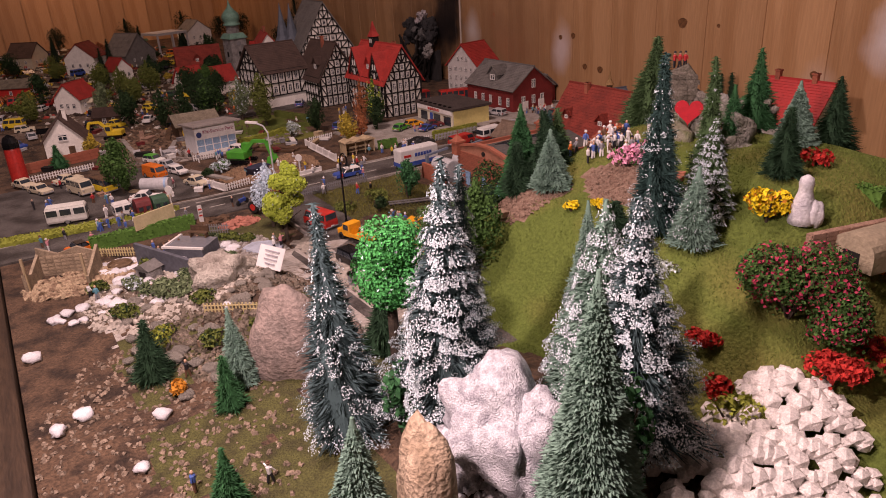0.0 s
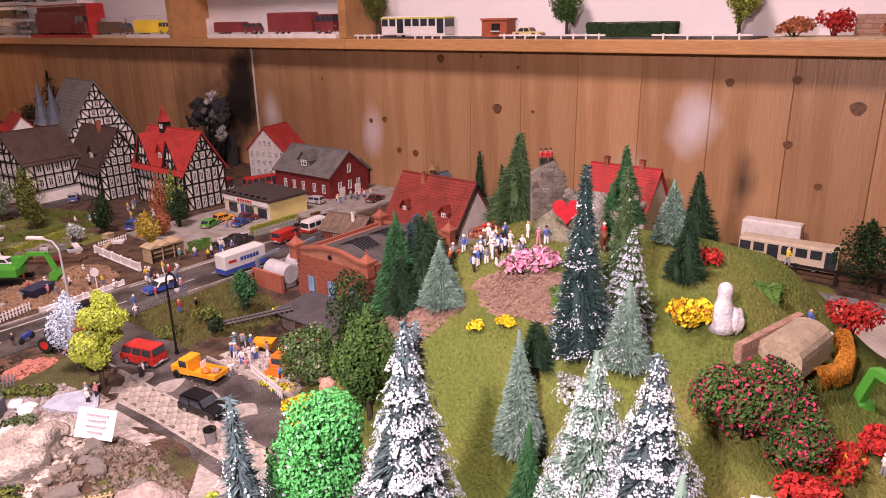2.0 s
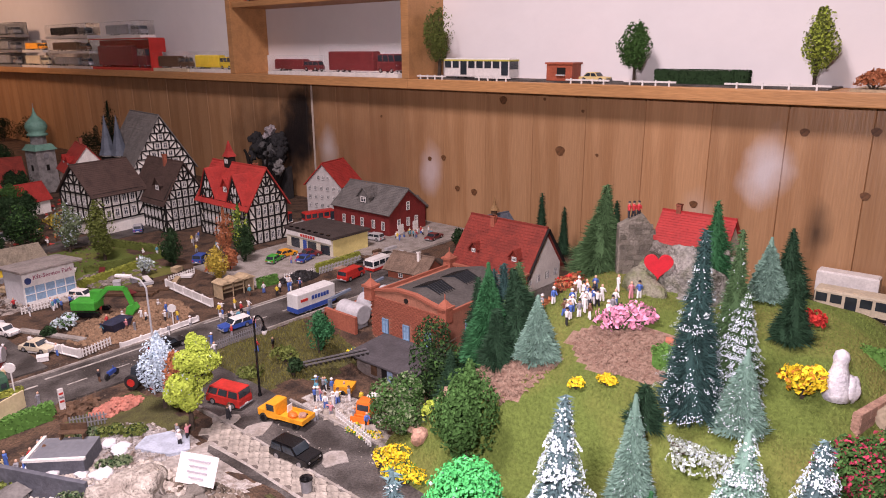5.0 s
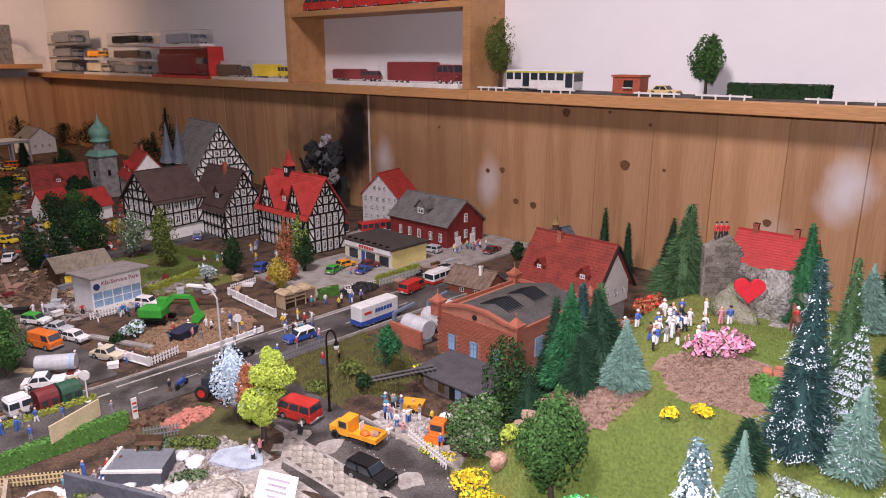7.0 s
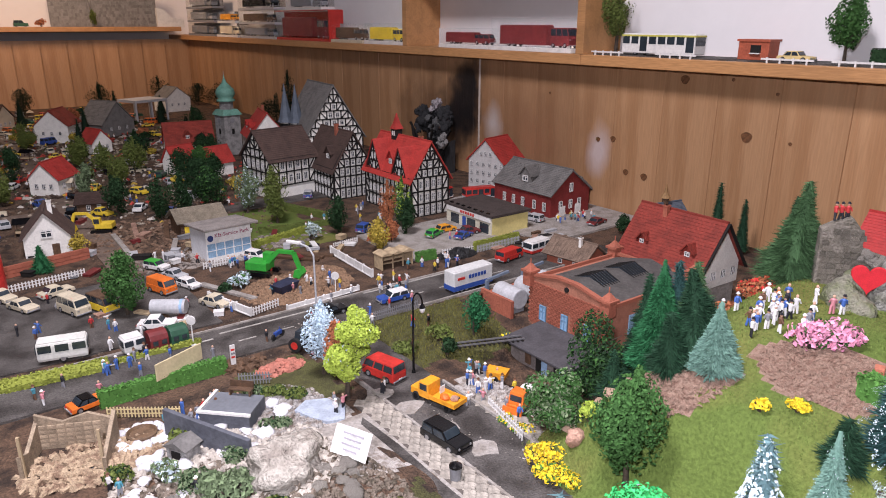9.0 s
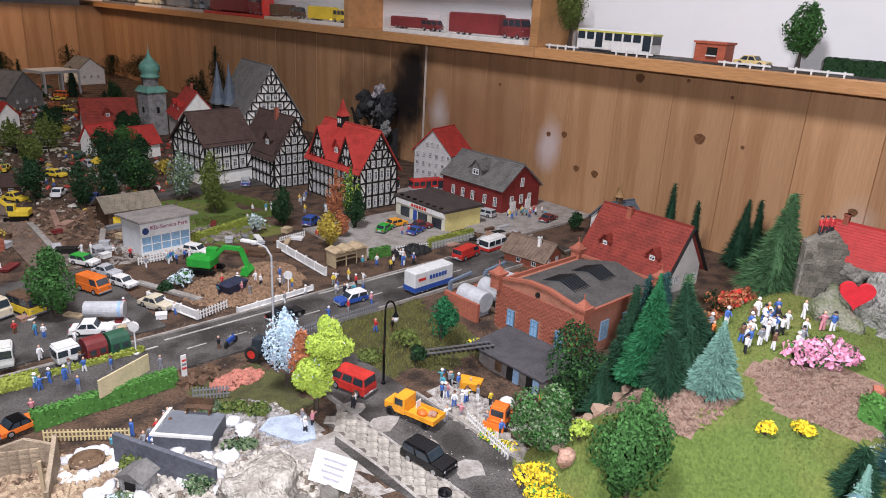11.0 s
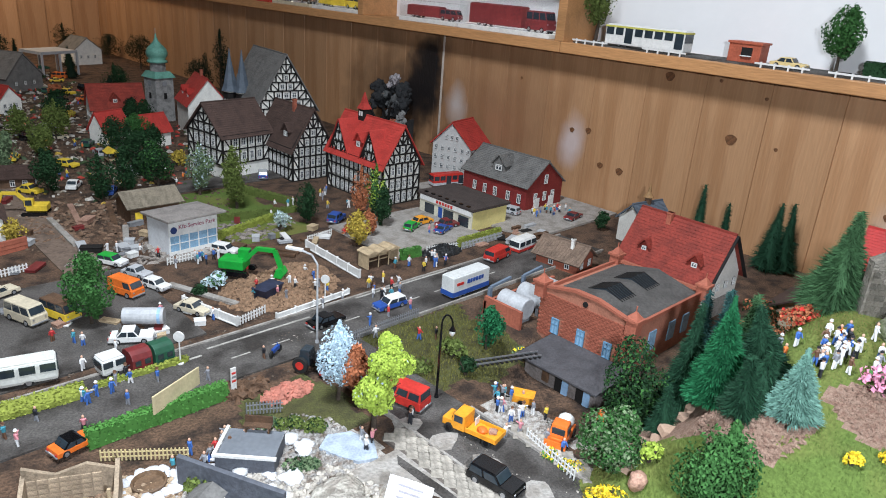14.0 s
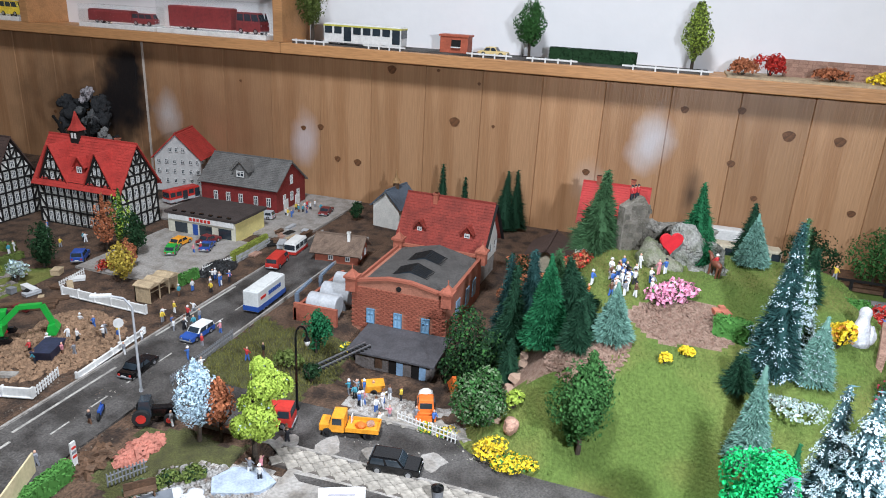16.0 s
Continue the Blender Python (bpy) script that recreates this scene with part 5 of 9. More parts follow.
tree("tree with bright lime green foliage beside the road", 0.257, 0.748, 0.096, 0.062, "lime", 11000, 0.0015, "irregular", 0.2, next(N), second="snow", share=0.02)
tree("tree covered with pale blue-white blossom", 0.262, 0.806, 0.074, 0.039, "ice", 6500, 0.0013, "oval", 0.2, next(N))
tree("small rust brown tree beside the blossom tree", 0.268, 0.788, 0.062, 0.028, "rust", 1600, 0.0019, "oval", 0.2, next(N))
tree("round green tree in the caravan yard", 0.142, 1.072, 0.080, 0.050, "mid", 1600, 0.0028, "oval", 0.14, next(N))
tree("dark oval tree beside the road", 0.504, 1.225, 0.066, 0.038, "dark", 900, 0.0028, "oval", 0.14, next(N))
tree("dark oval tree beside the cabin", 0.294, 1.475, 0.076, 0.040, "dark", 800, 0.003, "oval", 0.1, next(N))
tree("dark green tree in the old town", 0.40, 1.52, 0.078, 0.066, "dark", 900, 0.0032, "round", 0.1, next(N), second="mid", share=0.3)
tree("tree dusted with white blossom", 0.435, 1.435, 0.084, 0.050, "mint", 900, 0.003, "oval", 0.2, next(N), second="snow", share=0.15)
tree("olive green tree before the timbered house", 0.451, 1.342, 0.104, 0.050, "olive", 1100, 0.003, "oval", 0.12, next(N))
tree("yellow-green autumn tree beside the fence", 0.511, 1.105, 0.054, 0.034, "gold", 600, 0.0027, "oval", 0.1, next(N))
tree("orange-brown autumn tree beside the forecourt", 0.585, 1.195, 0.082, 0.036, "rust", 700, 0.0027, "oval", 0.15, next(N))
tree("fresh green tree beside the forecourt", 0.605, 1.185, 0.086, 0.036, "mid", 700, 0.0027, "oval", 0.15, next(N), second="lime", share=0.4)
tree("dark green tree beside the forecourt", 0.59, 1.15, 0.062, 0.036, "dark", 700, 0.0027, "oval", 0.12, next(N))
tree("rust coloured autumn tree beside the fence", 0.545, 1.125, 0.044, 0.026, "rust", 400, 0.0027, "oval", 0.12, next(N))
tree("small bright green tree on the meadow", 0.439, 0.788, 0.050, 0.034, "kelly", 2200, 0.0017, "oval", 0.1, next(N))
tree("leafy green tree with pale leaves above the excavator", 0.362, 0.588, 0.058, 0.052, "mid", 5200, 0.0016, "round", 0.06, next(N), second="mint", share=0.35)
tree("leafy green tree on the lawn", 0.340, 0.497, 0.088, 0.055, "mid", 6000, 0.0017, "oval", 0.14, next(N))
tree("bright green round tree with white flecks", 0.199, 0.393, 0.151, 0.051, "bright", 12000, 0.0012, "round", 0.50, next(N), second="snow", share=0.02)
tree("small dark round tree by the wall", 0.88, 0.945, 0.036, 0.022, "dark", 350, 0.0028, "oval", 0.1, next(N))
for lab, x, y, h, w, lf in (("deep green oval tree on the shelf", 1.0, 1.089, 0.132, 0.062, "olive"), ("green tree on the shelf", 1.0, 0.697, 0.090, 0.050, "mid"), ("light green tree on the shelf", 1.0, 0.445, 0.098, 0.045, "olive")):
    tree(lab, x, y, h, w, lf, 1500, 0.0030, "oval", 0.2, next(N), z=SHELF_Z + 0.002, second="lime" if "light" in lab else None, share=0.5)
for lab, x, y, h, w, lf in (("dark tree beside the bus", 0.90, 0.245, 0.085, 0.085, "dark"), ("dark leafy tree at the foot of the wall", 0.92, 0.155, 0.090, 0.085, "mid"), ("olive tree in the suburb", 0.30, 1.80, 0.07, 0.045, "olive"), ("grey-green tree in the suburb", 0.22, 1.70, 0.075, 0.04, "mint"), ("yellow-green tree in the suburb", 0.30, 1.95, 0.07, 0.05, "olive"),
                            ("dark tree beside the church", 0.52, 1.86, 0.085, 0.05, "dark"), ("dark tree behind the church", 0.93, 2.92, 0.125, 0.10, "night"), ("dark tree by the wall", 0.93, 2.43, 0.105, 0.11, "night"), ("dark round tree at the wall", 0.93, 3.22, 0.09, 0.12, "night"), ("slender dark tree behind the town hall", 0.93, 2.32, 0.19, 0.055, "night"), ("dark green tree before the church", 0.40, 1.58, 0.085, 0.070, "dark"), ("dark round tree among the red roofs", 0.41, 1.72, 0.085, 0.065, "dark"), ("rust-tinged dark tree among the red roofs", 0.52, 1.93, 0.07, 0.06, "dark"), ("dark tree behind the red roofs", 0.55, 2.15, 0.09, 0.07, "night"), ("dark tree at the foot of the church", 0.53, 1.95, 0.075, 0.05, "night"), ("round dark tree in the town", 0.62, 2.3, 0.10, 0.08, "dark"), ("dark tree in the old town", 0.46, 1.68, 0.07, 0.05, "dark")):
    tree(lab, x, y, h, w, lf, 1100, 0.0030, "oval", 0.1, next(N))

for lab, x, y, h, w, lf in (("dark green tree beside the cabin", 0.34, 1.50, 0.075, 0.055, "dark"), ("bright green tree beside the church", 0.47, 1.78, 0.075, 0.06, "mid"), ("dark oval tree on the town green", 0.40, 1.62, 0.07, 0.045, "dark"), ("dark green tree on the lane", 0.24, 1.55, 0.075, 0.045, "dark"), ("olive tree on the lane", 0.27, 2.05, 0.08, 0.05, "olive"), ("dark tree on the lane", 0.12, 1.95, 0.08, 0.05, "dark"), ("olive tree beyond the lane", 0.36, 1.92, 0.08, 0.06, "olive"), ("dark tree among the houses", 0.40, 2.05, 0.08, 0.06, "dark"), ("olive tree among the houses", 0.20, 2.4, 0.08, 0.06, "olive"), ("dark round tree among the gardens", 0.10, 2.6, 0.08, 0.07, "dark"), ("rust tree among the gardens", 0.38, 2.75, 0.07, 0.06, "rust"), ("dark tree below the panelling", 0.55, 3.2, 0.11, 0.09, "night"), ("dark tree below the panelling", 0.30, 3.25, 0.10, 0.09, "night"), ("dark tree in the corner", 0.80, 3.3, 0.12, 0.1, "night"), ("olive tree by the lane", 0.08, 1.75, 0.07, 0.05, "olive")):
    tree(lab, x, y, h, w, lf, 1200, 0.0029, "oval", 0.1, next(N))

tree("dark leafy tree beside the factory wall", 0.446, 0.617, 0.098, 0.060, "dark", 3600, 0.0018, "round", 0.12, next(N), second="mid", share=0.3)
# conifers on the hill and in front
for lab, x, y, top, w, lf, n, fr, fz in (
        ("tall fir with white frosted branches", 0.207, 0.344, 0.191, 0.072, "blue", 3800, 1900, 1.0), ("slim frosted fir beside the tall one", 0.223, 0.354, 0.182, 0.052, "blue", 2600, 1100, 1.0),
        ("dark blue-grey fir with a little frost", 0.158, 0.388, 0.167, 0.058, "blue", 3200, 560, 1.0), ("dark frosted fir with a white tip", 0.273, 0.254, 0.178, 0.075, "blue", 3600, 1500, 1.0),
        ("sage green fir with a frosted side", 0.275, 0.284, 0.166, 0.070, "sage", 3600, 900, 0.7), ("large smooth sage green fir", 0.204, 0.218, 0.169, 0.064, "sage", 8500, 0, 0.42),
        ("slender grey-green fir on the lawn", 0.351, 0.371, 0.126, 0.038, "sage", 2600, 40, 0.6), ("tall blue-green fir on the hill", 0.405, 0.358, 0.222, 0.044, "teal", 4600, 280, 1.0),
        ("green fir dusted with snow", 0.437, 0.341, 0.176, 0.038, "fern", 2400, 900, 0.9), ("green fir on the hill", 0.448, 0.348, 0.216, 0.038, "fern", 3000, 60, 0.9),
        ("sage green fir on the hill", 0.408, 0.327, 0.149, 0.038, "sage", 1800, 60, 0.7), ("dark green fir on the hill", 0.505, 0.325, 0.174, 0.034, "fir", 2000, 0, 1.0), ("grey-green fir at the back of the hill", 0.584, 0.364, 0.178, 0.038, "sage", 2600, 0, 0.55),
        ("tall green fir beside the ruin", 0.582, 0.522, 0.205, 0.062, "fern", 3800, 0, 1.2), ("green fir behind the ruin", 0.608, 0.418, 0.198, 0.045, "kelly", 1800, 0, 0.9), ("dark fir at the back", 0.64, 0.36, 0.175, 0.05, "fir", 1600, 0, 1.1), ("small green fir by the rider", 0.562, 0.411, 0.172, 0.032, "kelly", 1300, 0, 0.8),
        ("dense green fir over the path", 0.432, 0.546, 0.157, 0.050, "kelly", 4200, 0, 0.7), ("dark fir on the slope", 0.462, 0.585, 0.128, 0.046, "fir", 2400, 0, 1.0), ("dark green fir on the slope", 0.492, 0.570, 0.138, 0.048, "teal", 2400, 0, 1.1),
        ("dark green fir leaning over the path", 0.452, 0.522, 0.152, 0.046, "fir", 2200, 0, 1.0), ("dark bristly fir beside the path", 0.402, 0.515, 0.132, 0.034, "fir", 2200, 0, 1.1), ("green fir behind the path", 0.478, 0.545, 0.146, 0.046, "fern", 2200, 0, 1.0), ("dark fir behind the factory corner", 0.515, 0.600, 0.122, 0.046, "teal", 2000, 0, 1.1), ("sage fir on a bare trunk", 0.416, 0.486, 0.146, 0.040, "sage", 2400, 0, 0.7), ("small fir on the path", 0.424, 0.512, 0.128, 0.040, "fir", 1400, 0, 1.0),
        ("little fir at the steps", 0.414, 0.574, 0.075, 0.030, "fir", 900, 0, 0.9), ("tiny dark fir on the lawn", 0.389, 0.382, 0.113, 0.032, "fir", 1500, 0, 1.2), ("small green fir beside the lawn", 0.318, 0.345, 0.085, 0.030, "kelly", 1000, 0, 0.8),
        ("dark fir against the wall", 0.945, 0.705, 0.104, 0.05, "fir", 1500, 0, 1.2), ("dark fir against the wall", 0.955, 0.685, 0.106, 0.04, "fir", 1300, 0, 1.2), ("dark fir behind the villa", 0.93, 0.81, 0.105, 0.035, "fir", 1200, 0, 1.2), ("little dark fir behind the villa", 0.945, 0.775, 0.085, 0.026, "fir", 900, 0, 1.2), ("dark fir in front of the sign", 0.228, 0.468, 0.062, 0.040, "fir", 1500, 0, 1.0), ("slender sage fir by the rocks", 0.122, 0.497, 0.066, 0.030, "sage", 1600, 0, 0.7), ("dark fir at the table edge", 0.068, 0.545, 0.052, 0.036, "fir", 1300, 0, 1.0), ("small green fir at the table edge", 0.105, 0.470, 0.045, 0.026, "kelly", 1000, 0, 0.9), ("smooth sage fir at the corner of the table", 0.12, 0.296, 0.092, 0.046, "sage", 3600, 0, 0.45), ("green fir at the corner of the table", 0.072, 0.365, 0.05, 0.03, "kelly", 1000, 0, 0.8)):
    z = height(x, y)
    conifer(lab, x, y, top - z, w, lf, n, fr, next(N), fuzz=fz, lean=(rng.uniform(-2, 2), rng.uniform(-2, 2)) if "leaning" not in lab else (4, 12))
for x, y in ((0.46, 2.6), (0.30, 2.2), (0.65, 2.75), (0.25, 2.9), (0.55, 2.95), (0.36, 2.45), (0.72, 3.0)):
    conifer("dark fir in the far suburb", x, y, rng.uniform(0.07, 0.11), 0.045, "night", 500, 0, next(N), fuzz=1.6)
# ---- vehicles in the town ----
G1 = "vehicles in the town"
vehicle("car", "glossy black off-road car parked by the kerb", pose(0.286, 0.636, 0.0022, 0, 0, -82), BLACK, 0.052, 0.023, 0.019, "suv", group=G1)
vehicle("car", "long black car on the main road", pose(0.335, 0.930, 0.0022, 0, 0, 4), BLACK, 0.052, 0.021, 0.015, "car", group=G1)
vehicle("police_car", "blue and white police car on the road", pose(0.418, 0.922, 0.0022, 0, 0, 178), BLUE, 0.048, 0.020, 0.016, "wagon", roof=WHITE, group=G1)
vehicle("police_car", "silver and blue police estate car", pose(0.812, 1.085, 0.003, 0, 0, 100), LIGHTGREY, 0.048, 0.020, 0.016, "wagon", group=G1)
vehicle("van", "bright red van with dark windows", pose(0.305, 0.762, 0.0022, 0, 0, 105), RED, 0.050, 0.023, 0.024, "minibus", group=G1)
vehicle("van", "bright orange delivery van in the yard", pose(0.196, 1.122, 0.002, 0, 0, -70), ORANGE, 0.048, 0.022, 0.024, "van", group=G1)
vehicle("car", "small white hatchback beside the van", pose(0.229, 1.118, 0.002, 0, 0, -70), WHITE, 0.040, 0.018, 0.015, "hatch", group=G1)
vehicle("car", "cream saloon car with an open boot", pose(0.236, 1.038, 0.002, 0, 0, -65), CREAM, 0.050, 0.021, 0.016, "car", group=G1)
vehicle("car", "beige car in the yard", pose(0.085, 1.190, 0.002, 0, 0, 20), CREAM, 0.050, 0.021, 0.016, "car", group=G1)
vehicle("car", "cream taxi in the yard", pose(0.045, 1.16, 0.002, 0, 0, -65), CREAM, 0.050, 0.021, 0.016, "car", group=G1)
vehicle("car", "cream taxi in the yard", pose(0.028, 1.21, 0.002, 0, 0, -65), CREAM, 0.050, 0.021, 0.016, "car", group=G1)
vehicle("pickup", "white pickup lorry in the yard", pose(0.160, 1.012, 0.002, 0, 0, -30), WHITE, 0.050, 0.021, 0.017, "car", group=G1)
vehicle("camper", "cream camper van with a raised roof", pose(0.093, 1.115, 0.002, 0, 0, -70), CREAM, 0.052, 0.023, 0.026, "minibus", group=G1)
vehicle("camper", "yellow camper van with a dark roof", pose(0.122, 1.103, 0.002, 0, 0, -70), YELLOW, 0.050, 0.023, 0.025, "minibus", roof=BROWNWOOD, group=G1)
vehicle("car", "white estate car at the pavilion", pose(0.345, 1.175, 0.002, 0, 0, -60), WHITE, 0.044, 0.019, 0.016, "wagon", group=G1)
vehicle("car", "green and white car beside the kerb", pose(0.215, 1.215, 0.002, 0, 0, -60), WHITE, 0.044, 0.019, 0.016, "wagon", roof=GREEN, group=G1)
vehicle("car", "silver car in the parking row", pose(0.225, 1.165, 0.002, 0, 0, -65), LIGHTGREY, 0.044, 0.019, 0.015, "car", group=G1)
vehicle("car", "grass green small car on the forecourt", pose(0.618, 1.112, 0.003, 0, 0, 25), GREEN, 0.042, 0.018, 0.015, "hatch", group=G1)
vehicle("car", "orange car on the forecourt", pose(0.650, 1.122, 0.003, 0, 0, 0), AMBER, 0.042, 0.018, 0.015, "hatch", group=G1)
vehicle("car", "dark blue convertible on the forecourt", pose(0.652, 1.078, 0.003, 0, 0, 20), BLUE, 0.046, 0.019, 0.013, "car", group=G1)
vehicle("car", "maroon car on the forecourt", pose(0.672, 1.090, 0.003, 0, 0, -10), MAROON, 0.046, 0.019, 0.016, "car", group=G1)
vehicle("van", "blue pickup van beside the timbered hall", pose(0.575, 1.475, 0.002, 0, 0, 60), BLUE, 0.046, 0.02, 0.018, "wagon", roof=LIGHTGREY, group=G1)
vehicle("van", "blue car under the dark tree", pose(0.545, 1.205, 0.002, 0, 0, 30), BLUE, 0.044, 0.02, 0.018, "wagon", group=G1)
vehicle("car", "dark red car beside the fire station", pose(0.885, 1.005, 0.003, 0, 0, 10), MAROON, 0.05, 0.02, 0.014, "car", group=G1)
vehicle("lorry", "red lorry on the road behind the trailer", pose(0.64, 0.955, 0.0022, 0, 0, 10), RED, 0.055, 0.022, 0.02, "van", group=G1)
coach("caravan", "white and red caravan behind the station cottage", pose(0.700, 0.960, 0.0, 0, 0, 5), WHITE, 0.05, 0.023, 0.024, RED, cnt=3, kind="caravan", group=G1)
coach("fire_engine", "red fire engine with silver shutters", pose(0.835, 1.262, 0.003, 0, 0, -15), RED, 0.075, 0.024, 0.028, LIGHTGREY, cnt=5, kind="bus", group=G1)
coach("fire_engine", "red fire engine with a white bumper", pose(0.77, 1.30, 0.003, 0, 0, 10), RED, 0.06, 0.024, 0.028, WHITE, cnt=4, kind="bus", group=G1)
tr = coach("box_trailer", "white box trailer with a blue base", pose(0.522, 0.902, 0.0022, 0, 0, 2), mat("trailer_white", (0.62, 0.62, 0.60), 0.5, 0.1, 60, 0.05), 0.078, 0.024, 0.034, BLUE, kind="box", group=G1)
for k in range(6):
    part("lettering_bar", Geo().box(-0.010 + 0.006 * k, -0.0055 + 0.006 * k, -0.0127, -0.0119, 0.020, 0.026), BLUE, tr)
part("lettering_bar", Geo().box(-0.032, -0.018, -0.0127, -0.0119, 0.021, 0.025), RED, tr)
coach("caravan", "rounded white caravan with a red swoosh", pose(0.062, 0.990, 0.002, 0, 0, -14), mat("caravan_white", (0.66, 0.65, 0.60), 0.5, 0.12, 60, 0.05), 0.056, 0.024, 0.027, None, cnt=3, kind="caravan", group=G1)
coach("caravan", "small white caravan with a round emblem", pose(0.122, 0.964, 0.002, 0, 0, 5), WHITE, 0.026, 0.023, 0.022, None, cnt=2, kind="caravan", group=G1)
for lab, x, mt in (("dark red tent with a rounded roof", 0.146, MAROON), ("dark green tent with a rounded roof", 0.167, DKGREEN)):
    t = thing("tent", lab, "tent", pose(x, 0.962, 0.002, 0, 0, 4))
    pr = [(-0.011, 0), (0.011, 0), (0.0112, 0.012), (0.009, 0.017), (0.004, 0.0195), (-0.004, 0.0195), (-0.009, 0.017), (-0.0112, 0.012)]
    part("canvas", Geo().prism([(a, b) for a, b in pr], 0, -0.0095, 0.0095), mt, t, bevel=0.0006)
    for k in (-1, 1):
        part("tent_window", Geo().box(k * 0.0045 - 0.0026, k * 0.0045 + 0.0026, -0.0119, -0.0111, 0.006, 0.011), GLASS, t)
cyl = thing("concrete_mixer_drum", "pale grey tank with a dark ring lying on the lorry", "tank", pose(0.178, 1.025, 0.013, 0, 0, -35))
part("drum", Geo().cyl((-0.020, 0, 0.006), (0.020, 0, 0.006), 0.0085, n=22), LIGHTGREY, cyl, bevel=0.001)
part("ring", Geo().cyl((0.014, 0, 0.006), (0.017, 0, 0.006), 0.0088, n=22), SKYBLUE, cyl)

# the amber municipal lorry
tk = thing("lorry", "amber municipal lorry with an open flatbed", "lorry", pose(0.318, 0.692, 0.0022, 0, 0, 104) @ Matrix.Scale(0.82, 4), G1)
part("chassis", Geo().box(-0.030, 0.026, -0.007, 0.007, 0.004, 0.008), BLACK, tk)
part("bonnet", Geo().box(0.018, 0.031, -0.0095, 0.0095, 0.006, 0.0145), AMBER, tk, bevel=0.0012)
cb = part("cab", Geo().prism([(0.004, 0.006), (0.020, 0.006), (0.020, 0.0145), (0.0175, 0.0245), (0.004, 0.0245)], 1, -0.0105, 0.0105), AMBER, tk, bevel=0.001)
part("windscreen", Geo().prism([(0.0200, 0.0155), (0.0206, 0.0155), (0.0185, 0.0235), (0.0179, 0.0235)], 1, -0.0085, 0.0085), GLASS, cb)
for s in (-1, 1):
    part("side_window", Geo().box(0.0065, 0.0165, s * 0.0105 - 0.0003, s * 0.0105 + 0.0003, 0.0155, 0.0230), GLASS, cb)
part("bed", Geo().box(-0.033, 0.003, -0.0115, 0.0115, 0.008, 0.0095).box(-0.033, 0.003, -0.0115, -0.0105, 0.0095, 0.0135).box(-0.033, 0.003, 0.0105, 0.0115, 0.0095, 0.0135).box(-0.033, -0.032, -0.0115, 0.0115, 0.0095, 0.0135), AMBER, tk, bevel=0.0004)
part("sign_board", Geo().box(-0.002, -0.001, -0.011, -0.003, 0.0098, 0.0180), WHITE, tk, "small white sign board")
part("load", Geo().blob((-0.012, 0.002, 0.012), (0.006, 0.005, 0.004), 0.3, 4, 2), ORANGE, tk)
part("load", Geo().blob((-0.022, -0.003, 0.0115), (0.005, 0.005, 0.003), 0.3, 6, 2), REDSTONE, tk)
wheels(tk, (-0.022, 0.022), 0.0112, 0.0052, 0.004, BLACK)
ot = thing("trailer", "small amber builder's trailer", "trailer", pose(0.402, 0.706, -0.008, 0, 0, 120) @ Matrix.Scale(0.8, 4), G1)
part("tub", Geo().frustum(-0.012, 0.012, -0.008, 0.008, 0.004, -0.014, 0.014, -0.0095, 0.0095, 0.014), AMBER, ot, bevel=0.0006)
part("drawbar", Geo().cyl((0.012, 0, 0.005), (0.024, 0, 0.004), 0.0008, n=6), BLACK, ot)
wheels(ot, (0,), 0.0098, 0.0042, 0.003, BLACK)
sw = thing("wheel_loader", "orange wheel loader with a white tank", "wheel loader", pose(0.374, 0.641, -0.001, 0, 0, 200) @ Matrix.Scale(0.85, 4), G1)
part("body", Geo().box(-0.020, 0.016, -0.0095, 0.0095, 0.005, 0.0125), ORANGE, sw, bevel=0.001)
cb = part("cab", Geo().frustum(-0.004, 0.014, -0.009, 0.009, 0.0125, -0.002, 0.011, -0.0078, 0.0078, 0.0255), ORANGE, sw, bevel=0.0007)
for s in (-1, 1):
    part("side_window", Geo().box(0.0, 0.0095, s * 0.0086 - 0.0005, s * 0.0086 + 0.0005, 0.0145, 0.0225), GLASS, cb)
part("windscreen", Geo().box(0.0120, 0.0132, -0.0065, 0.0065, 0.0145, 0.0225), GLASS, cb)
part("tank", Geo().blob((-0.014, 0, 0.017), (0.0085, 0.0085, 0.0075), 0.1, 2, 2), WHITE, sw, "white plastic tank", smooth=True)
part("shovel", Geo().prism([(0.020, 0.002), (0.030, 0.002), (0.031, 0.0035), (0.022, 0.004), (0.021, 0.012), (0.0195, 0.012)], 1, -0.011, 0.011), ORANGE, sw)
wheels(sw, (-0.013, 0.010), 0.0108, 0.0055, 0.004, BLACK)
single("traffic_cone_board", Geo().prism([(0, 0), (0.016, 0.004), (0.010, 0.020), (0.001, 0.014)], 1, -0.002, 0.002), ORANGE, "orange steel plate leaning beside the loader", "steel plate", pose(0.402, 0.622, 0.006, 0, -20, 40))

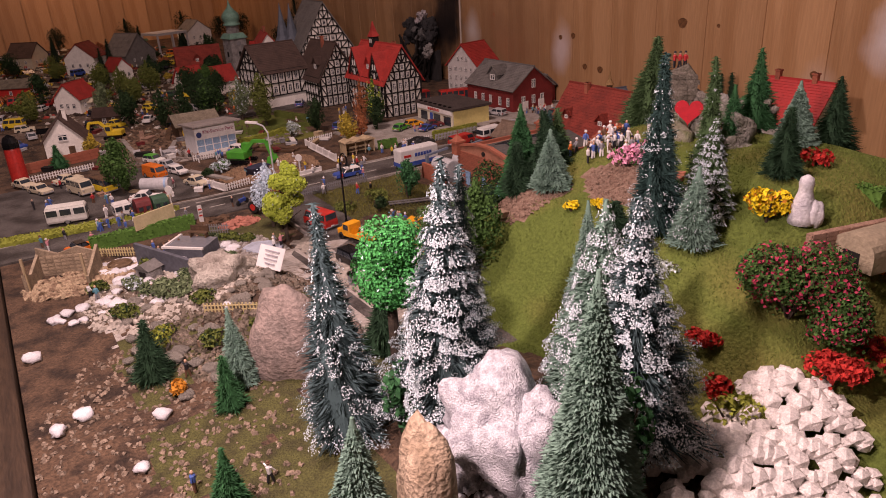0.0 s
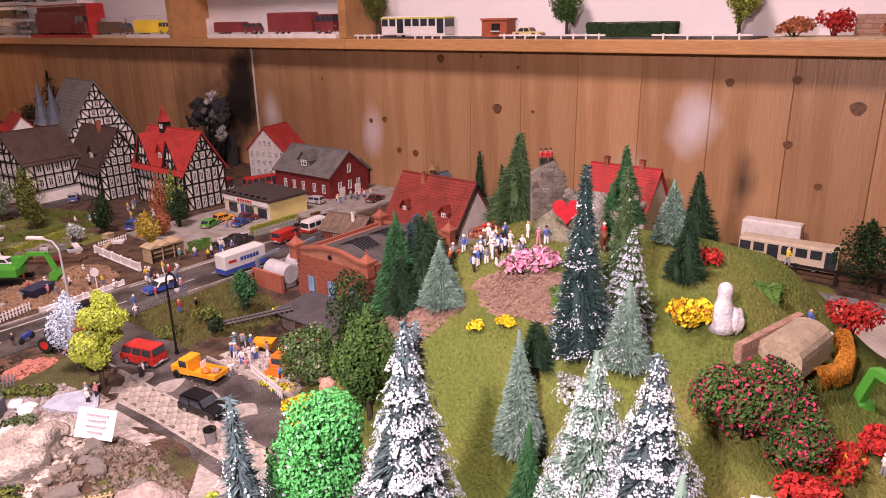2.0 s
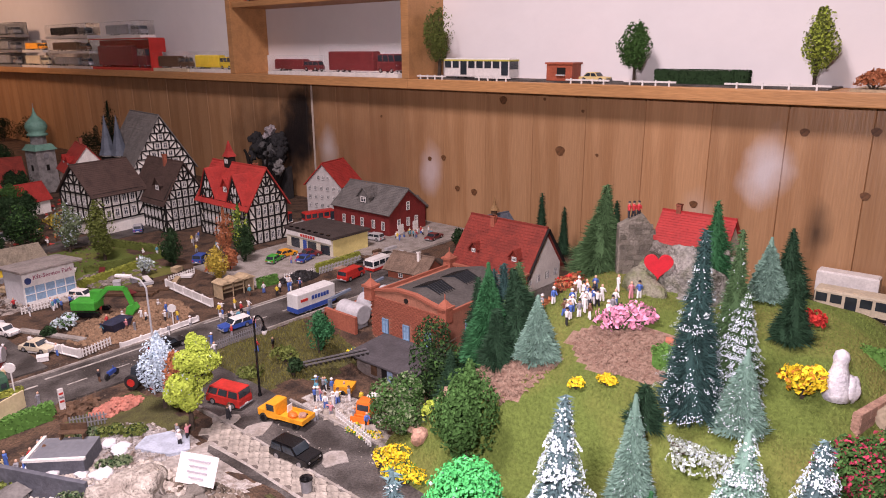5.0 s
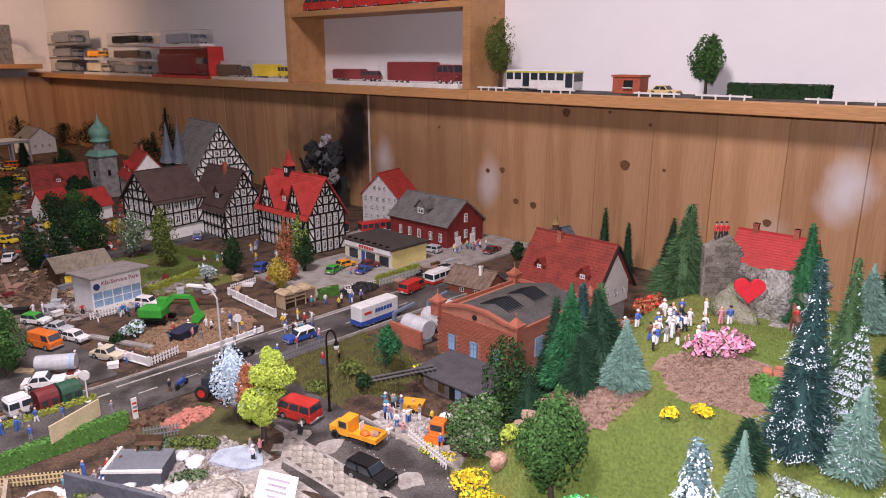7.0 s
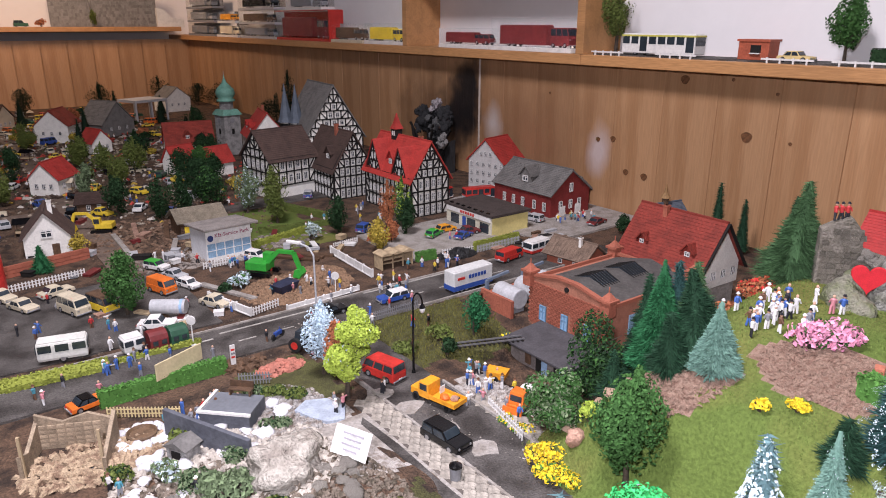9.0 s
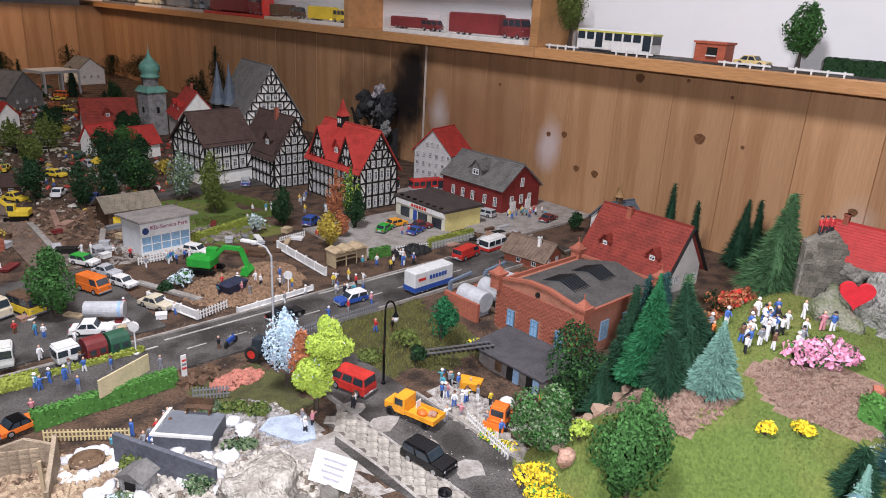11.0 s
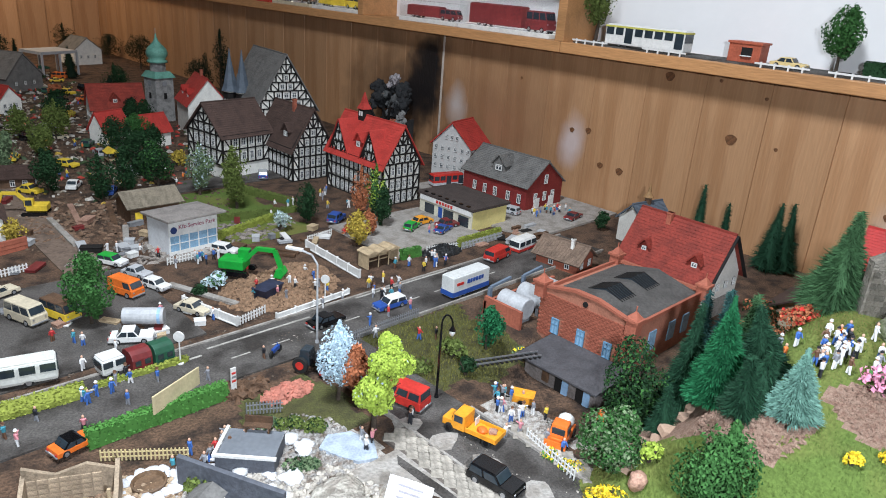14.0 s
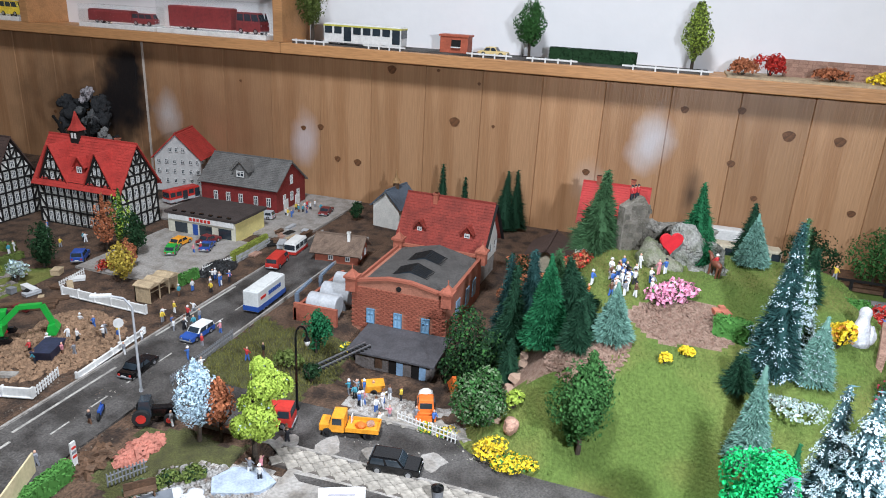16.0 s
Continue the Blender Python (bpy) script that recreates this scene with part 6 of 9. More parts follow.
# excavators
def excavator(label, m, colour, k=1.0, arm_end=(0.05, 0.0, 0.004)):
    t = thing("excavator", label, "excavator", m @ Matrix.Scale(0.86, 4), G1)
    for s in (-1, 1):
        part("track", Geo().prism([(-0.020 * k, 0.003), (-0.017 * k, 0), (0.017 * k, 0), (0.020 * k, 0.003), (0.017 * k, 0.0075), (-0.017 * k, 0.0075)], 1, s * 0.013 * k - 0.003, s * 0.013 * k + 0.003), BLACK, t, bevel=0.0006)
    part("house_body", Geo().box(-0.020 * k, 0.012 * k, -0.012 * k, 0.012 * k, 0.0085, 0.019 * k), colour, t, bevel=0.0014)
    c = part("cab", Geo().box(0.0, 0.014 * k, 0.002 * k, 0.012 * k, 0.016 * k, 0.030 * k), colour, t, bevel=0.001)
    part("cab_window", Geo().box(0.0135 * k, 0.0146 * k, 0.0035 * k, 0.0105 * k, 0.019 * k, 0.028 * k), GLASS, c)
    part("cab_window", Geo().box(0.002, 0.012 * k, 0.0118 * k, 0.0125 * k, 0.019 * k, 0.028 * k), GLASS, c)
    p = [Vector((0.010 * k, -0.003 * k, 0.018 * k)), Vector((0.028 * k, -0.003 * k, 0.036 * k)), Vector((0.050 * k, -0.003 * k, 0.036 * k)), Vector(((0.058 * k), -0.003 * k, 0.014 * k))]
    for i in range(3):
        bar("arm", t, p[i], p[i + 1], 0.0055 * k, 0.0045 * k, colour)
    part("bucket", Geo().prism([(0.050 * k, 0.003), (0.060 * k, 0.002), (0.064 * k, 0.008 * k), (0.060 * k, 0.015 * k), (0.053 * k, 0.013 * k)], 1, -0.010 * k, 0.005 * k), colour, t, bevel=0.0006)
    return t


excavator("bright green tracked excavator with a raised arm", pose(0.325, 1.105, 0.004, 0, 0, -52), GREEN, 1.15)
excavator("yellow tracked excavator in the suburb", pose(0.197, 1.46, 0.001, 0, 0, 150), YELLOW, 1.0)
sk = single("skip", Geo().frustum(-0.012, 0.012, -0.008, 0.008, 0, -0.017, 0.017, -0.0105, 0.0105, 0.012), mat("navy_steel", (0.03, 0.035, 0.07), 0.6, 0.3, 90, 0.1), "dark blue steel skip on the building site", "skip", on(0.323, 1.03, 0.002, 20), bevel=0.0005)
tcr = thing("tractor", "black and red tractor at the roadside", "tractor", pose(0.272, 0.858, 0.0022, 0, 0, -60), G1)
part("body", Geo().box(-0.004, 0.018, -0.004, 0.004, 0.005, 0.013), BLACK, tcr, bevel=0.0008)
part("cab", Geo().frustum(-0.014, -0.002, -0.007, 0.007, 0.007, -0.012, -0.003, -0.006, 0.006, 0.022), GLASS, tcr, bevel=0.0005)
for x, r in ((-0.010, 0.0078), (0.013, 0.005)):
    for s in (-1, 1):
        wl = part("wheel", Geo().cyl((x, s * 0.0075, r), (x, s * 0.0115, r), r, n=16), TYRE, tcr, bevel=0.0006)
        part("rim", Geo().cyl((x, s * 0.0114, r), (x, s * 0.0119, r), r * 0.55, n=10), RED, wl)
mb = thing("motorcycle", "blue and white motorcycle on the road", "motorcycle", pose(0.258, 0.905, 0.0022, 0, 0, 30))
part("frame", Geo().box(-0.006, 0.006, -0.0015, 0.0015, 0.004, 0.0085).cyl((0.006, 0, 0.004), (0.003, 0, 0.012), 0.0006, n=5), BLUE, mb, bevel=0.0005)
for x in (-0.0075, 0.0075):
    part("wheel", Geo().cyl((x, -0.001, 0.0035), (x, 0.001, 0.0035), 0.0035, n=12), TYRE, mb)
vehicle("jeep", "open black and orange jeep", pose(0.062, 0.872, 0.0022, 0, 0, 12), ORANGE, 0.042, 0.020, 0.014, "car", roof=BLACK, group=G1)

# ---- street furniture ----
def street_lamp(label, x, y, h, style, yaw=0):
    t = thing("street_lamp", label, "street lamp", pose(x, y, height(x, y) + 0.001, 0, 0, yaw))
    mt = LIGHTGREY if style == "modern" else BLACK
    part("pole", Geo().cyl((0, 0, 0), (0, 0, h * 0.88), 0.0013, 0.0010, 8).cyl((0, 0, 0), (0, 0, 0.004), 0.0024, 0.0018, 8), mt, t)
    if style == "modern":
        part("arm", Geo().cyl((0, 0, h * 0.88), (0.006, 0, h * 0.97), 0.001, n=6).cyl((0.006, 0, h * 0.97), (0.018, 0, h), 0.001, n=6), mt, t)
        part("lantern", Geo().box(0.016, 0.034, -0.0022, 0.0022, h - 0.001, h + 0.0018), WHITE, t, "flat white lamp head", bevel=0.0006)
    else:
        g = Geo()
        pr = Vector((0, 0, h * 0.88))
        for k in range(1, 9):
            a = math.pi * k / 8
            q = Vector((0.005 - 0.005 * math.cos(a), 0, h * 0.88 + 0.010 * math.sin(a)))
            g.cyl(pr, q, 0.0009, n=6)
            pr = q
        part("arm", g, mt, t)
        part("hood", Geo().lathe([(0.0006, 0.001), (0.0016, -0.001), (0.0032, -0.004)], (0.010, 0, h * 0.88), 10), mt, t)
        part("globe", Geo().lathe([(0.0014, -0.0092), (0.0026, -0.0068), (0.0026, -0.004)], (0.010, 0, h * 0.88), 10), WHITE, t, "white glass globe", smooth=True)
    return t


street_lamp("tall grey street lamp with a flat head", 0.304, 0.901, 0.100, "modern", 120)
street_lamp("black park lamp with a white globe", 0.333, 0.752, 0.086, "old", -60)
for lab, x, y, h in (("round white sign on a white post", 0.178, 0.942, 0.033), ("round white sign on a red post", 0.372, 0.985, 0.028)):
    t = thing("round_sign", lab, "sign", pose(x, y, 0.002))
    part("post", Geo().cyl((0, 0, 0), (0, 0, h - 0.004), 0.0007, n=6).cyl((0, 0, 0), (0, 0, 0.0012), 0.003, n=10), WHITE, t)
    part("disc", Geo().cyl((-0.0006, -0.0006, h - 0.004), (0.0006, 0.0006, h - 0.004), 0.0052, n=18), WHITE, t)
t = thing("level_crossing_sign", "small white signpost with red marks", "sign", pose(0.196, 0.873, 0.002))
part("post", Geo().box(-0.0025, 0.0025, -0.0008, 0.0008, 0, 0.022), WHITE, t)
for k in range(3):
    part("mark", Geo().box(-0.002, 0.002, -0.0012, -0.0006, 0.008 + 0.004 * k, 0.010 + 0.004 * k), RED if k != 1 else GREY, t)
bb = thing("billboard", "blank cream billboard on a dark post", "billboard", pose(0.143, 0.872, 0.0, 0, 0, 24))
part("post", Geo().box(-0.001, 0.001, -0.0008, 0.0008, 0, 0.030), BROWNWOOD, bb)
part("panel", Geo().box(-0.027, 0.027, -0.0022, -0.0008, 0.014, 0.031), mat("billboard_cream", (0.60, 0.50, 0.30), 0.7, 0.12, 60, 0.1), bb, bevel=0.0003)
hedge("trimmed bright green hedge beside the lane", 0.070, 0.868, 0.186, 0.868, 0.010, 0.016, "grass", 3)
hedge("low mossy hedge with a pink edge by the caravans", 0.103, 0.946, 0.186, 0.944, 0.006, 0.007, "moss", 4)
hedge("mossy hedge by the caravans", -0.015, 0.955, 0.094, 0.945, 0.022, 0.008, "moss", 5)
hedge("bright green hedge by the bus shelter", 0.527, 1.030, 0.560, 1.028, 0.008, 0.014, "grass", 6)
hedge("tall pale green hedge behind the shop fence", 0.625, 1.018, 0.715, 1.018, 0.006, 0.015, "moss", 7)
hedge("green hedge around the old town green", 0.40, 1.30, 0.52, 1.28, 0.008, 0.010, "olive", 8)
hedge("yellow-green hedge on the town green", 0.36, 1.23, 0.47, 1.265, 0.008, 0.010, "moss", 9)
hedge("olive hedge bordering the side street", 0.50, 1.42, 0.535, 1.31, 0.010, 0.012, "olive", 10)
hedge("clipped green hedge block on the hill", 0.445, 0.372, 0.452, 0.402, 0.016, 0.016, "grass", 11, z=0.099)
hedge("clipped green hedge on the far lawn", 0.535, 0.262, 0.535, 0.300, 0.012, 0.018, "grass", 12, z=0.100)
fence("white picket fence on the building site", [(0.258, 0.982), (0.297, 0.992)], 0.009)
slab_fence("long white boarded barrier on the building site", (0.258, 0.982), (0.236, 1.062), 0.010)
slab_fence("white boarded fence along the building site", (0.445, 1.135), (0.441, 1.010), 0.011)
slab_fence("white road barrier beside the pavement", (0.300, 0.972), (0.402, 0.980), 0.006)
fence("grey iron railing along the road", [(0.325, 0.884), (0.430, 0.886)], 0.010, 0.003, GREY)
fence("white picket fence before the pavilion", [(0.268, 1.178), (0.318, 1.180)], 0.009)
fence("white fence beside the shop", [(0.575, 1.030), (0.625, 1.018)], 0.008)
fence("grey railing below the hedge", [(0.625, 1.010), (0.712, 1.010)], 0.010, 0.003, LIGHTGREY)
fence("pale yellow picket fence of the garden", [(0.072, 0.845), (0.124, 0.808)], 0.009, 0.003, mat("fence_yellow", (0.62, 0.50, 0.26), 0.6, 0.15, 60, 0.1))
fence("pale yellow picket fence by the rock", [(0.125, 0.600), (0.175, 0.570)], 0.009, 0.003, mat("fence_yellow", (0.62, 0.50, 0.26)))
single("lawn_edging", Geo().box(0.3395, 0.3435, 0.405, 0.505, -0.004, 0.016), mat("edging_grey", (0.20, 0.23, 0.26), 0.7, 0.2, 60, 0.15), "low blue-grey edging at the foot of the lawn", "edging", bevel=0.0005)
fence("small white fence by the road works", [(0.352, 0.660), (0.345, 0.630)], 0.010, 0.004)
fence("white fence in front of the yellow flowers", [(0.345, 0.628), (0.338, 0.600)], 0.010, 0.004)
fence("grey iron railing by the pool", [(0.186, 0.832), (0.213, 0.818)], 0.011, 0.0028, GREY)
fence("white picket fence by the chapel", [(0.46, 1.155), (0.505, 1.16)], 0.008)
fence("white picket fence in the suburb", [(0.03, 1.235), (0.13, 1.25)], 0.009)
sh = thing("bus_shelter", "cream wooden bus shelter with a ridged roof", "bus shelter", pose(0.492, 1.035, 0.001, 0, 0, 0))
part("back_wall", Geo().box(-0.026, 0.026, 0.010, 0.0115, 0, 0.020).box(-0.026, -0.0245, -0.010, 0.0115, 0, 0.020).box(0.0245, 0.026, -0.010, 0.0115, 0, 0.020), PALEWOOD, sh)
for k in range(3):
    x = -0.026 + 0.0175 * k
    part("roof", Geo().prism([(x - 0.001, 0.020), (x + 0.0185, 0.020), (x + 0.0185, 0.0212), (x + 0.00875, 0.0245), (x - 0.001, 0.0212)], 1, -0.012, 0.013), PALEWOOD, sh)
for x in (-0.025, -0.008, 0.009, 0.025):
    bar("post", sh, (x, -0.010, 0), (x, -0.010, 0.020), 0.0012, 0.0012, PALEWOOD)
part("bench", Geo().box(-0.02, 0.02, 0.004, 0.009, 0.005, 0.006), BROWNWOOD, sh)
hut = thing("cabin", "log cabin with a weathered shingle roof", "cabin", pose(0.325, 1.375, 0.0, 0, 0, 0))
part("wall", Geo().prism([(-0.026, 0), (0.026, 0), (0.026, 0.026), (0, 0.040), (-0.026, 0.026)], 0, -0.036, 0.036), BROWNWOOD, hut)
for s in (-1, 1):
    roof_slab("roof", hut, (-0.042, s * 0.032, 0.024), (0.042, s * 0.032, 0.024), (-0.042, 0, 0.042), (0.042, 0, 0.042), 0.002, ROOFTAN)
for k in range(6):
    bar("log", hut, (-0.036, -0.0268, 0.002 + 0.004 * k), (0.036, -0.0268, 0.002 + 0.004 * k), 0.003, 0.003, BROWNWOOD)
part("door", Geo().box(-0.03, -0.02, -0.029, -0.0275, 0, 0.018), YELLOW, hut)
rk = thing("rail_track", "short dark model rail track on the meadow", "rail track", pose(0.0, 0.0, 0.0))
for a, b in (((0.400, 0.770, 0.006), (0.470, 0.742, 0.006)),):
    d = Vector(b) - Vector(a)
    nrm = Vector((-d.y, d.x, 0)).normalized() * 0.004
    for s in (-1, 1):
        bar("rail", rk, Vector(a) + nrm * s, Vector(b) + nrm * s, 0.0009, 0.0016, CHROME)
    for k in range(14):
        c = Vector(a) + d * (k + 0.5) / 14 - Vector((0, 0, 0.0014))
        bar("sleeper", rk, c - nrm * 1.7, c + nrm * 1.7, 0.0022, 0.0014, TIMBER)
bn = thing("litter_bin", "dark grey litter bin on the pavement", "litter bin", pose(0.262, 0.592, 0.003))
part("drum", Geo().lathe([(0.0040, 0), (0.0048, 0.010), (0.0050, 0.0115)], n=14), GREY, bn)
part("lid", Geo().lathe([(0.0052, 0.0115), (0.0050, 0.0128), (0.0015, 0.0142)], n=14), BLACK, bn)

# ---- pavement pieces ----
pav = thing("pavement", "pale paving stones along the side road", "pavement", pose(0, 0, 0), kind="structure")
part("bed", Geo().box(0.2555, 0.2795, 0.42, 0.735, -0.003, 0.0030), mat("dark_joint", (0.12, 0.10, 0.085), 0.9, 0.2, 90, 0.2), pav)
tile = Geo().frustum(-0.0052, 0.0052, -0.0052, 0.0052, 0, -0.0048, 0.0048, -0.0048, 0.0048, 0.0012).mesh("paving_stone", PAVING)
cnt = 0
for i in range(4):
    for j in range(43):
        x, y = 0.2600 + 0.0055 * i, 0.428 + 0.0072 * j
        if (i + j) % 2 == 0 and cnt < 290:
            part("paving_stone", tile, None, pav, m=pose(x, y, 0.0028, 0, 0, 45))
            cnt += 1
pv2 = thing("pavement", "pale paving by the flower bed", "pavement", pose(0, 0, 0), kind="structure")
part("bed", Geo().box(0.345, 0.362, 0.56, 0.68, -0.003, 0.0030), mat("dark_joint", (0.12, 0.10, 0.085)), pv2)
for i in range(3):
    for j in range(16):
        if (i + j) % 2 == 0:
            part("paving_stone", tile, None, pv2, m=pose(0.348 + 0.0055 * i, 0.565 + 0.0072 * j, 0.0028, 0, 0, 45))
single("kerb", Geo().box(0.2797, 0.2820, 0.42, 0.87, -0.002, 0.0046).box(0.344, 0.3463, 0.56, 0.72, -0.002, 0.0046).box(X0, 0.80, 0.9655, 0.9680, -0.002, 0.0042).box(0.346, 0.80, 0.8862, 0.8885, -0.002, 0.0042), CONCRETE, "pale concrete kerb stones beside the road", "kerb", kind="structure", bevel=0.0004)
single("path", Geo().box(0.206, 0.2550, 0.47, 0.715, 0.001, 0.0034), CONCRETE, "grey concrete garden path", "path", kind="structure")
single("path_patch", Geo().prism([(0.242, 0.48), (0.252, 0.50), (0.251, 0.60), (0.252, 0.655), (0.249, 0.708), (0.243, 0.70), (0.244, 0.65), (0.240, 0.56)], 2, 0.003, 0.0042), ASPHALT, "dark tar patch on the garden path", "path", kind="structure")
pp = Geo()
rr = random.Random(77)
for cx, cy, sx, sy in ((0.292, 0.70, 0.018, 0.012), (0.300, 0.655, 0.012, 0.018), (0.306, 0.61, 0.014, 0.012), (0.285, 0.735, 0.012, 0.016)):
    pp.prism([(cx + sx * math.cos(a) * rr.uniform(.6, 1.1), cy + sy * math.sin(a) * rr.uniform(.6, 1.1)) for a in [k * 0.571 for k in range(11)]], 2, 0.0018, 0.0028)
single("road_patch", pp, CONCRETE, "pale dried patches on the asphalt", "road patch", kind="structure")


# ---- stones, rubble and rocks ----
def boulder(label, x, y, r, material, seed, z=None, rough=0.3, sub=3, name="rock"):
    zz = height(x, y) if z is None else z
    return single(name, Geo().blob((0, 0, r[2] * 0.45), r, rough, seed, sub), material, label, name, pose(x, y, zz, 0, 0, seed * 40), smooth=True)


STONES = {}


def pebbles(label, spots, material, group, r0=0.003, r1=0.006, seed=1, flat=0.7):
    """Loose stones that lie side by side, each its own thing."""
    rng = random.Random(seed)
    key = material.name
    if key not in STONES:
        STONES[key] = [Geo().blob((0, 0, 0.5), (1, 0.85, 0.7), 0.55, k + 1, 2).mesh("stone", material, smooth=True) for k in range(5)]
    for x, y, z in spots:
        s = rng.uniform(r0, r1)
        ob = part("stone", STONES[key][rng.randrange(5)], None, None, m=pose(x, y, z, 0, 0, rng.uniform(0, 360)) @ Matrix.Diagonal((s, s * rng.uniform(.8, 1.2), s * flat, 1)))
        tagged(ob, label, "stone", group)


def ring(cx, cy, rx, ry, n, dz=0.0, jit=0.002, seed=1):
    rng = random.Random(seed)
    out = []
    for k in range(n):
        a = 6.283 * k / n
        x, y = cx + rx * math.cos(a) + rng.uniform(-jit, jit), cy + ry * math.sin(a) + rng.uniform(-jit, jit)
        out.append((x, y, height(x, y) + dz))
    return out


def heap(cx, cy, rx, ry, n, top, seed=1):
    rng = random.Random(seed)
    out = []
    for k in range(n):
        a, f = rng.uniform(0, 6.283), math.sqrt(rng.random())
        x, y = cx + rx * f * math.cos(a), cy + ry * f * math.sin(a)
        out.append((x, y, height(x, y) + top * (1 - f * f)))
    return out


def rubble(name, label, cat, cx, cy, rx, ry, n, r, material, top=0.0, seed=1, long=1.0):
    """Fine loose stuff that nobody could count."""
    rng = random.Random(seed)
    g = Geo()
    for k in range(n):
        a, f = rng.uniform(0, 6.283), math.sqrt(rng.random())
        x, y = cx + rx * f * math.cos(a), cy + ry * f * math.sin(a)
        z = height(x, y) + 0.0006 + top * (1 - f) ** 1.2
        s = r * rng.uniform(0.5, 1.4)
        M = Euler((rng.uniform(-.6, .6), rng.uniform(-.6, .6), rng.uniform(0, 6.28))).to_matrix()
        vs = [Vector((-s * long, -s * .7, -s * .5)), Vector((s * long, -s * .6, -s * .5)), Vector((s * .8 * long, s * .7, -s * .4)), Vector((-s * .8 * long, s * .6, -s * .5)), Vector((-s * .5 * long, -s * .3, s * .5)), Vector((s * .5 * long, -s * .3, s * .6)), Vector((s * .4 * long, s * .4, s * .5)), Vector((-s * .4 * long, s * .3, s * .4))]
        g.add([tuple(M @ v + Vector((x, y, z))) for v in vs], [(4, 5, 6, 7), (0, 1, 5, 4), (1, 2, 6, 5), (2, 3, 7, 6), (3, 0, 4, 7)])
    return single(name, g, material, label, cat, kind="stuff")


rubble("gravel", "pinkish gravel on the road works", "gravel", 0.382, 0.676, 0.030, 0.045, 900, 0.0011, GRAVEL, seed=2)
rubble("rubble", "brown rubble on the excavation", "rubble", 0.345, 1.04, 0.075, 0.055, 1500, 0.0028, mat("brown_rubble", (0.28, 0.17, 0.10), 0.9, 0.4, 200, 0.4), 0.003, 3)
rubble("rubble", "heap of reddish-brown earth clods", "rubble", 0.385, 1.065, 0.04, 0.035, 700, 0.0030, mat("brown_rubble", (0.28, 0.17, 0.10)), 0.012, 4)
rubble("coal_heap", "black heap of coal beside the road", "coal", 0.597, 1.022, 0.035, 0.020, 900, 0.0026, mat("coal", (0.010, 0.010, 0.011), 0.5, 0.3, 200, 0.3), 0.010, 5)
rubble("brick_heap", "broken salmon red bricks by the tractor", "bricks", 0.232, 0.842, 0.024, 0.012, 220, 0.0026, mat("salmon_brick", (0.46, 0.17, 0.12), 0.8, 0.25, 90, 0.2), 0.006, 6, 1.8)
rubble("timber_heap", "brown boards and rubbish by the roadside", "boards", 0.205, 0.868, 0.020, 0.010, 90, 0.0030, BROWNWOOD, 0.002, 7, 3.0)
rubble("gravel", "grey stone chips around the rock garden", "gravel", 0.150, 0.60, 0.075, 0.11, 2600, 0.0022, mat("chip_grey", (0.19, 0.15, 0.115), 0.9, 0.45, 120, 0.4, second=(0.075, 0.06, 0.04)), 0.001, 8)
rubble("gravel", "light stone chips around the pool", "gravel", 0.195, 0.765, 0.045, 0.05, 900, 0.0022, mat("chip_pale", (0.33, 0.31, 0.29), 0.9, 0.4, 120, 0.4, second=(0.18, 0.14, 0.11)), 0.001, 9)
rubble("gravel", "dark chips and scraps in the caravan yard", "gravel", 0.11, 1.07, 0.12, 0.09, 900, 0.0013, mat("chip_dark", (0.16, 0.12, 0.09), 0.9, 0.5, 120, 0.4), 0, 10)
rubble("gravel", "earth crumbs and litter along the verge", "gravel", 0.30, 0.93, 0.30, 0.06, 900, 0.0010, mat("chip_dark", (0.16, 0.12, 0.09)), 0.001, 11)
rubble("gravel", "brown earth clods on the suburb ground", "gravel", 0.28, 1.85, 0.30, 0.60, 3200, 0.0024, mat("brown_crumb", (0.15, 0.10, 0.065), 0.9, 0.5, 200, 0.4), 0.001, 12)
rubble("gravel", "scattered brown chips near the table edge", "gravel", 0.06, 0.47, 0.08, 0.14, 1000, 0.0018, mat("chip_tan", (0.30, 0.22, 0.16), 0.9, 0.5, 120, 0.4), 0.0, 13)
rubble("litter", "pale crumbs and spilled sand on the road", "scraps", 0.33, 0.925, 0.20, 0.036, 520, 0.0011, mat("chip_white", (0.46, 0.41, 0.35)), 0.001, 91, 1.4)
rubble("litter", "pale crumbs on the side road", "scraps", 0.312, 0.66, 0.030, 0.11, 420, 0.0010, mat("chip_white", (0.46, 0.41, 0.35)), 0.001, 92, 1.4)
rubble("bark_mulch", "coarse bark mulch on the flower bed", "mulch", 0.452, 0.425, 0.026, 0.046, 1400, 0.0013, BARK_CHIPS, 0.0, 14, 1.6)
rubble("bark_mulch", "coarse bark mulch on the path", "mulch", 0.405, 0.505, 0.032, 0.036, 1400, 0.0013, BARK_CHIPS, 0.0, 15, 1.6)
rubble("gravel", "pale broken stone over the rock garden", "gravel", 0.125, 0.690, 0.09, 0.08, 1100, 0.0032, mat("chip_white", (0.46, 0.41, 0.35), 0.85, 0.4, 90, 0.4, second=(0.22, 0.17, 0.13)), 0.001, 21)
rubble("litter", "small boards, crates and scraps in the yards", "scraps", 0.33, 1.24, 0.16, 0.05, 260, 0.0030, mat("scrap_grey", (0.26, 0.22, 0.19), 0.8, 0.5, 150, 0.2), 0.001, 22, 2.2)
rubble("litter", "small boards and scraps beside the cabin", "scraps", 0.25, 1.40, 0.10, 0.10, 260, 0.0030, mat("scrap_brown", (0.20, 0.12, 0.075), 0.8, 0.5, 150, 0.2), 0.001, 23, 2.2)
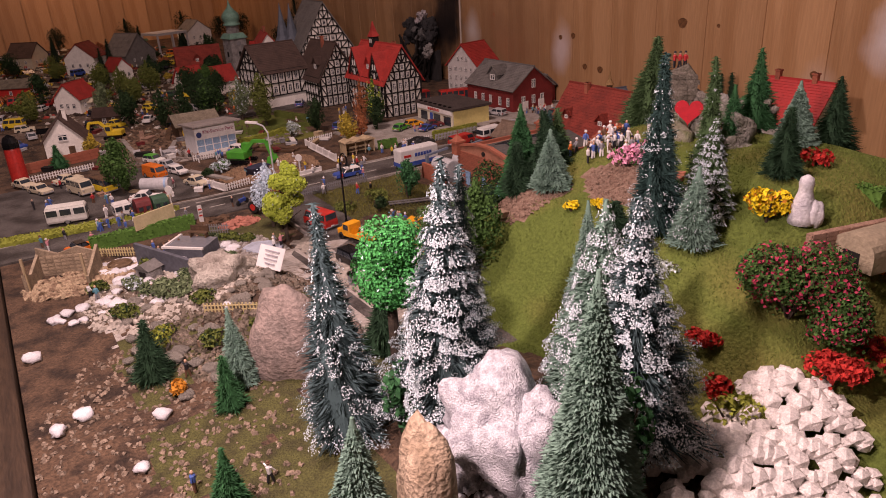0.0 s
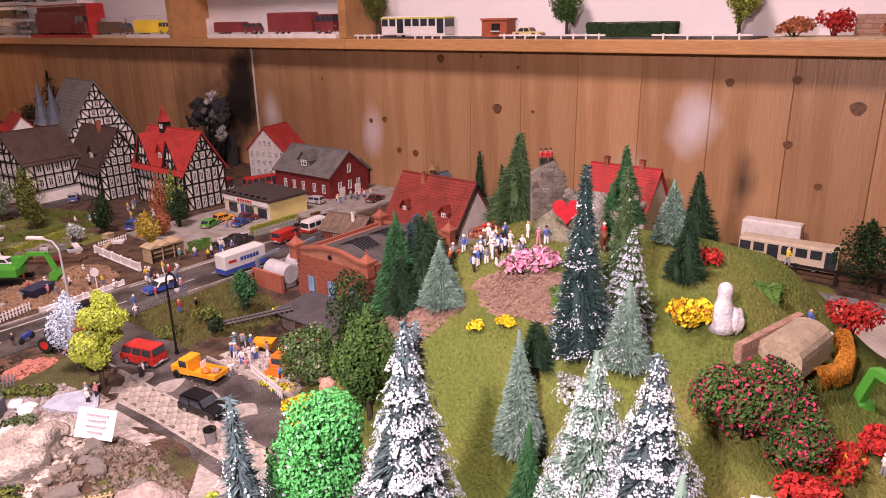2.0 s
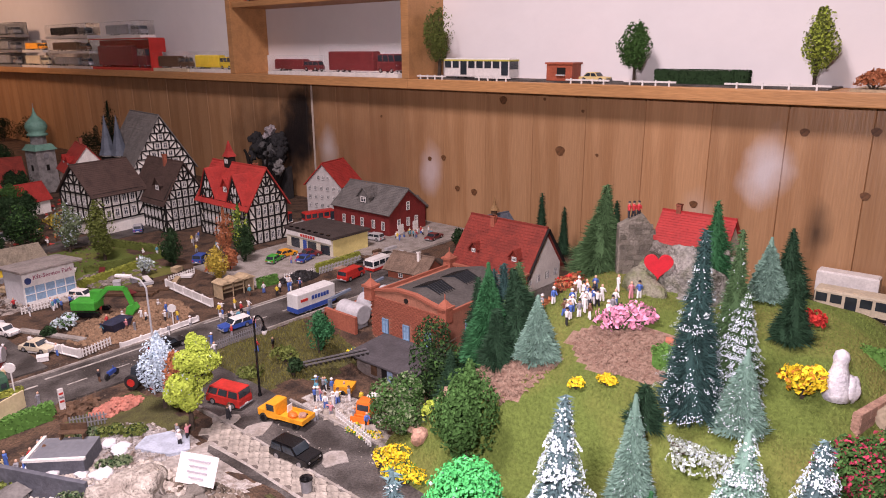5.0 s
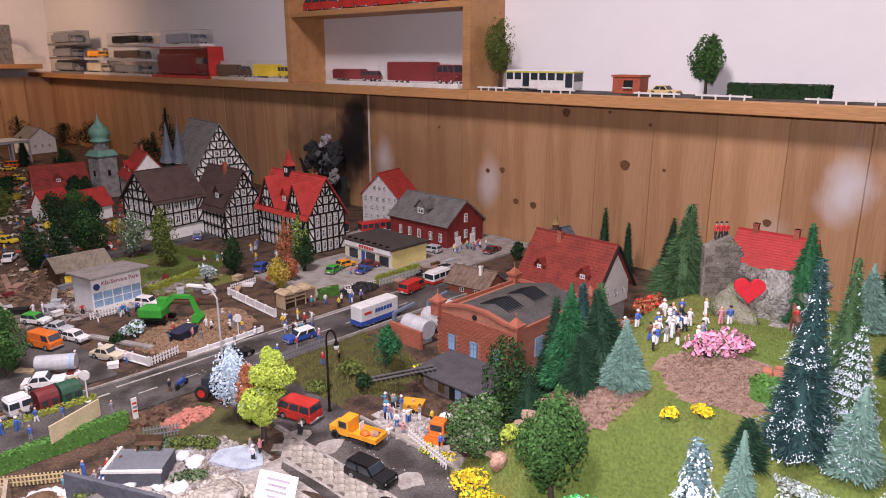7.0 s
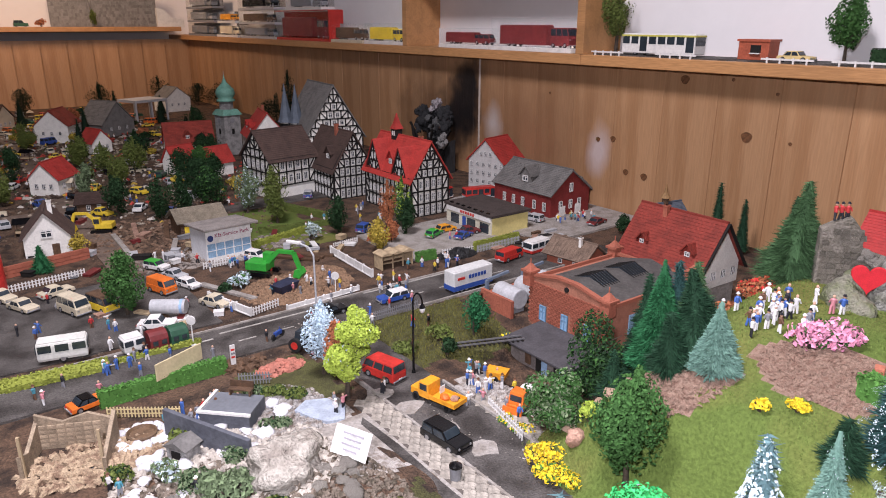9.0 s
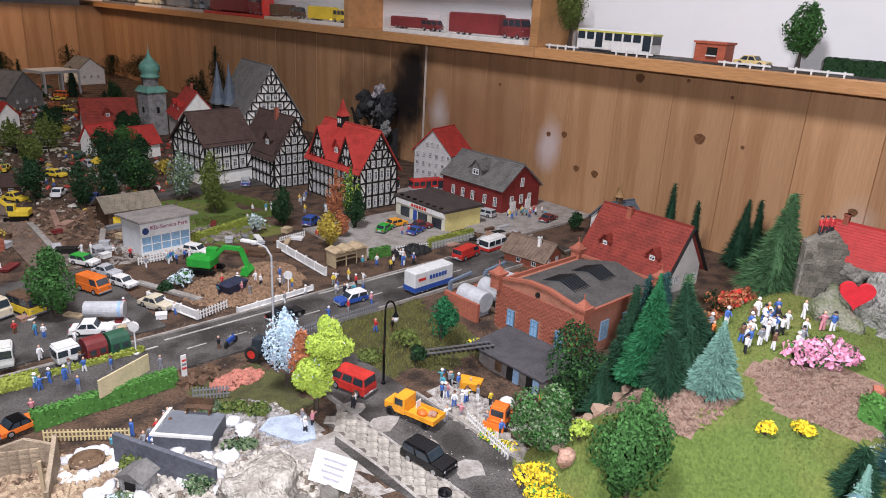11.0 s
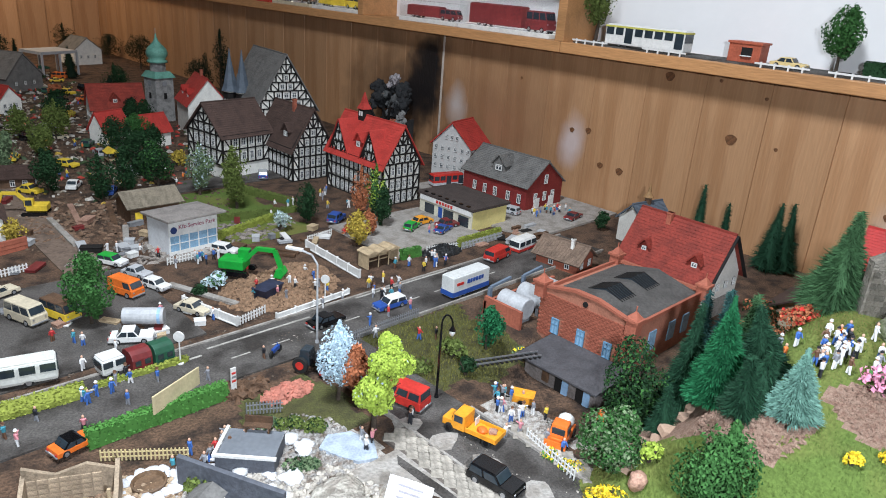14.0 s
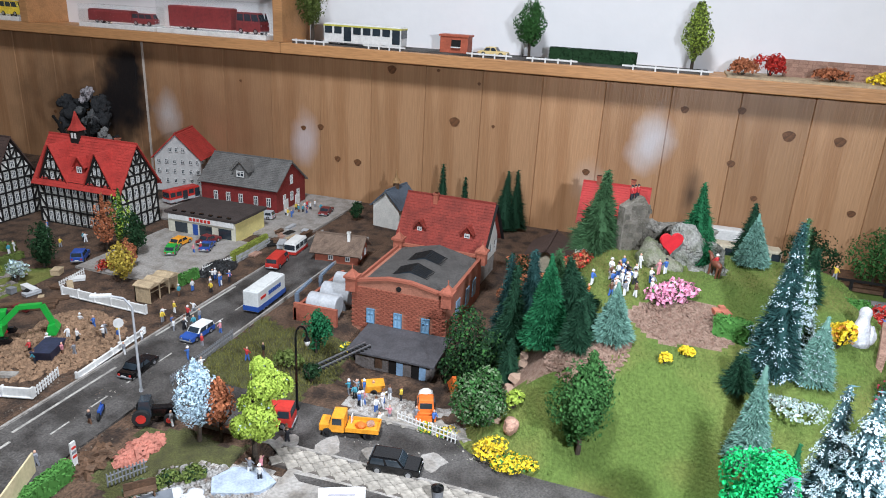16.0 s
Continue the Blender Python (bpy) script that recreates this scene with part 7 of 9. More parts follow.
for lab, nn, rr, col, sd in (("white crates and awnings crowded in the far market", 420, 0.0046, (0.55, 0.50, 0.44), 61), ("red boxes and awnings crowded in the far market", 170, 0.0050, (0.45, 0.06, 0.04), 62), ("yellow crates crowded in the far market", 140, 0.0042, (0.55, 0.36, 0.06), 63), ("green shrubs and crates crowded in the far market", 320, 0.0050, (0.05, 0.08, 0.03), 64), ("dark boards and frames crowded in the far market", 420, 0.0060, (0.05, 0.03, 0.02), 65)):
    rubble("market_clutter", lab, "clutter", 0.34, 2.30, 0.33, 0.85, nn, rr, mat("clutter_%d" % sd, col, 0.7, 0.4, 150, 0.2), 0.002, sd, 1.5)
rubble("litter", "white and coloured scraps of the market", "scraps", 0.25, 2.2, 0.28, 0.8, 900, 0.0036, mat("scrap_cream", (0.40, 0.33, 0.25), 0.8, 0.5, 150, 0.2), 0.001, 24, 1.6)
for x, y, l, yaw, mm in ((0.20, 1.30, 0.13, 88, CONCRETE), (0.245, 1.25, 0.10, 70, CONCRETE), (0.37, 1.17, 0.07, -50, BROWNWOOD), (0.385, 1.18, 0.07, -55, BROWNWOOD), (0.40, 1.165, 0.06, -45, BROWNWOOD), (0.245, 1.12, 0.10, -68, CONCRETE), (0.27, 1.36, 0.10, 75, BROWNWOOD), (0.23, 1.38, 0.10, 80, REDSTONE)):
    single("plank", Geo().box(0, l, -0.004, 0.004, 0, 0.0035), mm, "long low plank or kerb lying on the ground", "plank", on(x, y, 0.0005, yaw), bevel=0.0004)
boulder("large pale limestone rock with pits", 0.154, 0.655, (0.024, 0.023, 0.022), PALESTONE, 3, z=0.014, rough=0.5, sub=4)
boulder("pale flat rock behind the sign", 0.178, 0.690, (0.022, 0.020, 0.008), PALESTONE, 5)
boulder("grey brown rock beside the firs", 0.160, 0.490, (0.030, 0.020, 0.050), mat("brown_rock", (0.30, 0.23, 0.20), 0.9, 0.3, 60, 0.5, second=(0.2, 0.16, 0.14)), 8)
boulder("flat grey rock below the dark fir", 0.192, 0.510, (0.040, 0.026, 0.012), mat("brown_rock", (0.30, 0.23, 0.20)), 9)
boulder("tan stone block beside the white boulders", 0.146, 0.270, (0.018, 0.015, 0.060), mat("tan_block", (0.46, 0.34, 0.24), 0.9, 0.3, 60, 0.6, second=(0.34, 0.24, 0.16)), 11)
boulder("grey rock face under the heart", 0.551, 0.458, (0.022, 0.030, 0.022), mat("mossy_rock", (0.24, 0.23, 0.17), 0.9, 0.3, 70, 0.8, second=(0.15, 0.17, 0.08)), 12, z=0.106, rough=0.45, sub=4)
boulder("pale grey rock face beside the heart", 0.568, 0.428, (0.020, 0.032, 0.034), mat("grey_rock_face", (0.30, 0.29, 0.26), 0.9, 0.35, 60, 0.9, second=(0.17, 0.17, 0.13)), 22, z=0.104, rough=0.5, sub=4)
boulder("low grey rock below the rider", 0.548, 0.405, (0.018, 0.022, 0.012), mat("grey_rock_face", (0.30, 0.29, 0.26)), 23, z=0.110, rough=0.5, sub=4)
single("statue", Geo().lathe([(0.0095, 0.0), (0.0088, 0.005), (0.0078, 0.012), (0.0062, 0.018), (0.0048, 0.0225), (0.0046, 0.0255), (0.0052, 0.029), (0.0042, 0.0325), (0.0012, 0.0345)], n=14).blob((0.007, -0.003, 0.007), (0.006, 0.005, 0.011), 0.4, 16, 3), WHITESTONE, "white stone statue on the lawn", "statue", on(0.468, 0.284, -0.002, -50), smooth=True)
boulder("red brown stone on the lawn", 0.352, 0.556, (0.008, 0.007, 0.008), REDSTONE, 14, z=0.02)
WS = "white stones of the garden"
pebbles("rounded white garden stone", ring(0.088, 0.795, 0.020, 0.016, 16, 0.0, 0.002, 2), WHITESTONE, WS, 0.004, 0.007, 2)
pebbles("rounded white garden stone", ring(0.160, 0.770, 0.040, 0.030, 26, 0.0, 0.004, 3), WHITESTONE, WS, 0.004, 0.008, 3)
pebbles("rounded white garden stone", ring(0.045, 0.70, 0.030, 0.014, 14, 0.0, 0.004, 4), WHITESTONE, WS, 0.004, 0.007, 4)
pebbles("white quartz stone near the table edge", [(x, y, height(x, y)) for x, y in [(0.062, 0.547), (0.138, 0.525), (0.038, 0.439), (-0.002, 0.515), (0.144, 0.595), (-0.008, 0.637), (0.016, 0.525), (0.062, 0.491)]], WHITESTONE, "white stones near the table edge", 0.005, 0.009, 71, 0.9)
bush("orange moss cushion near the table edge", 0.077, 0.512, 0.008, 0.012, "orange", 260, 0.0018, 72)
CRUMB = mat("white_crumbly_stone", (0.66, 0.67, 0.71), 0.85, 0.3, 160, 1.0, second=(0.40, 0.40, 0.44))
boulder("large crumbly white rock of the pale heap", 0.200, 0.288, (0.030, 0.030, 0.040), CRUMB, 5, rough=0.55, sub=4)
boulder("crumbly white rock of the pale heap", 0.212, 0.262, (0.020, 0.018, 0.030), CRUMB, 6, rough=0.6, sub=4)
boulder("small crumbly white rock of the pale heap", 0.176, 0.305, (0.014, 0.016, 0.020), CRUMB, 7, rough=0.6, sub=4)
rubble("rubble", "white crumbs round the pale rocks", "rubble", 0.196, 0.284, 0.045, 0.042, 500, 0.0026, CRUMB, 0.012, 55)
gp = Geo()
for k, (x, y, z) in enumerate(heap(0.322, 0.203, 0.066, 0.052, 460, 0.024, 6)):
    s = 0.0035 + 0.0045 * ((k * 37) % 17) / 17
    gp.blob((x, y, z + s * 0.4), (s, s * 0.85, s * 0.75), 0.4, k, 1)
single("pebble_heap", gp, mat("rosy_pebble", (0.76, 0.71, 0.67), 0.8, 0.25, 150, 0.3), "heap of pinkish white pebbles", "pebbles", kind="stuff")
pebbles("pale stone in the rock garden", heap(0.13, 0.60, 0.08, 0.12, 60, 0.0, 7), PALESTONE, "stones of the rock garden", 0.004, 0.010, 7)
pebbles("white stone in the rock garden", heap(0.12, 0.72, 0.07, 0.05, 26, 0.0, 8), WHITESTONE, "stones of the rock garden", 0.004, 0.008, 8)
TANSLAB = mat("tan_slab", (0.50, 0.34, 0.24), 0.9, 0.22, 80, 0.4, second=(0.38, 0.25, 0.18), each=0.2)
slab_mesh = [Geo().prism([(-1.0, -0.7), (0.2, -0.85), (1.0, -0.55), (0.9, 0.6), (-0.1, 0.8), (-0.85, 0.65)], 2, -0.8, 0.45).mesh("slab", TANSLAB), Geo().prism([(-0.9, -0.6), (0.9, -0.7), (1.05, 0.4), (0.3, 0.8), (-1.0, 0.6)], 2, -0.8, 0.45).mesh("slab", TANSLAB)]
rsl = random.Random(44)
for x, y in ((0.489, 0.569), (0.468, 0.562), (0.449, 0.557), (0.438, 0.563), (0.425, 0.561), (0.414, 0.566), (0.404, 0.563), (0.394, 0.568), (0.383, 0.572), (0.372, 0.577), (0.364, 0.572), (0.469, 0.541), (0.450, 0.538), (0.431, 0.532), (0.380, 0.508), (0.394, 0.577)):
    q = rsl.uniform(0.0062, 0.0088)
    tagged(part("slab", slab_mesh[rsl.randrange(2)], None, None, m=on(x, y, 0.001, rsl.uniform(-40, 40)) @ pose(0, 0, 0, rsl.uniform(-8, 8), rsl.uniform(4, 16)) @ Matrix.Diagonal((q, q * 0.9, 0.0042, 1))), "flat tan stone slab set into the slope", "slab", "slabs of the path")
pebbles("white stone beside the fir", [(0.425, 0.497, 0.088), (0.430, 0.487, 0.092), (0.420, 0.502, 0.086)], WHITESTONE, "stones beside the fir", 0.004, 0.006, 10)

# the garden pool with its wall
gw = thing("retaining_wall", "long dark grey retaining wall of the pool", "wall", pose(0.105, 0.783, 0.0, 0, 0, -58))
part("slab", Geo().prism([(0, 0), (0.084, 0), (0.084, 0.018), (0.0, 0.028)], 1, -0.002, 0.002), mat("slate_grey", (0.10, 0.105, 0.125), 0.7, 0.2, 50, 0.15), gw, bevel=0.0005)
pl = thing("garden_pool", "raised grey pool basin with a white rim", "pool", pose(0.160, 0.778, 0.006, 0, 0, -45) @ Matrix.Scale(0.86, 4))
part("basin", Geo().box(-0.026, 0.026, -0.020, 0.020, -0.018, 0.010), mat("slate_grey", (0.10, 0.105, 0.125)), pl)
part("rim", Geo().box(-0.028, 0.028, -0.022, -0.019, 0.0105, 0.013).box(-0.028, -0.025, -0.019, 0.022, 0.0105, 0.013), WHITE, pl)
part("water", Geo().box(-0.0245, 0.026, -0.0185, 0.020, 0.0102, 0.0112), mat("pool_water", (0.17, 0.18, 0.20), 0.1, 0.1, 30, 0.1, spec=0.7), pl)
tb = thing("garden_bench", "brown wooden garden bench by the pool", "bench", pose(0.172, 0.788, 0.0158, 0, 0, -45))
part("seat", Geo().box(-0.011, 0.011, -0.003, 0.003, 0.005, 0.006), BROWNWOOD, tb)
part("backrest", Geo().box(-0.011, 0.011, 0.003, 0.004, 0.006, 0.012), BROWNWOOD, tb)
for s in (-1, 1):
    part("leg", Geo().box(s * 0.009 - 0.0006, s * 0.009 + 0.0006, -0.003, 0.003, 0, 0.005), BROWNWOOD, tb)
single("ice_sheet", Geo().prism([(0.207, 0.755), (0.222, 0.765), (0.240, 0.757), (0.247, 0.735), (0.236, 0.716), (0.221, 0.722), (0.213, 0.738)], 2, 0.0, 0.0032), mat("pale_water", (0.42, 0.47, 0.55), 0.35, 0.2, 90, 0.2), "pale blue frozen garden pond", "pond")
cardm = mat("card_white", (0.72, 0.70, 0.68), 0.6, 0.06, 20, 0.03)
cd = thing("card_sign", "curled white paper card with grey writing", "card", pose(0.204, 0.644, 0.030, 60, 0, -66) @ Matrix.Scale(0.78, 4))
gg = Geo()
strip = [(-0.021 + 0.00525 * k, 6 * (-0.021 + 0.00525 * k) ** 2) for k in range(9)]
gg.prism([(a, z) for a, z in strip] + [(a, z - 0.0005) for a, z in strip[::-1]], 1, -0.014, 0.014)
part("paper", gg, cardm, cd)
for k, w in enumerate((0.024, 0.020, 0.022, 0.016)):
    part("writing_bar", Geo().box(-w / 2, w / 2, 0.007 - 0.0052 * k, 0.0086 - 0.0052 * k, 0.0012, 0.0022), mat("faded_ink", (0.35, 0.33, 0.36), 0.7, 0.1, 60, 0), cd)
gh = thing("garden_hut", "small grey garden hut with a dark doorway", "hut", pose(0.108, 0.748, 0.0, 0, 0, -60))
part("wall", Geo().box(-0.010, 0.010, -0.008, 0.008, 0, 0.012), STONE, gh, bevel=0.0005)
part("roof", Geo().prism([(-0.012, 0.012), (0.012, 0.012), (0, 0.018)], 1, -0.010, 0.010), ROOFGREY, gh)
part("doorway", Geo().box(-0.0045, 0.0045, -0.0086, -0.0079, 0, 0.009), TIMBER, gh)
rubble("rubble", "broken tan bricks of the ruined house", "bricks", 0.050, 0.785, 0.055, 0.035, 420, 0.0030, mat("tan_rubble", (0.42, 0.31, 0.20), 0.9, 0.4, 150, 0.4, second=(0.22, 0.14, 0.09)), 0.004, 41, 1.6)
rubble("rubble", "grey and brown stone chips by the garden hut", "rubble", 0.085, 0.70, 0.05, 0.04, 500, 0.0024, mat("chip_grey", (0.28, 0.235, 0.19)), 0.002, 42, 1.3)
# ruined garden house
tanb = Geo().box(-0.00065, 0.00065, 0, 0.0058, 0, 0.0030).mesh("brick", mat("tan_brick", (0.42, 0.32, 0.22), 0.85, 0.3, 120, 0.3, each=0.25))
ru = thing("ruined_house", "ruined tan brick house without a roof", "ruin", pose(0.035, 0.795, 0.0, 0, 0, -25))
TANBRICK = mat("tan_brick", (0.42, 0.32, 0.22), 0.85, 0.3, 120, 0.3, each=0.25)
part("wall", Geo().prism([(-0.03, 0), (0.03, 0), (0.03, 0.022), (0.01, 0.030), (-0.01, 0.024), (-0.03, 0.032)], 1, 0.020, 0.023).prism([(-0.02, 0), (0.022, 0), (0.022, 0.030), (0.0, 0.020), (-0.02, 0.012)], 0, 0.028, 0.031).prism([(-0.02, 0), (0.022, 0), (0.022, 0.026), (-0.005, 0.014), (-0.02, 0.02)], 0, -0.031, -0.028), TANBRICK, ru)
for k in range(5):
    for j in range(7):
        part("brick", tanb, None, ru, m=pose(-0.022 + 0.0068 * j, 0.0198, 0.003 + 0.004 * k, 0, 0, 90))
for x in (-0.028, 0.028):
    bar("post", ru, (x, -0.018, 0), (x, -0.018, 0.036), 0.0022, 0.0022, PALEWOOD)
single("pond_rim", Geo().lathe([(0.012, 0), (0.0125, 0.004), (0.011, 0.0045), (0.010, 0.002), (0.0, 0.002)], n=18), mat("brown_pond", (0.15, 0.09, 0.05), 0.6, 0.3, 90, 0.2), "small round brown pond in the garden", "pond", pose(0.088, 0.795, 0.002))

# ---- the party hill ----
pts = []
for k in range(40):
    a = 6.283 * k / 40
    pts.append((0.00078 * 16 * math.sin(a) ** 3, 0.00078 * (13 * math.cos(a) - 5 * math.cos(2 * a) - 2 * math.cos(3 * a) - math.cos(4 * a))))
ht = thing("heart", "bright red heart sign on the rock", "heart sign", pose(0.546, 0.446, 0.146, 0, 0, -58))
part("board", Geo().prism(pts, 1, -0.0018, 0.0018), mat("heart_red", (0.62, 0.02, 0.03), 0.6, 0.12, 200, 0.1), ht, bevel=0.0005)
part("stake", Geo().cyl((0, 0.0, -0.010), (0, 0.0, -0.030), 0.001, n=6), BROWNWOOD, ht)
RUINSTONE = mat("brown_grey_ruin_stone", (0.25, 0.22, 0.18), 0.9, 0.35, 90, 0.7, second=(0.14, 0.125, 0.09), each=0.3)
ruin = thing("castle_ruin", "grey stone castle ruin with a broken arch", "ruin", pose(0.583, 0.486, 0.101, 0, 0, -52))
part("core", Geo().prism([(-0.017, 0), (0.015, 0), (0.015, 0.066), (0.005, 0.079), (-0.005, 0.075), (-0.017, 0.068)], 1, -0.0055, 0.0055).prism([(0.015, 0), (0.075, 0), (0.075, 0.030), (0.058, 0.045), (0.038, 0.046), (0.022, 0.050), (0.015, 0.055)], 1, -0.0045, 0.0045), RUINSTONE, ruin)
sb = [Geo().frustum(-0.5, 0.5, -0.5, 0.5, -0.5, -0.42, 0.42, -0.42, 0.42, 0.5).mesh("stone", RUINSTONE)]
rs = random.Random(31)
for r in range(15):
    x = -0.0165 + rs.uniform(0, 0.002)
    lim = 0.0145 if r > 10 else 0.074
    while x < lim:
        w = rs.uniform(0.0045, 0.009)
        z = 0.0025 + 0.005 * r
        topz = 0.072 if x < 0.013 else 0.044
        if z < topz and x + w / 2 < lim and not (0.028 < x < 0.048 and z < 0.026):
            for s in (-1, 1):
                if rs.random() < 0.85:
                    part("stone", sb[0], None, ruin, m=pose(x + w / 2, s * (0.0052 if x < 0.012 else 0.0042), z) @ Matrix.Diagonal((w * 0.92, 0.003, 0.0044, 1)))
        x += w
pebbles("pale rubble stone of the ruined arch", [(0.590 + 0.02 * k / 18, 0.471 - 0.0038 * k, 0.1435 + 0.003 * math.sin(k * 1.7)) for k in range(19)], PALESTONE, "rubble of the arch", 0.0035, 0.006, 40, 1.1)
rp = random.Random(9)
COL = ["white", "white", "white", "blue", "red", "black", "brown", "orange", "grey"]
for k in range(34):
    x, y = 0.489 + rp.gauss(0, 0.013), 0.487 + rp.gauss(0, 0.015)
    figurine(x, y, rp.choice(COL), rp.choice(["white", "blue", "black", "white"]), rp.uniform(0, 360), None, rp.randrange(3), rp.choice([None, "white", "black"]), "guests of the open-air party")
figurine(0.515, 0.448, "blue", "white", 120, None, 0, "black", "wedding couple on the hill", "tiny figure in a blue uniform")
figurine(0.512, 0.454, "pink", "pink", 120, None, 0, None, "wedding couple on the hill", "tiny figure in a pink dress")
for k in range(3):
    figurine(0.578 + 0.004 * k, 0.492 - 0.003 * k, "red", "black", 60 * k, 0.176, k, "black", "figures on the ruin")
ho = thing("horse", "brown toy horse with a saddle", "toy horse", on(0.530, 0.402, 0.0005, 30))
part("body", Geo().blob((0, 0, 0.0125), (0.0095, 0.0034, 0.0042), 0.15, 2, 2).cyl((0.006, 0, 0.014), (0.0115, 0, 0.0205), 0.0028, 0.0016, 8).blob((0.0130, 0, 0.0205), (0.0036, 0.0014, 0.0017), 0.1, 3, 1), mat("horse_brown", (0.16, 0.055, 0.03), 0.5, 0.2, 200, 0.1), ho, smooth=True)
for x in (-0.006, 0.006):
    for s in (-1, 1):
        part("leg", Geo().cyl((x, s * 0.0018, 0.011), (x + 0.001, s * 0.0018, 0.0), 0.0013, 0.0009, 6), mat("horse_brown", (0.16, 0.055, 0.03)), ho)
figurine(0.530, 0.402, "red", "black", 120, height(0.53, 0.402) + 0.008, 0, "white", "riders", "tiny rider figure in a red coat")
bush("bush covered with bright pink blossom", 0.470, 0.446, 0.020, 0.020, "pink", 600, 0.0022, 1, second="mid", share=0.15)
bush("bush covered with pink blossom", 0.482, 0.430, 0.015, 0.015, "pink", 350, 0.0022, 2, second="mid", share=0.15)
bush("bright yellow flower cushion", 0.398, 0.440, 0.006, 0.008, "yellow", 260, 0.0015, 3)
bush("bright yellow flower cushion", 0.412, 0.422, 0.007, 0.008, "yellow", 260, 0.0015, 4)
bush("yellow flowering bush on the slope", 0.455, 0.302, 0.016, 0.024, "yellow", 500, 0.0022, 5, second="orange", share=0.2)
bush("big green bush with red blossom", 0.405, 0.248, 0.036, 0.048, "mid", 6500, 0.0014, 6, second="rose", share=0.26)
bush("green bush with red blossom", 0.420, 0.224, 0.022, 0.048, "mid", 4000, 0.0014, 7, second="rose", share=0.22)
bush("fiery red moss cushion on the slope", 0.447, 0.202, 0.018, 0.016, "red", 800, 0.0020, 8, second="orange", share=0.15)
bush("fiery red moss cushion by the green excavator", 0.490, 0.186, 0.018, 0.014, "red", 700, 0.0020, 58)
bush("fiery red moss cushion in front", 0.395, 0.212, 0.018, 0.018, "red", 600, 0.0020, 59)
bush("small fiery red cushion below the rose bush", 0.362, 0.276, 0.011, 0.011, "red", 420, 0.0017, 61)
bush("fiery red bush at the stone wall", 0.600, 0.222, 0.020, 0.030, "red", 900, 0.0020, 9)
ORANGEHEDGE = [(0.487, 0.229), (0.507, 0.221), (0.530, 0.216), (0.553, 0.217), (0.573, 0.223)]
oh = thing("hedge", "curved rust-orange hedge on the slope", "hedge", pose(0, 0, 0))
og = Geo()
ro = random.Random(77)
for k in range(3200):
    u = ro.uniform(0, 3.999)
    i = int(u)
    px_, py_ = (ORANGEHEDGE[i][j] * (1 - u + i) + ORANGEHEDGE[i + 1][j] * (u - i) for j in (0, 1))
    a = ro.uniform(0, 3.1416)
    og.leaf((px_ + 0.001 * math.cos(a), py_ + 0.0065 * math.cos(a), height(px_, py_) + 0.002 + 0.013 * math.sin(a) ** 0.7), (0, math.cos(a), math.sin(a)), 0.0016, ro)
part("foliage", og, LEAF["orange"], oh)
excavator("bright green excavator with a bent arm among red moss", on(0.482, 0.150, 0.0, 50), GREEN, 1.45)
for x, y in ((0.470, 0.178), (0.545, 0.228)):
    figurine(x, y, "white", "grey", 40, None, 2, "white")
bush("yellow flowers beside the pavement", 0.332, 0.572, 0.016, 0.014, "yellow", 450, 0.0018, 11, second="gold", share=0.2)
bush("yellow flower bed by the road works", 0.350, 0.612, 0.010, 0.007, "yellow", 220, 0.0015, 12, second="grass", share=0.4)
bush("yellow flower bed by the road works", 0.348, 0.630, 0.008, 0.006, "grass", 200, 0.0015, 13, second="yellow", share=0.5)
bush("lime green shrub on the slope", 0.368, 0.558, 0.009, 0.018, "lime", 260, 0.002, 14)
bush("lime green shrub in the garden", 0.210, 0.520, 0.010, 0.017, "lime", 300, 0.002, 15)
bush("lime green shrub by the rock", 0.140, 0.515, 0.009, 0.017, "lime", 300, 0.002, 16)
bush("olive bush on the meadow", 0.400, 0.800, 0.016, 0.016, "olive", 350, 0.0022, 17)
bush("dark green bush on the meadow", 0.385, 0.765, 0.012, 0.020, "dark", 300, 0.0022, 18)
bush("green bush behind the railing", 0.355, 0.80, 0.016, 0.012, "olive", 300, 0.0022, 19)
bush("pale flowering bush by the factory wall", 0.470, 0.765, 0.012, 0.010, "mint", 300, 0.002, 20, second="yellow", share=0.2)
bush("frosted white shrub on the corner", 0.283, 1.085, 0.016, 0.018, "snow", 350, 0.0024, 21, second="mid", share=0.2)
bush("frosted pale shrub by the green", 0.45, 1.215, 0.016, 0.028, "pale", 300, 0.0024, 22, second="snow", share=0.4)
bush("dark green low hedge bush", 0.262, 1.080, 0.012, 0.010, "dark", 260, 0.0022, 23)
bush("red-leaved bush under the autumn trees", 0.535, 1.145, 0.018, 0.015, "red", 260, 0.0022, 24, second="rust", share=0.4)
bush("grey-green bush in the rock garden", 0.116, 0.668, 0.020, 0.018, "mint", 900, 0.002, 25)
bush("frosted heather in the rock garden", 0.085, 0.725, 0.014, 0.012, "mint", 300, 0.002, 26, second="snow", share=0.3)
bush("green bush by the pond", 0.112, 0.770, 0.014, 0.014, "olive", 360, 0.002, 27)
bush("red bush on the hill rim", 0.545, 0.320, 0.012, 0.014, "red", 250, 0.002, 28)
bush("rust-brown bush behind the guests", 0.545, 0.555, 0.018, 0.022, "rust", 400, 0.0024, 29)
bush("rust-brown bush behind the factory", 0.66, 0.62, 0.022, 0.024, "rust", 400, 0.0026, 30)
bush("frosted grass tuft on the slope", 0.318, 0.330, 0.020, 0.018, "pale", 420, 0.0022, 31, second="snow", share=0.5)
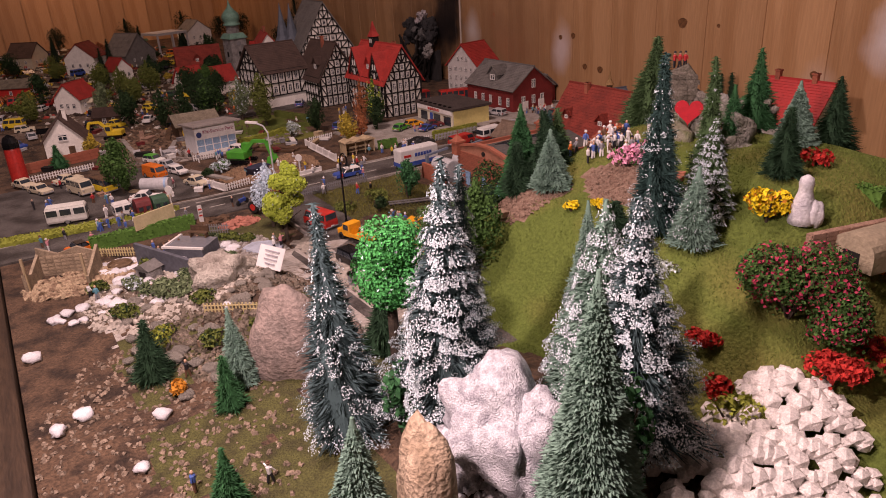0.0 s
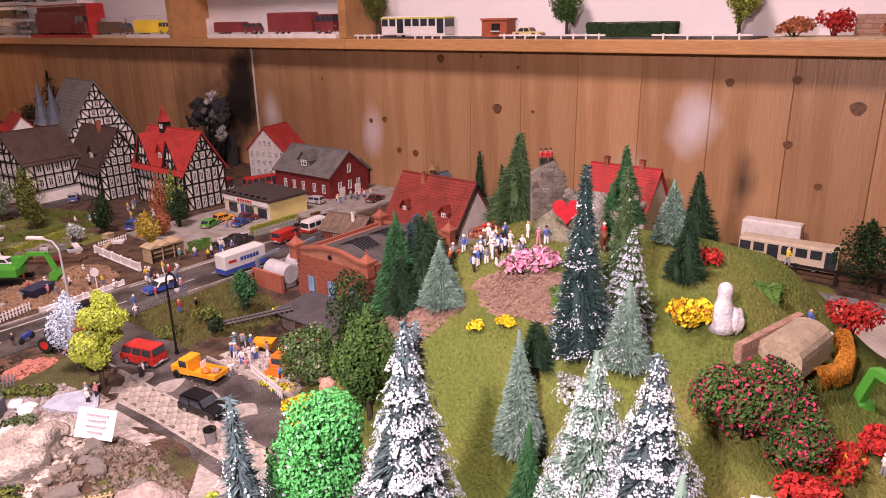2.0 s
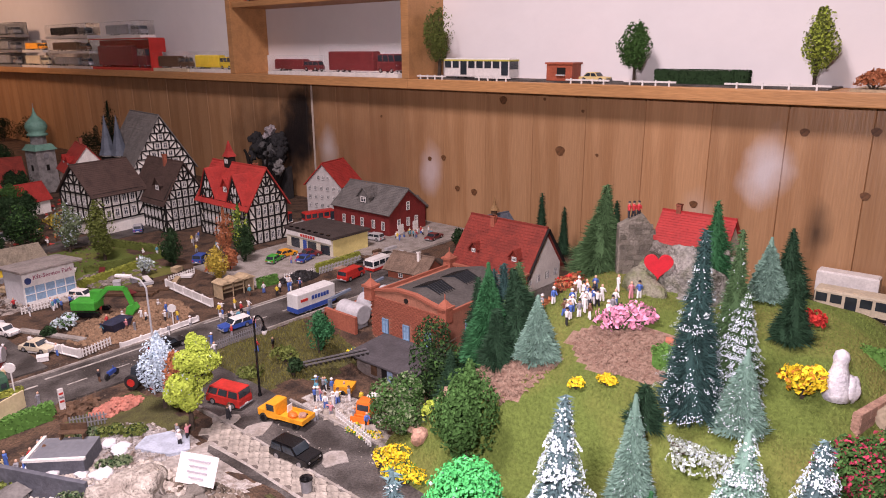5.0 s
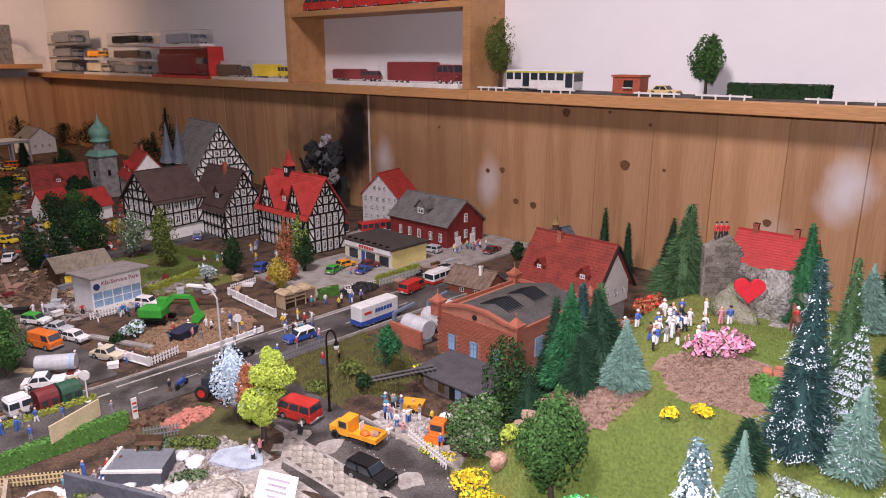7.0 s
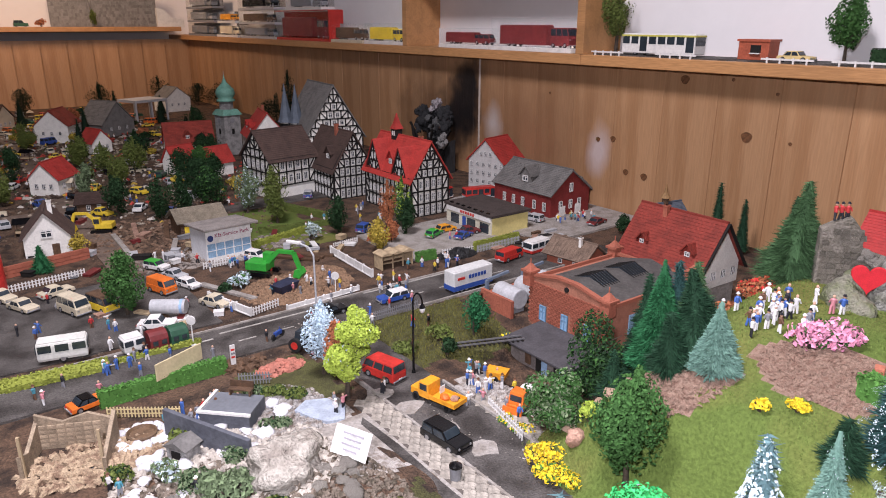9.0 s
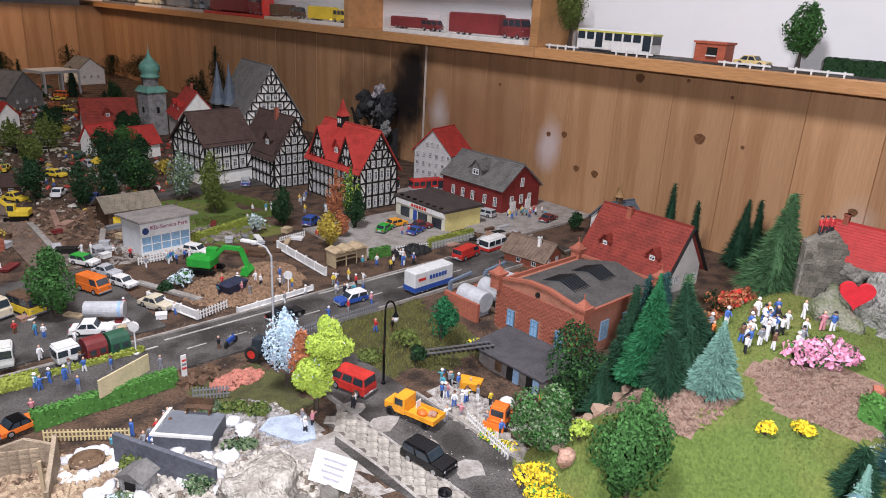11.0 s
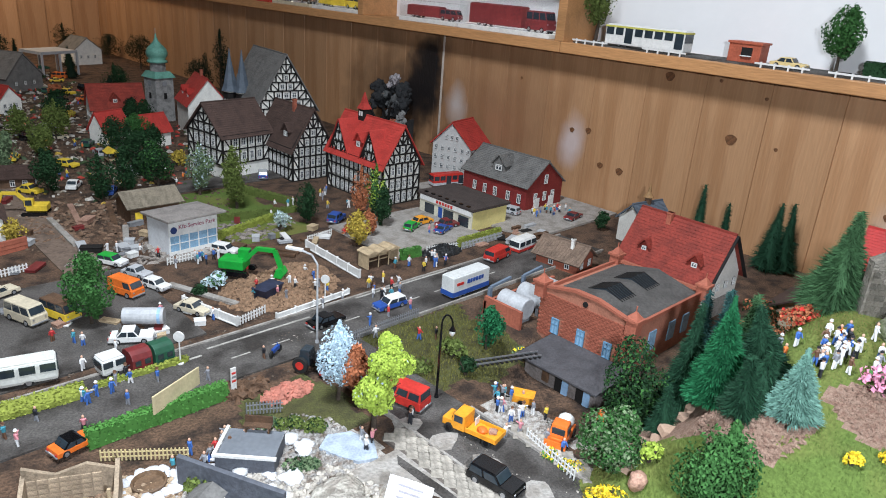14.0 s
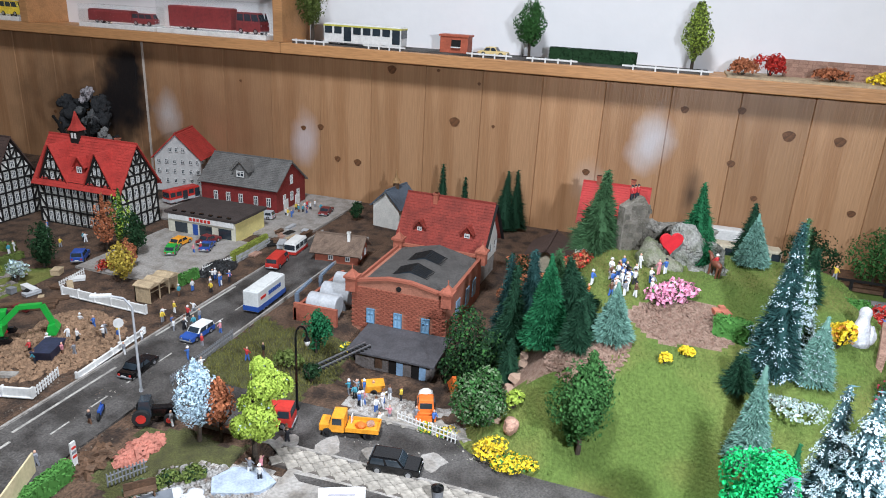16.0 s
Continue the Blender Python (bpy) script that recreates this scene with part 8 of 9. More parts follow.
bush("yellow flowers along the pavement", 0.322, 0.552, 0.015, 0.012, "yellow", 500, 0.0016, 141, second="grass", share=0.25)
bush("yellow flowers along the lawn", 0.326, 0.535, 0.010, 0.009, "yellow", 260, 0.0016, 142, second="grass", share=0.3)
for k, (x, y, r, h, lf) in enumerate(((0.205, 0.795, 0.012, 0.009, "olive"), (0.190, 0.808, 0.010, 0.008, "mint"), (0.218, 0.778, 0.012, 0.008, "olive"), (0.100, 0.700, 0.014, 0.012, "mint"), (0.070, 0.668, 0.016, 0.012, "olive"), (0.130, 0.620, 0.014, 0.010, "olive"), (0.185, 0.745, 0.012, 0.008, "mint"), (0.142, 0.715, 0.014, 0.010, "mint"), (0.060, 0.745, 0.014, 0.011, "olive"), (0.120, 0.560, 0.016, 0.014, "olive"), (0.085, 0.590, 0.016, 0.012, "moss"), (0.165, 0.555, 0.014, 0.010, "olive"))):
    bush("low moss and heather tuft among the stones", x, y, r, h, lf, 420, 0.0017, 150 + k, second="dark", share=0.25)
bush("patch of frosted grass between the firs", 0.385, 0.340, 0.032, 0.003, "pale", 1300, 0.0012, 131, second="snow", share=0.30)
bush("patch of frosted grass below the tall firs", 0.425, 0.346, 0.024, 0.003, "pale", 800, 0.0012, 132, second="rust", share=0.35)
bush("dark undergrowth beside the factory", 0.470, 0.635, 0.026, 0.034, "dark", 900, 0.0022, 133, second="mid", share=0.25)
bush("orange-brown bush behind the firs", 0.560, 0.600, 0.026, 0.040, "rust", 900, 0.0022, 134, second="orange", share=0.3)
bush("rust-orange bush beside the villa", 0.620, 0.590, 0.026, 0.046, "rust", 900, 0.0022, 135, second="dark", share=0.3)
for k, (x, y, r, h) in enumerate(((0.700, 0.600, 0.024, 0.034), (0.745, 0.632, 0.024, 0.030), (0.690, 0.550, 0.028, 0.040), (0.770, 0.560, 0.030, 0.036), (0.800, 0.520, 0.026, 0.040))):
    bush("rust-brown thicket behind the hill", x, y, r, h, "dark" if k % 2 else "rust", 900, 0.0022, 170 + k, second="dark" if k % 2 == 0 else "rust", share=0.35)
bush("red-brown bush below the ruin", 0.555, 0.535, 0.016, 0.020, "rust", 500, 0.0020, 136, second="red", share=0.3)
bush("bright green tuft among the frosted firs", 0.178, 0.352, 0.012, 0.05, "kelly", 300, 0.0026, 32)
bush("green undergrowth between the firs", 0.235, 0.232, 0.016, 0.08, "kelly", 500, 0.0026, 33)
bush("green undergrowth on the mound", 0.34, 0.23, 0.025, 0.03, "moss", 500, 0.0026, 34)
bush("small red flowers on the mound", 0.35, 0.255, 0.012, 0.012, "red", 200, 0.0022, 35)
single("gift_parcels", Geo().box(-0.006, 0.006, -0.004, 0.004, 0, 0.004).box(0.007, 0.012, -0.003, 0.003, 0, 0.005).box(-0.002, 0.006, 0.005, 0.011, 0, 0.005), mat("terracotta", (0.45, 0.15, 0.09), 0.7, 0.2, 90, 0.1), "terracotta blocks beside the hedge", "blocks", on(0.470, 0.392, 0.0, 20), bevel=0.0005)
cul = thing("culvert", "tan barrel-roofed culvert at the foot of the hill", "culvert", on(0.494, 0.243, -0.002, -100))
arch = [(0.016 * math.cos(a), 0.012 + 0.012 * math.sin(a)) for a in [math.pi * k / 10 for k in range(11)]]
part("vault", Geo().prism([(0.016, 0)] + arch + [(-0.016, 0)], 1, -0.025, 0.025), mat("tan_board", (0.36, 0.29, 0.20), 0.8, 0.2, 60, 0.2), cul)
part("opening", Geo().box(-0.006, 0.006, -0.0256, -0.0249, 0.0, 0.012), TIMBER, cul)


def stone_wall(label, p, q, h, material, z=None, seed=1, n_rows=4):
    t = thing("stone_wall", label, "stone wall", pose(p[0], p[1], height(*p) if z is None else z, 0, 0, math.degrees(math.atan2(q[1] - p[1], q[0] - p[0]))))
    L = math.dist(p, q)
    part("core", Geo().box(0, L, -0.0025, 0.0025, -0.01, h), material, t)
    rng = random.Random(seed)
    me = Geo().frustum(-0.5, 0.5, -0.5, 0.5, -0.5, -0.44, 0.44, -0.44, 0.44, 0.5).mesh("stone", material)
    for r in range(n_rows):
        x = 0.0
        while x < L - 0.004:
            w = rng.uniform(0.006, 0.013)
            part("stone", me, None, t, m=pose(min(x + w / 2, L - w / 2), 0, h * (r + 0.5) / n_rows) @ Matrix.Diagonal((w * 0.94, 0.0062, h / n_rows * 0.9, 1)))
            x += w
    return t


stone_wall("low grey stone wall beside the culvert", (0.452, 0.268), (0.530, 0.247), 0.013, REDSTONE, z=height(0.50, 0.258) - 0.008, seed=2)
stone_wall("grey brick wall along the railway", (0.80, 0.34), (0.82, 0.05), 0.022, STONE, z=0.0, seed=3)
sheet("lower_road", 0.70, 0.80, 0.0, 0.345, 0.000, 0.012, mat("pale_road", (0.50, 0.46, 0.40), 0.8, 0.15, 40, 0.2), "pale grey lower road behind the hill", "road")
coach("bus", "cream city bus standing below the pine wall", pose(0.925, 0.335, 0.006, 0, 0, -88), CREAM, 0.12, 0.028, 0.034, None, cnt=7, kind="bus", group=G1, k=0.95)
lr = coach("lorry", "white box lorry behind the bus", pose(0.962, 0.365, 0.020, 0, 0, -88), WHITE, 0.085, 0.026, 0.036, None, kind="box", group=G1)
br = thing("railway_bridge", "dark brown railway trestle along the wall", "trestle", pose(0, 0, 0))
part("deck", Geo().box(0.90, 0.98, 0.02, 0.42, 0.001, 0.006), BROWNWOOD, br)
for k in range(9):
    bar("post", br, (0.896, 0.05 + 0.045 * k, 0), (0.896, 0.05 + 0.045 * k, 0.020), 0.004, 0.004, TIMBER)
bar("rail", br, (0.896, 0.03, 0.018), (0.896, 0.42, 0.018), 0.003, 0.003, TIMBER)
for x, y, c, l in ((0.617, 0.277, "yellow", "grey"), (0.545, 0.243, "blue", "red"), (0.84, 0.36, "yellow", "brown")):
    figurine(x, y, c, l, 40, None, 1)
street_lamp("small globe lamp beside the bus", 0.865, 0.405, 0.045, "old", 30)

# lawn, meadow and verge as short fibre
def fibre(label, test, n, h, leaf, seed):
    rng = random.Random(seed)
    g = Geo()
    k = 0
    while k < n:
        x, y = test(rng)
        if x is None:
            k += 1
            continue
        z = height(x, y)
        g.blade((x, y, z - 0.0004), (rng.gauss(0, .35), rng.gauss(0, .35), 1), h * rng.uniform(0.6, 1.4), 0.00035, rng)
        k += 1
    return single("grass", g, LEAF[leaf], label, "grass", kind="stuff")


def lawn_at(rng):
    x, y = rng.uniform(0.305, 0.60), rng.uniform(0.20, 0.60)
    return (x, y) if region(x, y) == 1 else (None, None)


def meadow_at(rng):
    x, y = rng.uniform(0.33, 0.50), rng.uniform(0.75, 0.89)
    return (x, y) if region(x, y) == 2 else (None, None)


fibre("short yellow-green lawn fibres on the hill", lawn_at, 42000, 0.0022, "lawn", 3)
fibre("rough brown-green meadow tufts", meadow_at, 9000, 0.0034, "meadow", 4)

# ---- figurines of the town ----
rf = random.Random(12)
for x, y in ((0.355, 0.965), (0.385, 0.968), (0.402, 0.905), (0.435, 0.905), (0.425, 0.945), (0.372, 0.90), (0.52, 1.005), (0.548, 0.985), (0.556, 0.99), (0.565, 0.982), (0.44, 0.985), (0.50, 1.01),
             (0.63, 1.085), (0.64, 1.08), (0.395, 0.845), (0.41, 0.835), (0.36, 0.875), (0.365, 0.70), (0.372, 0.712), (0.38, 0.722), (0.385, 0.715), (0.352, 0.668), (0.36, 0.645), (0.338, 0.672), (0.36, 0.628),
             (0.286, 0.735), (0.290, 0.738), (0.245, 0.735), (0.235, 0.73), (0.24, 0.742), (0.27, 0.84), (0.245, 0.905), (0.335, 1.10), (0.375, 1.01), (0.36, 1.03), (0.33, 1.02), (0.20, 1.04), (0.205, 1.05),
             (0.245, 1.01), (0.12, 1.03), (0.115, 1.04), (0.10, 1.055), (0.045, 1.06), (0.05, 1.075), (0.03, 1.08), (0.072, 1.165), (0.13, 0.948), (0.118, 0.940), (0.05, 0.925), (0.09, 0.925), (0.115, 0.905), (0.03, 0.90), (0.075, 0.89), (0.025, 0.915),
             (0.135, 0.795), (0.142, 0.80), (0.15, 0.805), (0.128, 0.79), (0.155, 0.81), (0.108, 0.80), (0.05, 0.735), (0.055, 0.725), (0.10, 0.69), (0.31, 1.17), (0.33, 1.165), (0.27, 1.21), (0.255, 1.23), (0.345, 1.19), (0.225, 1.26), (0.235, 1.255),
             (0.86, 1.055), (0.87, 1.05), (0.88, 1.06), (0.90, 1.05), (0.91, 1.04), (0.845, 1.06), (0.895, 1.02), (0.47, 1.27), (0.50, 1.31), (0.61, 1.33), (0.62, 1.34), (0.14, 1.0), (0.105, 0.985), (0.185, 0.90), (0.09, 0.53), (0.06, 0.40), (0.10, 0.38)):
    figurine(x, y, rf.choice(["white", "white", "white", "blue", "red", "black", "teal", "grey", "pink"]), rf.choice(["blue", "black", "white", "grey", "brown"]), rf.uniform(0, 360), None, rf.randrange(3), rf.choice([None, None, None, "white", "brown"]))

for cx, cy, rx, ry, n in ((0.380, 0.695, 0.022, 0.030, 12), (0.430, 0.960, 0.040, 0.030, 9), (0.545, 0.995, 0.030, 0.014, 7), (0.860, 1.045, 0.040, 0.015, 8), (0.300, 1.165, 0.030, 0.012, 6), (0.345, 1.030, 0.050, 0.030, 9), (0.130, 0.935, 0.050, 0.012, 6), (0.150, 0.800, 0.030, 0.012, 6), (0.555, 1.300, 0.050, 0.050, 7)):
    for k in range(n):
        figurine(cx + rf.uniform(-1, 1) * rx, cy + rf.uniform(-1, 1) * ry, rf.choice(["white", "white", "blue", "blue", "red", "yellow", "teal", "grey"]), rf.choice(["blue", "white", "black", "grey"]), rf.uniform(0, 360), None, rf.randrange(3), rf.choice([None, None, "white", "brown"]))
# oddments lying about: boxes, beams and crates, each its own colour
for k in range(70):
    x, y = rf.choice(((rf.uniform(0.24, 0.42), rf.uniform(1.22, 1.34)), (rf.uniform(0.03, 0.30), rf.uniform(1.22, 1.55)), (rf.uniform(0.36, 0.50), rf.uniform(1.14, 1.20)), (rf.uniform(0.08, 0.24), rf.uniform(1.0, 1.2)), (rf.uniform(0.66, 0.80), rf.uniform(0.97, 1.03))))
    lx, ly, lz = rf.uniform(0.004, 0.014), rf.uniform(0.003, 0.007), rf.uniform(0.002, 0.008)
    nm, mt = rf.choice((("brown", BROWNWOOD), ("pale", PALEWOOD), ("grey", GREY), ("black", TIMBER), ("white", WHITE), ("red", MAROON), ("grey", LIGHTGREY), ("rusty", REDSTONE)))
    single("crate", Geo().box(-lx, lx, -ly, ly, 0, lz * 0.8).box(-lx * 1.05, lx * 1.05, -ly * 1.08, ly * 1.08, lz * 0.8 + 0.0002, lz), mt, f"small {nm} crate or box lying in the yard", "crate", on(x, y, 0.001, rf.uniform(0, 180)), "oddments in the yards", bevel=0.0003)

# ---- the suburb towards the short wall ----
house("cottage", "white gabled cottage with a dark roof and arched door", pose(0.105, 1.375, 0.0, 0, 0, -10), 0.062, 0.07, 0.030, 0.066, PLASTER, ROOFBROWN, rows=((0.034, (0.0,)),), win=(0.016, 0.012), door=(0.010, 0.010, 0.018), chimneys=((0.008, 0.03, 0.078),))
stone_wall("brown garden wall of the suburb", (0.03, 1.30), (0.15, 1.33), 0.016, BRICK, z=0.0, seed=5, n_rows=3)
tree("yellow-green shrub tree beside the cottage", 0.145, 1.365, 0.032, 0.032, "gold", 300, 0.0026, "round", 0.05, 300)
conifer("dark green pyramid tree before the cottage", 0.085, 1.30, 0.04, 0.034, "kelly", 800, 0, 301)
rsil = thing("advertising_column", "tall red column with a black cap", "column", pose(0.026, 1.235, 0.0))
part("shaft", Geo().lathe([(0.012, 0), (0.011, 0.055), (0.010, 0.058)], n=18), RED, rsil)
part("cap", Geo().lathe([(0.0115, 0.058), (0.0115, 0.066), (0.008, 0.074), (0.001, 0.078)], n=18), BLACK, rsil)
for lab, x, y, w, l, e, r, yaw, wm, rm in (("red-roofed farm house in the suburb", 0.28, 2.50, 0.09, 0.10, 0.05, 0.09, -30, PLASTER, ROOFDKRED), ("long low red market hall", 0.12, 2.15, 0.05, 0.18, 0.03, 0.045, 60, RED, ROOFTAN), ("grey barn with a curved roof", 0.47, 2.55, 0.12, 0.10, 0.04, 0.10, 30, ROOFGREY, ROOFGREY), ("white house with a red roof", 0.16, 1.80, 0.06, 0.07, 0.035, 0.065, -40, PLASTER, ROOFRED), ("small red-roofed house in the suburb", 0.36, 2.25, 0.055, 0.06, 0.03, 0.06, 20, PLASTER, ROOFRED), ("grey-roofed house by the corner", 0.80, 3.05, 0.10, 0.10, 0.05, 0.09, 10, PLASTER, ROOFGREY), ("cream house with a brown roof", 0.20, 2.85, 0.09, 0.09, 0.04, 0.08, 50, CREAM, ROOFBROWN), ("small green garden hut", 0.40, 1.72, 0.03, 0.035, 0.02, 0.032, -60, DKGREEN, ROOFGREY), ("brown barn in the suburb", 0.24, 1.62, 0.05, 0.05, 0.018, 0.03, 70, BROWNWOOD, ROOFBROWN)):
    house("house", lab, pose(x, y, 0, 0, 0, yaw), w, l, e, r, wm, rm, rows=((e * 0.55, (-w * 0.25, 0.0, w * 0.25)),), side_rows=((1, e * 0.55, (l * 0.25, l * 0.6)), (-1, e * 0.55, (l * 0.25, l * 0.6))))
fr = thing("steel_frame_hall", "open grey steel frame of a hall", "steel frame", pose(0.62, 2.85, 0.0, 0, 0, 20))
for x in (-0.06, 0.0, 0.06):
    for y in (-0.05, 0.05):
        bar("post", fr, (x, y, 0), (x, y, 0.07), 0.005, 0.005, LIGHTGREY)
    bar("beam", fr, (x, -0.05, 0.07), (x, 0.05, 0.07), 0.005, 0.005, LIGHTGREY)
for y in (-0.05, 0.05):
    bar("beam", fr, (-0.06, y, 0.07), (0.06, y, 0.07), 0.005, 0.005, LIGHTGREY)
part("roof_panel", Geo().box(-0.062, 0.062, -0.052, 0.052, 0.073, 0.076), LIGHTGREY, fr)
rv = random.Random(44)
cols = [("white", WHITE), ("cream", CREAM), ("red", RED), ("blue", BLUE), ("grey", LIGHTGREY), ("yellow", YELLOW), ("green", DKGREEN), ("orange", ORANGE), ("black", BLACK)]
spots = []
while len(spots) < 105:
    x, y = rv.uniform(0.02, 0.62), rv.uniform(1.50, 3.3)
    if x > 0.40 and y < 2.35:
        continue
    if all(math.dist((x, y), s) > 0.052 for s in spots):
        spots.append((x, y))
for x, y in spots:
    nm, mt = rv.choice(cols)
    kd = rv.random()
    if kd < 0.62:
        vehicle("car", f"small {nm} car in the suburb", on(x, y, 0.001, rv.choice((0, 60, -60, 90)) + rv.uniform(-8, 8)), mt, 0.046, 0.02, rv.uniform(0.015, 0.018), rv.choice(("car", "wagon", "hatch")), group="cars of the suburb", plain=True)
    elif kd < 0.85:
        vehicle("van", f"{nm} van in the suburb", on(x, y, 0.001, rv.uniform(0, 180)), mt, 0.05, 0.022, 0.024, "minibus", group="cars of the suburb", plain=True)
    else:
        st_ = thing("market_stall", f"market stall with a {nm} awning", "market stall", on(x, y, 0.0, rv.uniform(0, 180)))
        for a in (-1, 1):
            for b in (-1, 1):
                bar("post", st_, (a * 0.012, b * 0.009, 0), (a * 0.012, b * 0.009, 0.022), 0.001, 0.001, BROWNWOOD)
        part("awning", Geo().prism([(-0.012, 0.021), (0.012, 0.021), (0.0, 0.029)], 0, -0.015, 0.015), mt, st_)
        part("counter", Geo().box(-0.012, 0.012, -0.009, 0.009, 0.006, 0.009), PALEWOOD, st_)
for k in range(110):
    x, y = rv.uniform(0.02, 0.6), rv.uniform(1.5, 3.2)
    figurine(x, y, rv.choice(["white", "red", "yellow", "orange", "white"]), rv.choice(["blue", "black", "brown"]), rv.uniform(0, 360), None, rv.randrange(3), None, "figurines in the suburb")
for k in range(30):
    x, y = rv.uniform(0.03, 0.55), rv.uniform(1.6, 3.2)
    bush(rv.choice(("olive garden bush", "rust-brown garden bush", "dark green garden bush")) + " in the suburb", x, y, rv.uniform(0.014, 0.024), rv.uniform(0.015, 0.03), rv.choice(("olive", "rust", "dark", "gold")), 200, 0.0035, 400 + k)
sheet("lane", 0.16, 0.21, 1.21, 3.2, -0.003, 0.0016, mat("brown_lane", (0.17, 0.12, 0.09), 0.85, 0.3, 40, 0.3), "brown earth lane through the suburb", "lane")
sheet("lane", -0.01, 0.16, 1.60, 1.66, -0.003, 0.0015, mat("brown_lane", (0.17, 0.12, 0.09)), "brown earth lane between the gardens", "lane")

# burnt ruin with smoke at the wall
bu = thing("burnt_house", "charred house ruin with black beams", "ruin", pose(0.93, 1.56, 0.0))
for k in range(14):
    a = rv.uniform(0, 6.283)
    bar("beam", bu, (rv.uniform(-.04, .03), rv.uniform(-.06, .06), 0), (rv.uniform(-.04, .03), rv.uniform(-.06, .06), rv.uniform(.06, .115)), 0.004, 0.004, TIMBER)
part("wall", Geo().prism([(-0.06, 0), (0.06, 0), (0.06, 0.05), (0.02, 0.08), (-0.03, 0.06), (-0.06, 0.075)], 0, 0.02, 0.03), mat("soot_wall", (0.03, 0.028, 0.028), 0.9, 0.3, 60, 0.3), bu)
for lab, x, y, z, r, c in (("tuft of pale smoke made of wadding", 0.945, 1.555, 0.150, 0.013, (0.40, 0.36, 0.37)), ("tuft of dark smoke made of wadding", 0.94, 1.585, 0.112, 0.028, (0.030, 0.030, 0.032)), ("tuft of grey smoke made of wadding", 0.935, 1.545, 0.100, 0.018, (0.10, 0.10, 0.10)), ("tuft of dark smoke made of wadding", 0.95, 1.53, 0.115, 0.024, (0.03, 0.03, 0.032)), ("tuft of pale smoke made of wadding", 0.93, 1.51, 0.070, 0.014, (0.24, 0.23, 0.22))):
    sm = mat("wadding_%02d" % round(100 * c[0]), c, 0.95, 0.3, 60, 0.6)
    g = Geo()
    for k in range(16):
        q = r * rv.uniform(0.22, 0.5)
        g.blob((rv.gauss(0, .38) * r, rv.gauss(0, .42) * r, rv.gauss(0, .5) * r), (q, q * rv.uniform(.7, 1.2), q * rv.uniform(.8, 1.5)), 0.9, rv.randrange(90), 3)
    single("smoke_wadding", g, sm, lab, "wadding", pose(x, y, z), smooth=True)

# ---- on the shelf ----
SZ = SHELF_Z + 0.002
bus = coach("bus", "white city bus with yellow stripes on the shelf", pose(0.985, 0.980, SZ, 0, 0, -90), WHITE, 0.142, 0.029, 0.034, None, cnt=8, kind="bus", k=1.0)
part("stripe", Geo().box(-0.0715, 0.0715, -0.0149, 0.0149, 0.0300, 0.0330), mat("stripe_yellow", (0.55, 0.50, 0.10), 0.5, 0.1, 60, 0.05), bus)
kio = thing("kiosk", "red-brown wooden kiosk with a white counter", "kiosk", pose(1.002, 0.822, SZ))
part("hut", Geo().box(-0.014, 0.014, -0.024, 0.024, 0, 0.026), mat("kiosk_red", (0.42, 0.10, 0.05), 0.6, 0.2, 60, 0.1), kio, bevel=0.0008)
part("roof", Geo().box(-0.016, 0.016, -0.026, 0.026, 0.026, 0.029), mat("kiosk_red", (0.42, 0.10, 0.05)), kio)
part("hatch", Geo().box(-0.0148, -0.0138, -0.012, 0.004, 0.010, 0.021), TIMBER, kio)
part("counter", Geo().box(-0.018, -0.014, -0.012, 0.004, 0.0085, 0.010), WHITE, kio)
vehicle("car", "pale yellow taxi on the shelf", pose(0.978, 0.751, SZ, 0, 0, -90), mat("taxi_cream", (0.66, 0.50, 0.22), 0.5, 0.1, 60, 0.05), 0.048, 0.02, 0.015, "car", k=1.0)
hedge("long dark green hedge on the shelf", 1.005, 0.528, 1.005, 0.664, 0.014, 0.020, "dark", 30, z=SZ)
for y0, y1 in ((1.035, 1.105), (0.895, 0.970), (0.715, 0.790), (0.612, 0.692), (0.415, 0.545)):
    t = thing("guard_rail", "white miniature guard rail at the shelf edge", "guard rail", pose(0.956, y0, SHELF_Z))
    part("rail", Geo().box(-0.0006, 0.0006, 0, y1 - y0, 0.0045, 0.0070), WHITE, t)
    for k in range(4):
        y = (y1 - y0) * (k + 0.5) / 4
        part("post", Geo().box(-0.0010, 0.0010, y - 0.0011, y + 0.0011, 0, 0.0082), WHITE, t)
bush("tawny dried bush on the shelf", 0.985, 0.375, 0.026, 0.024, "rust", 600, 0.0028, 51, z=SHELF_Z)
bush("bright red bush on the shelf", 1.005, 0.335, 0.022, 0.032, "red", 500, 0.0028, 52, z=SHELF_Z)
bush("brown dried bush on the shelf", 0.985, 0.255, 0.026, 0.020, "rust", 500, 0.0028, 53, z=SHELF_Z)
bush("yellow flowering bushes on the shelf", 0.985, 0.175, 0.034, 0.022, "yellow", 700, 0.0028, 54, z=SHELF_Z)
stone_wall("small brick wall made of loose stones on the shelf", (1.02, 0.17), (1.02, 0.315), 0.028, REDSTONE, z=SHELF_Z, seed=8, n_rows=5)
sheet("plinth_board", 0.955, 1.045, 0.13, 0.395, SHELF_Z, SHELF_Z + 0.003, PALEWOOD, "thin pale board under the bushes on the shelf", "board", kind="")


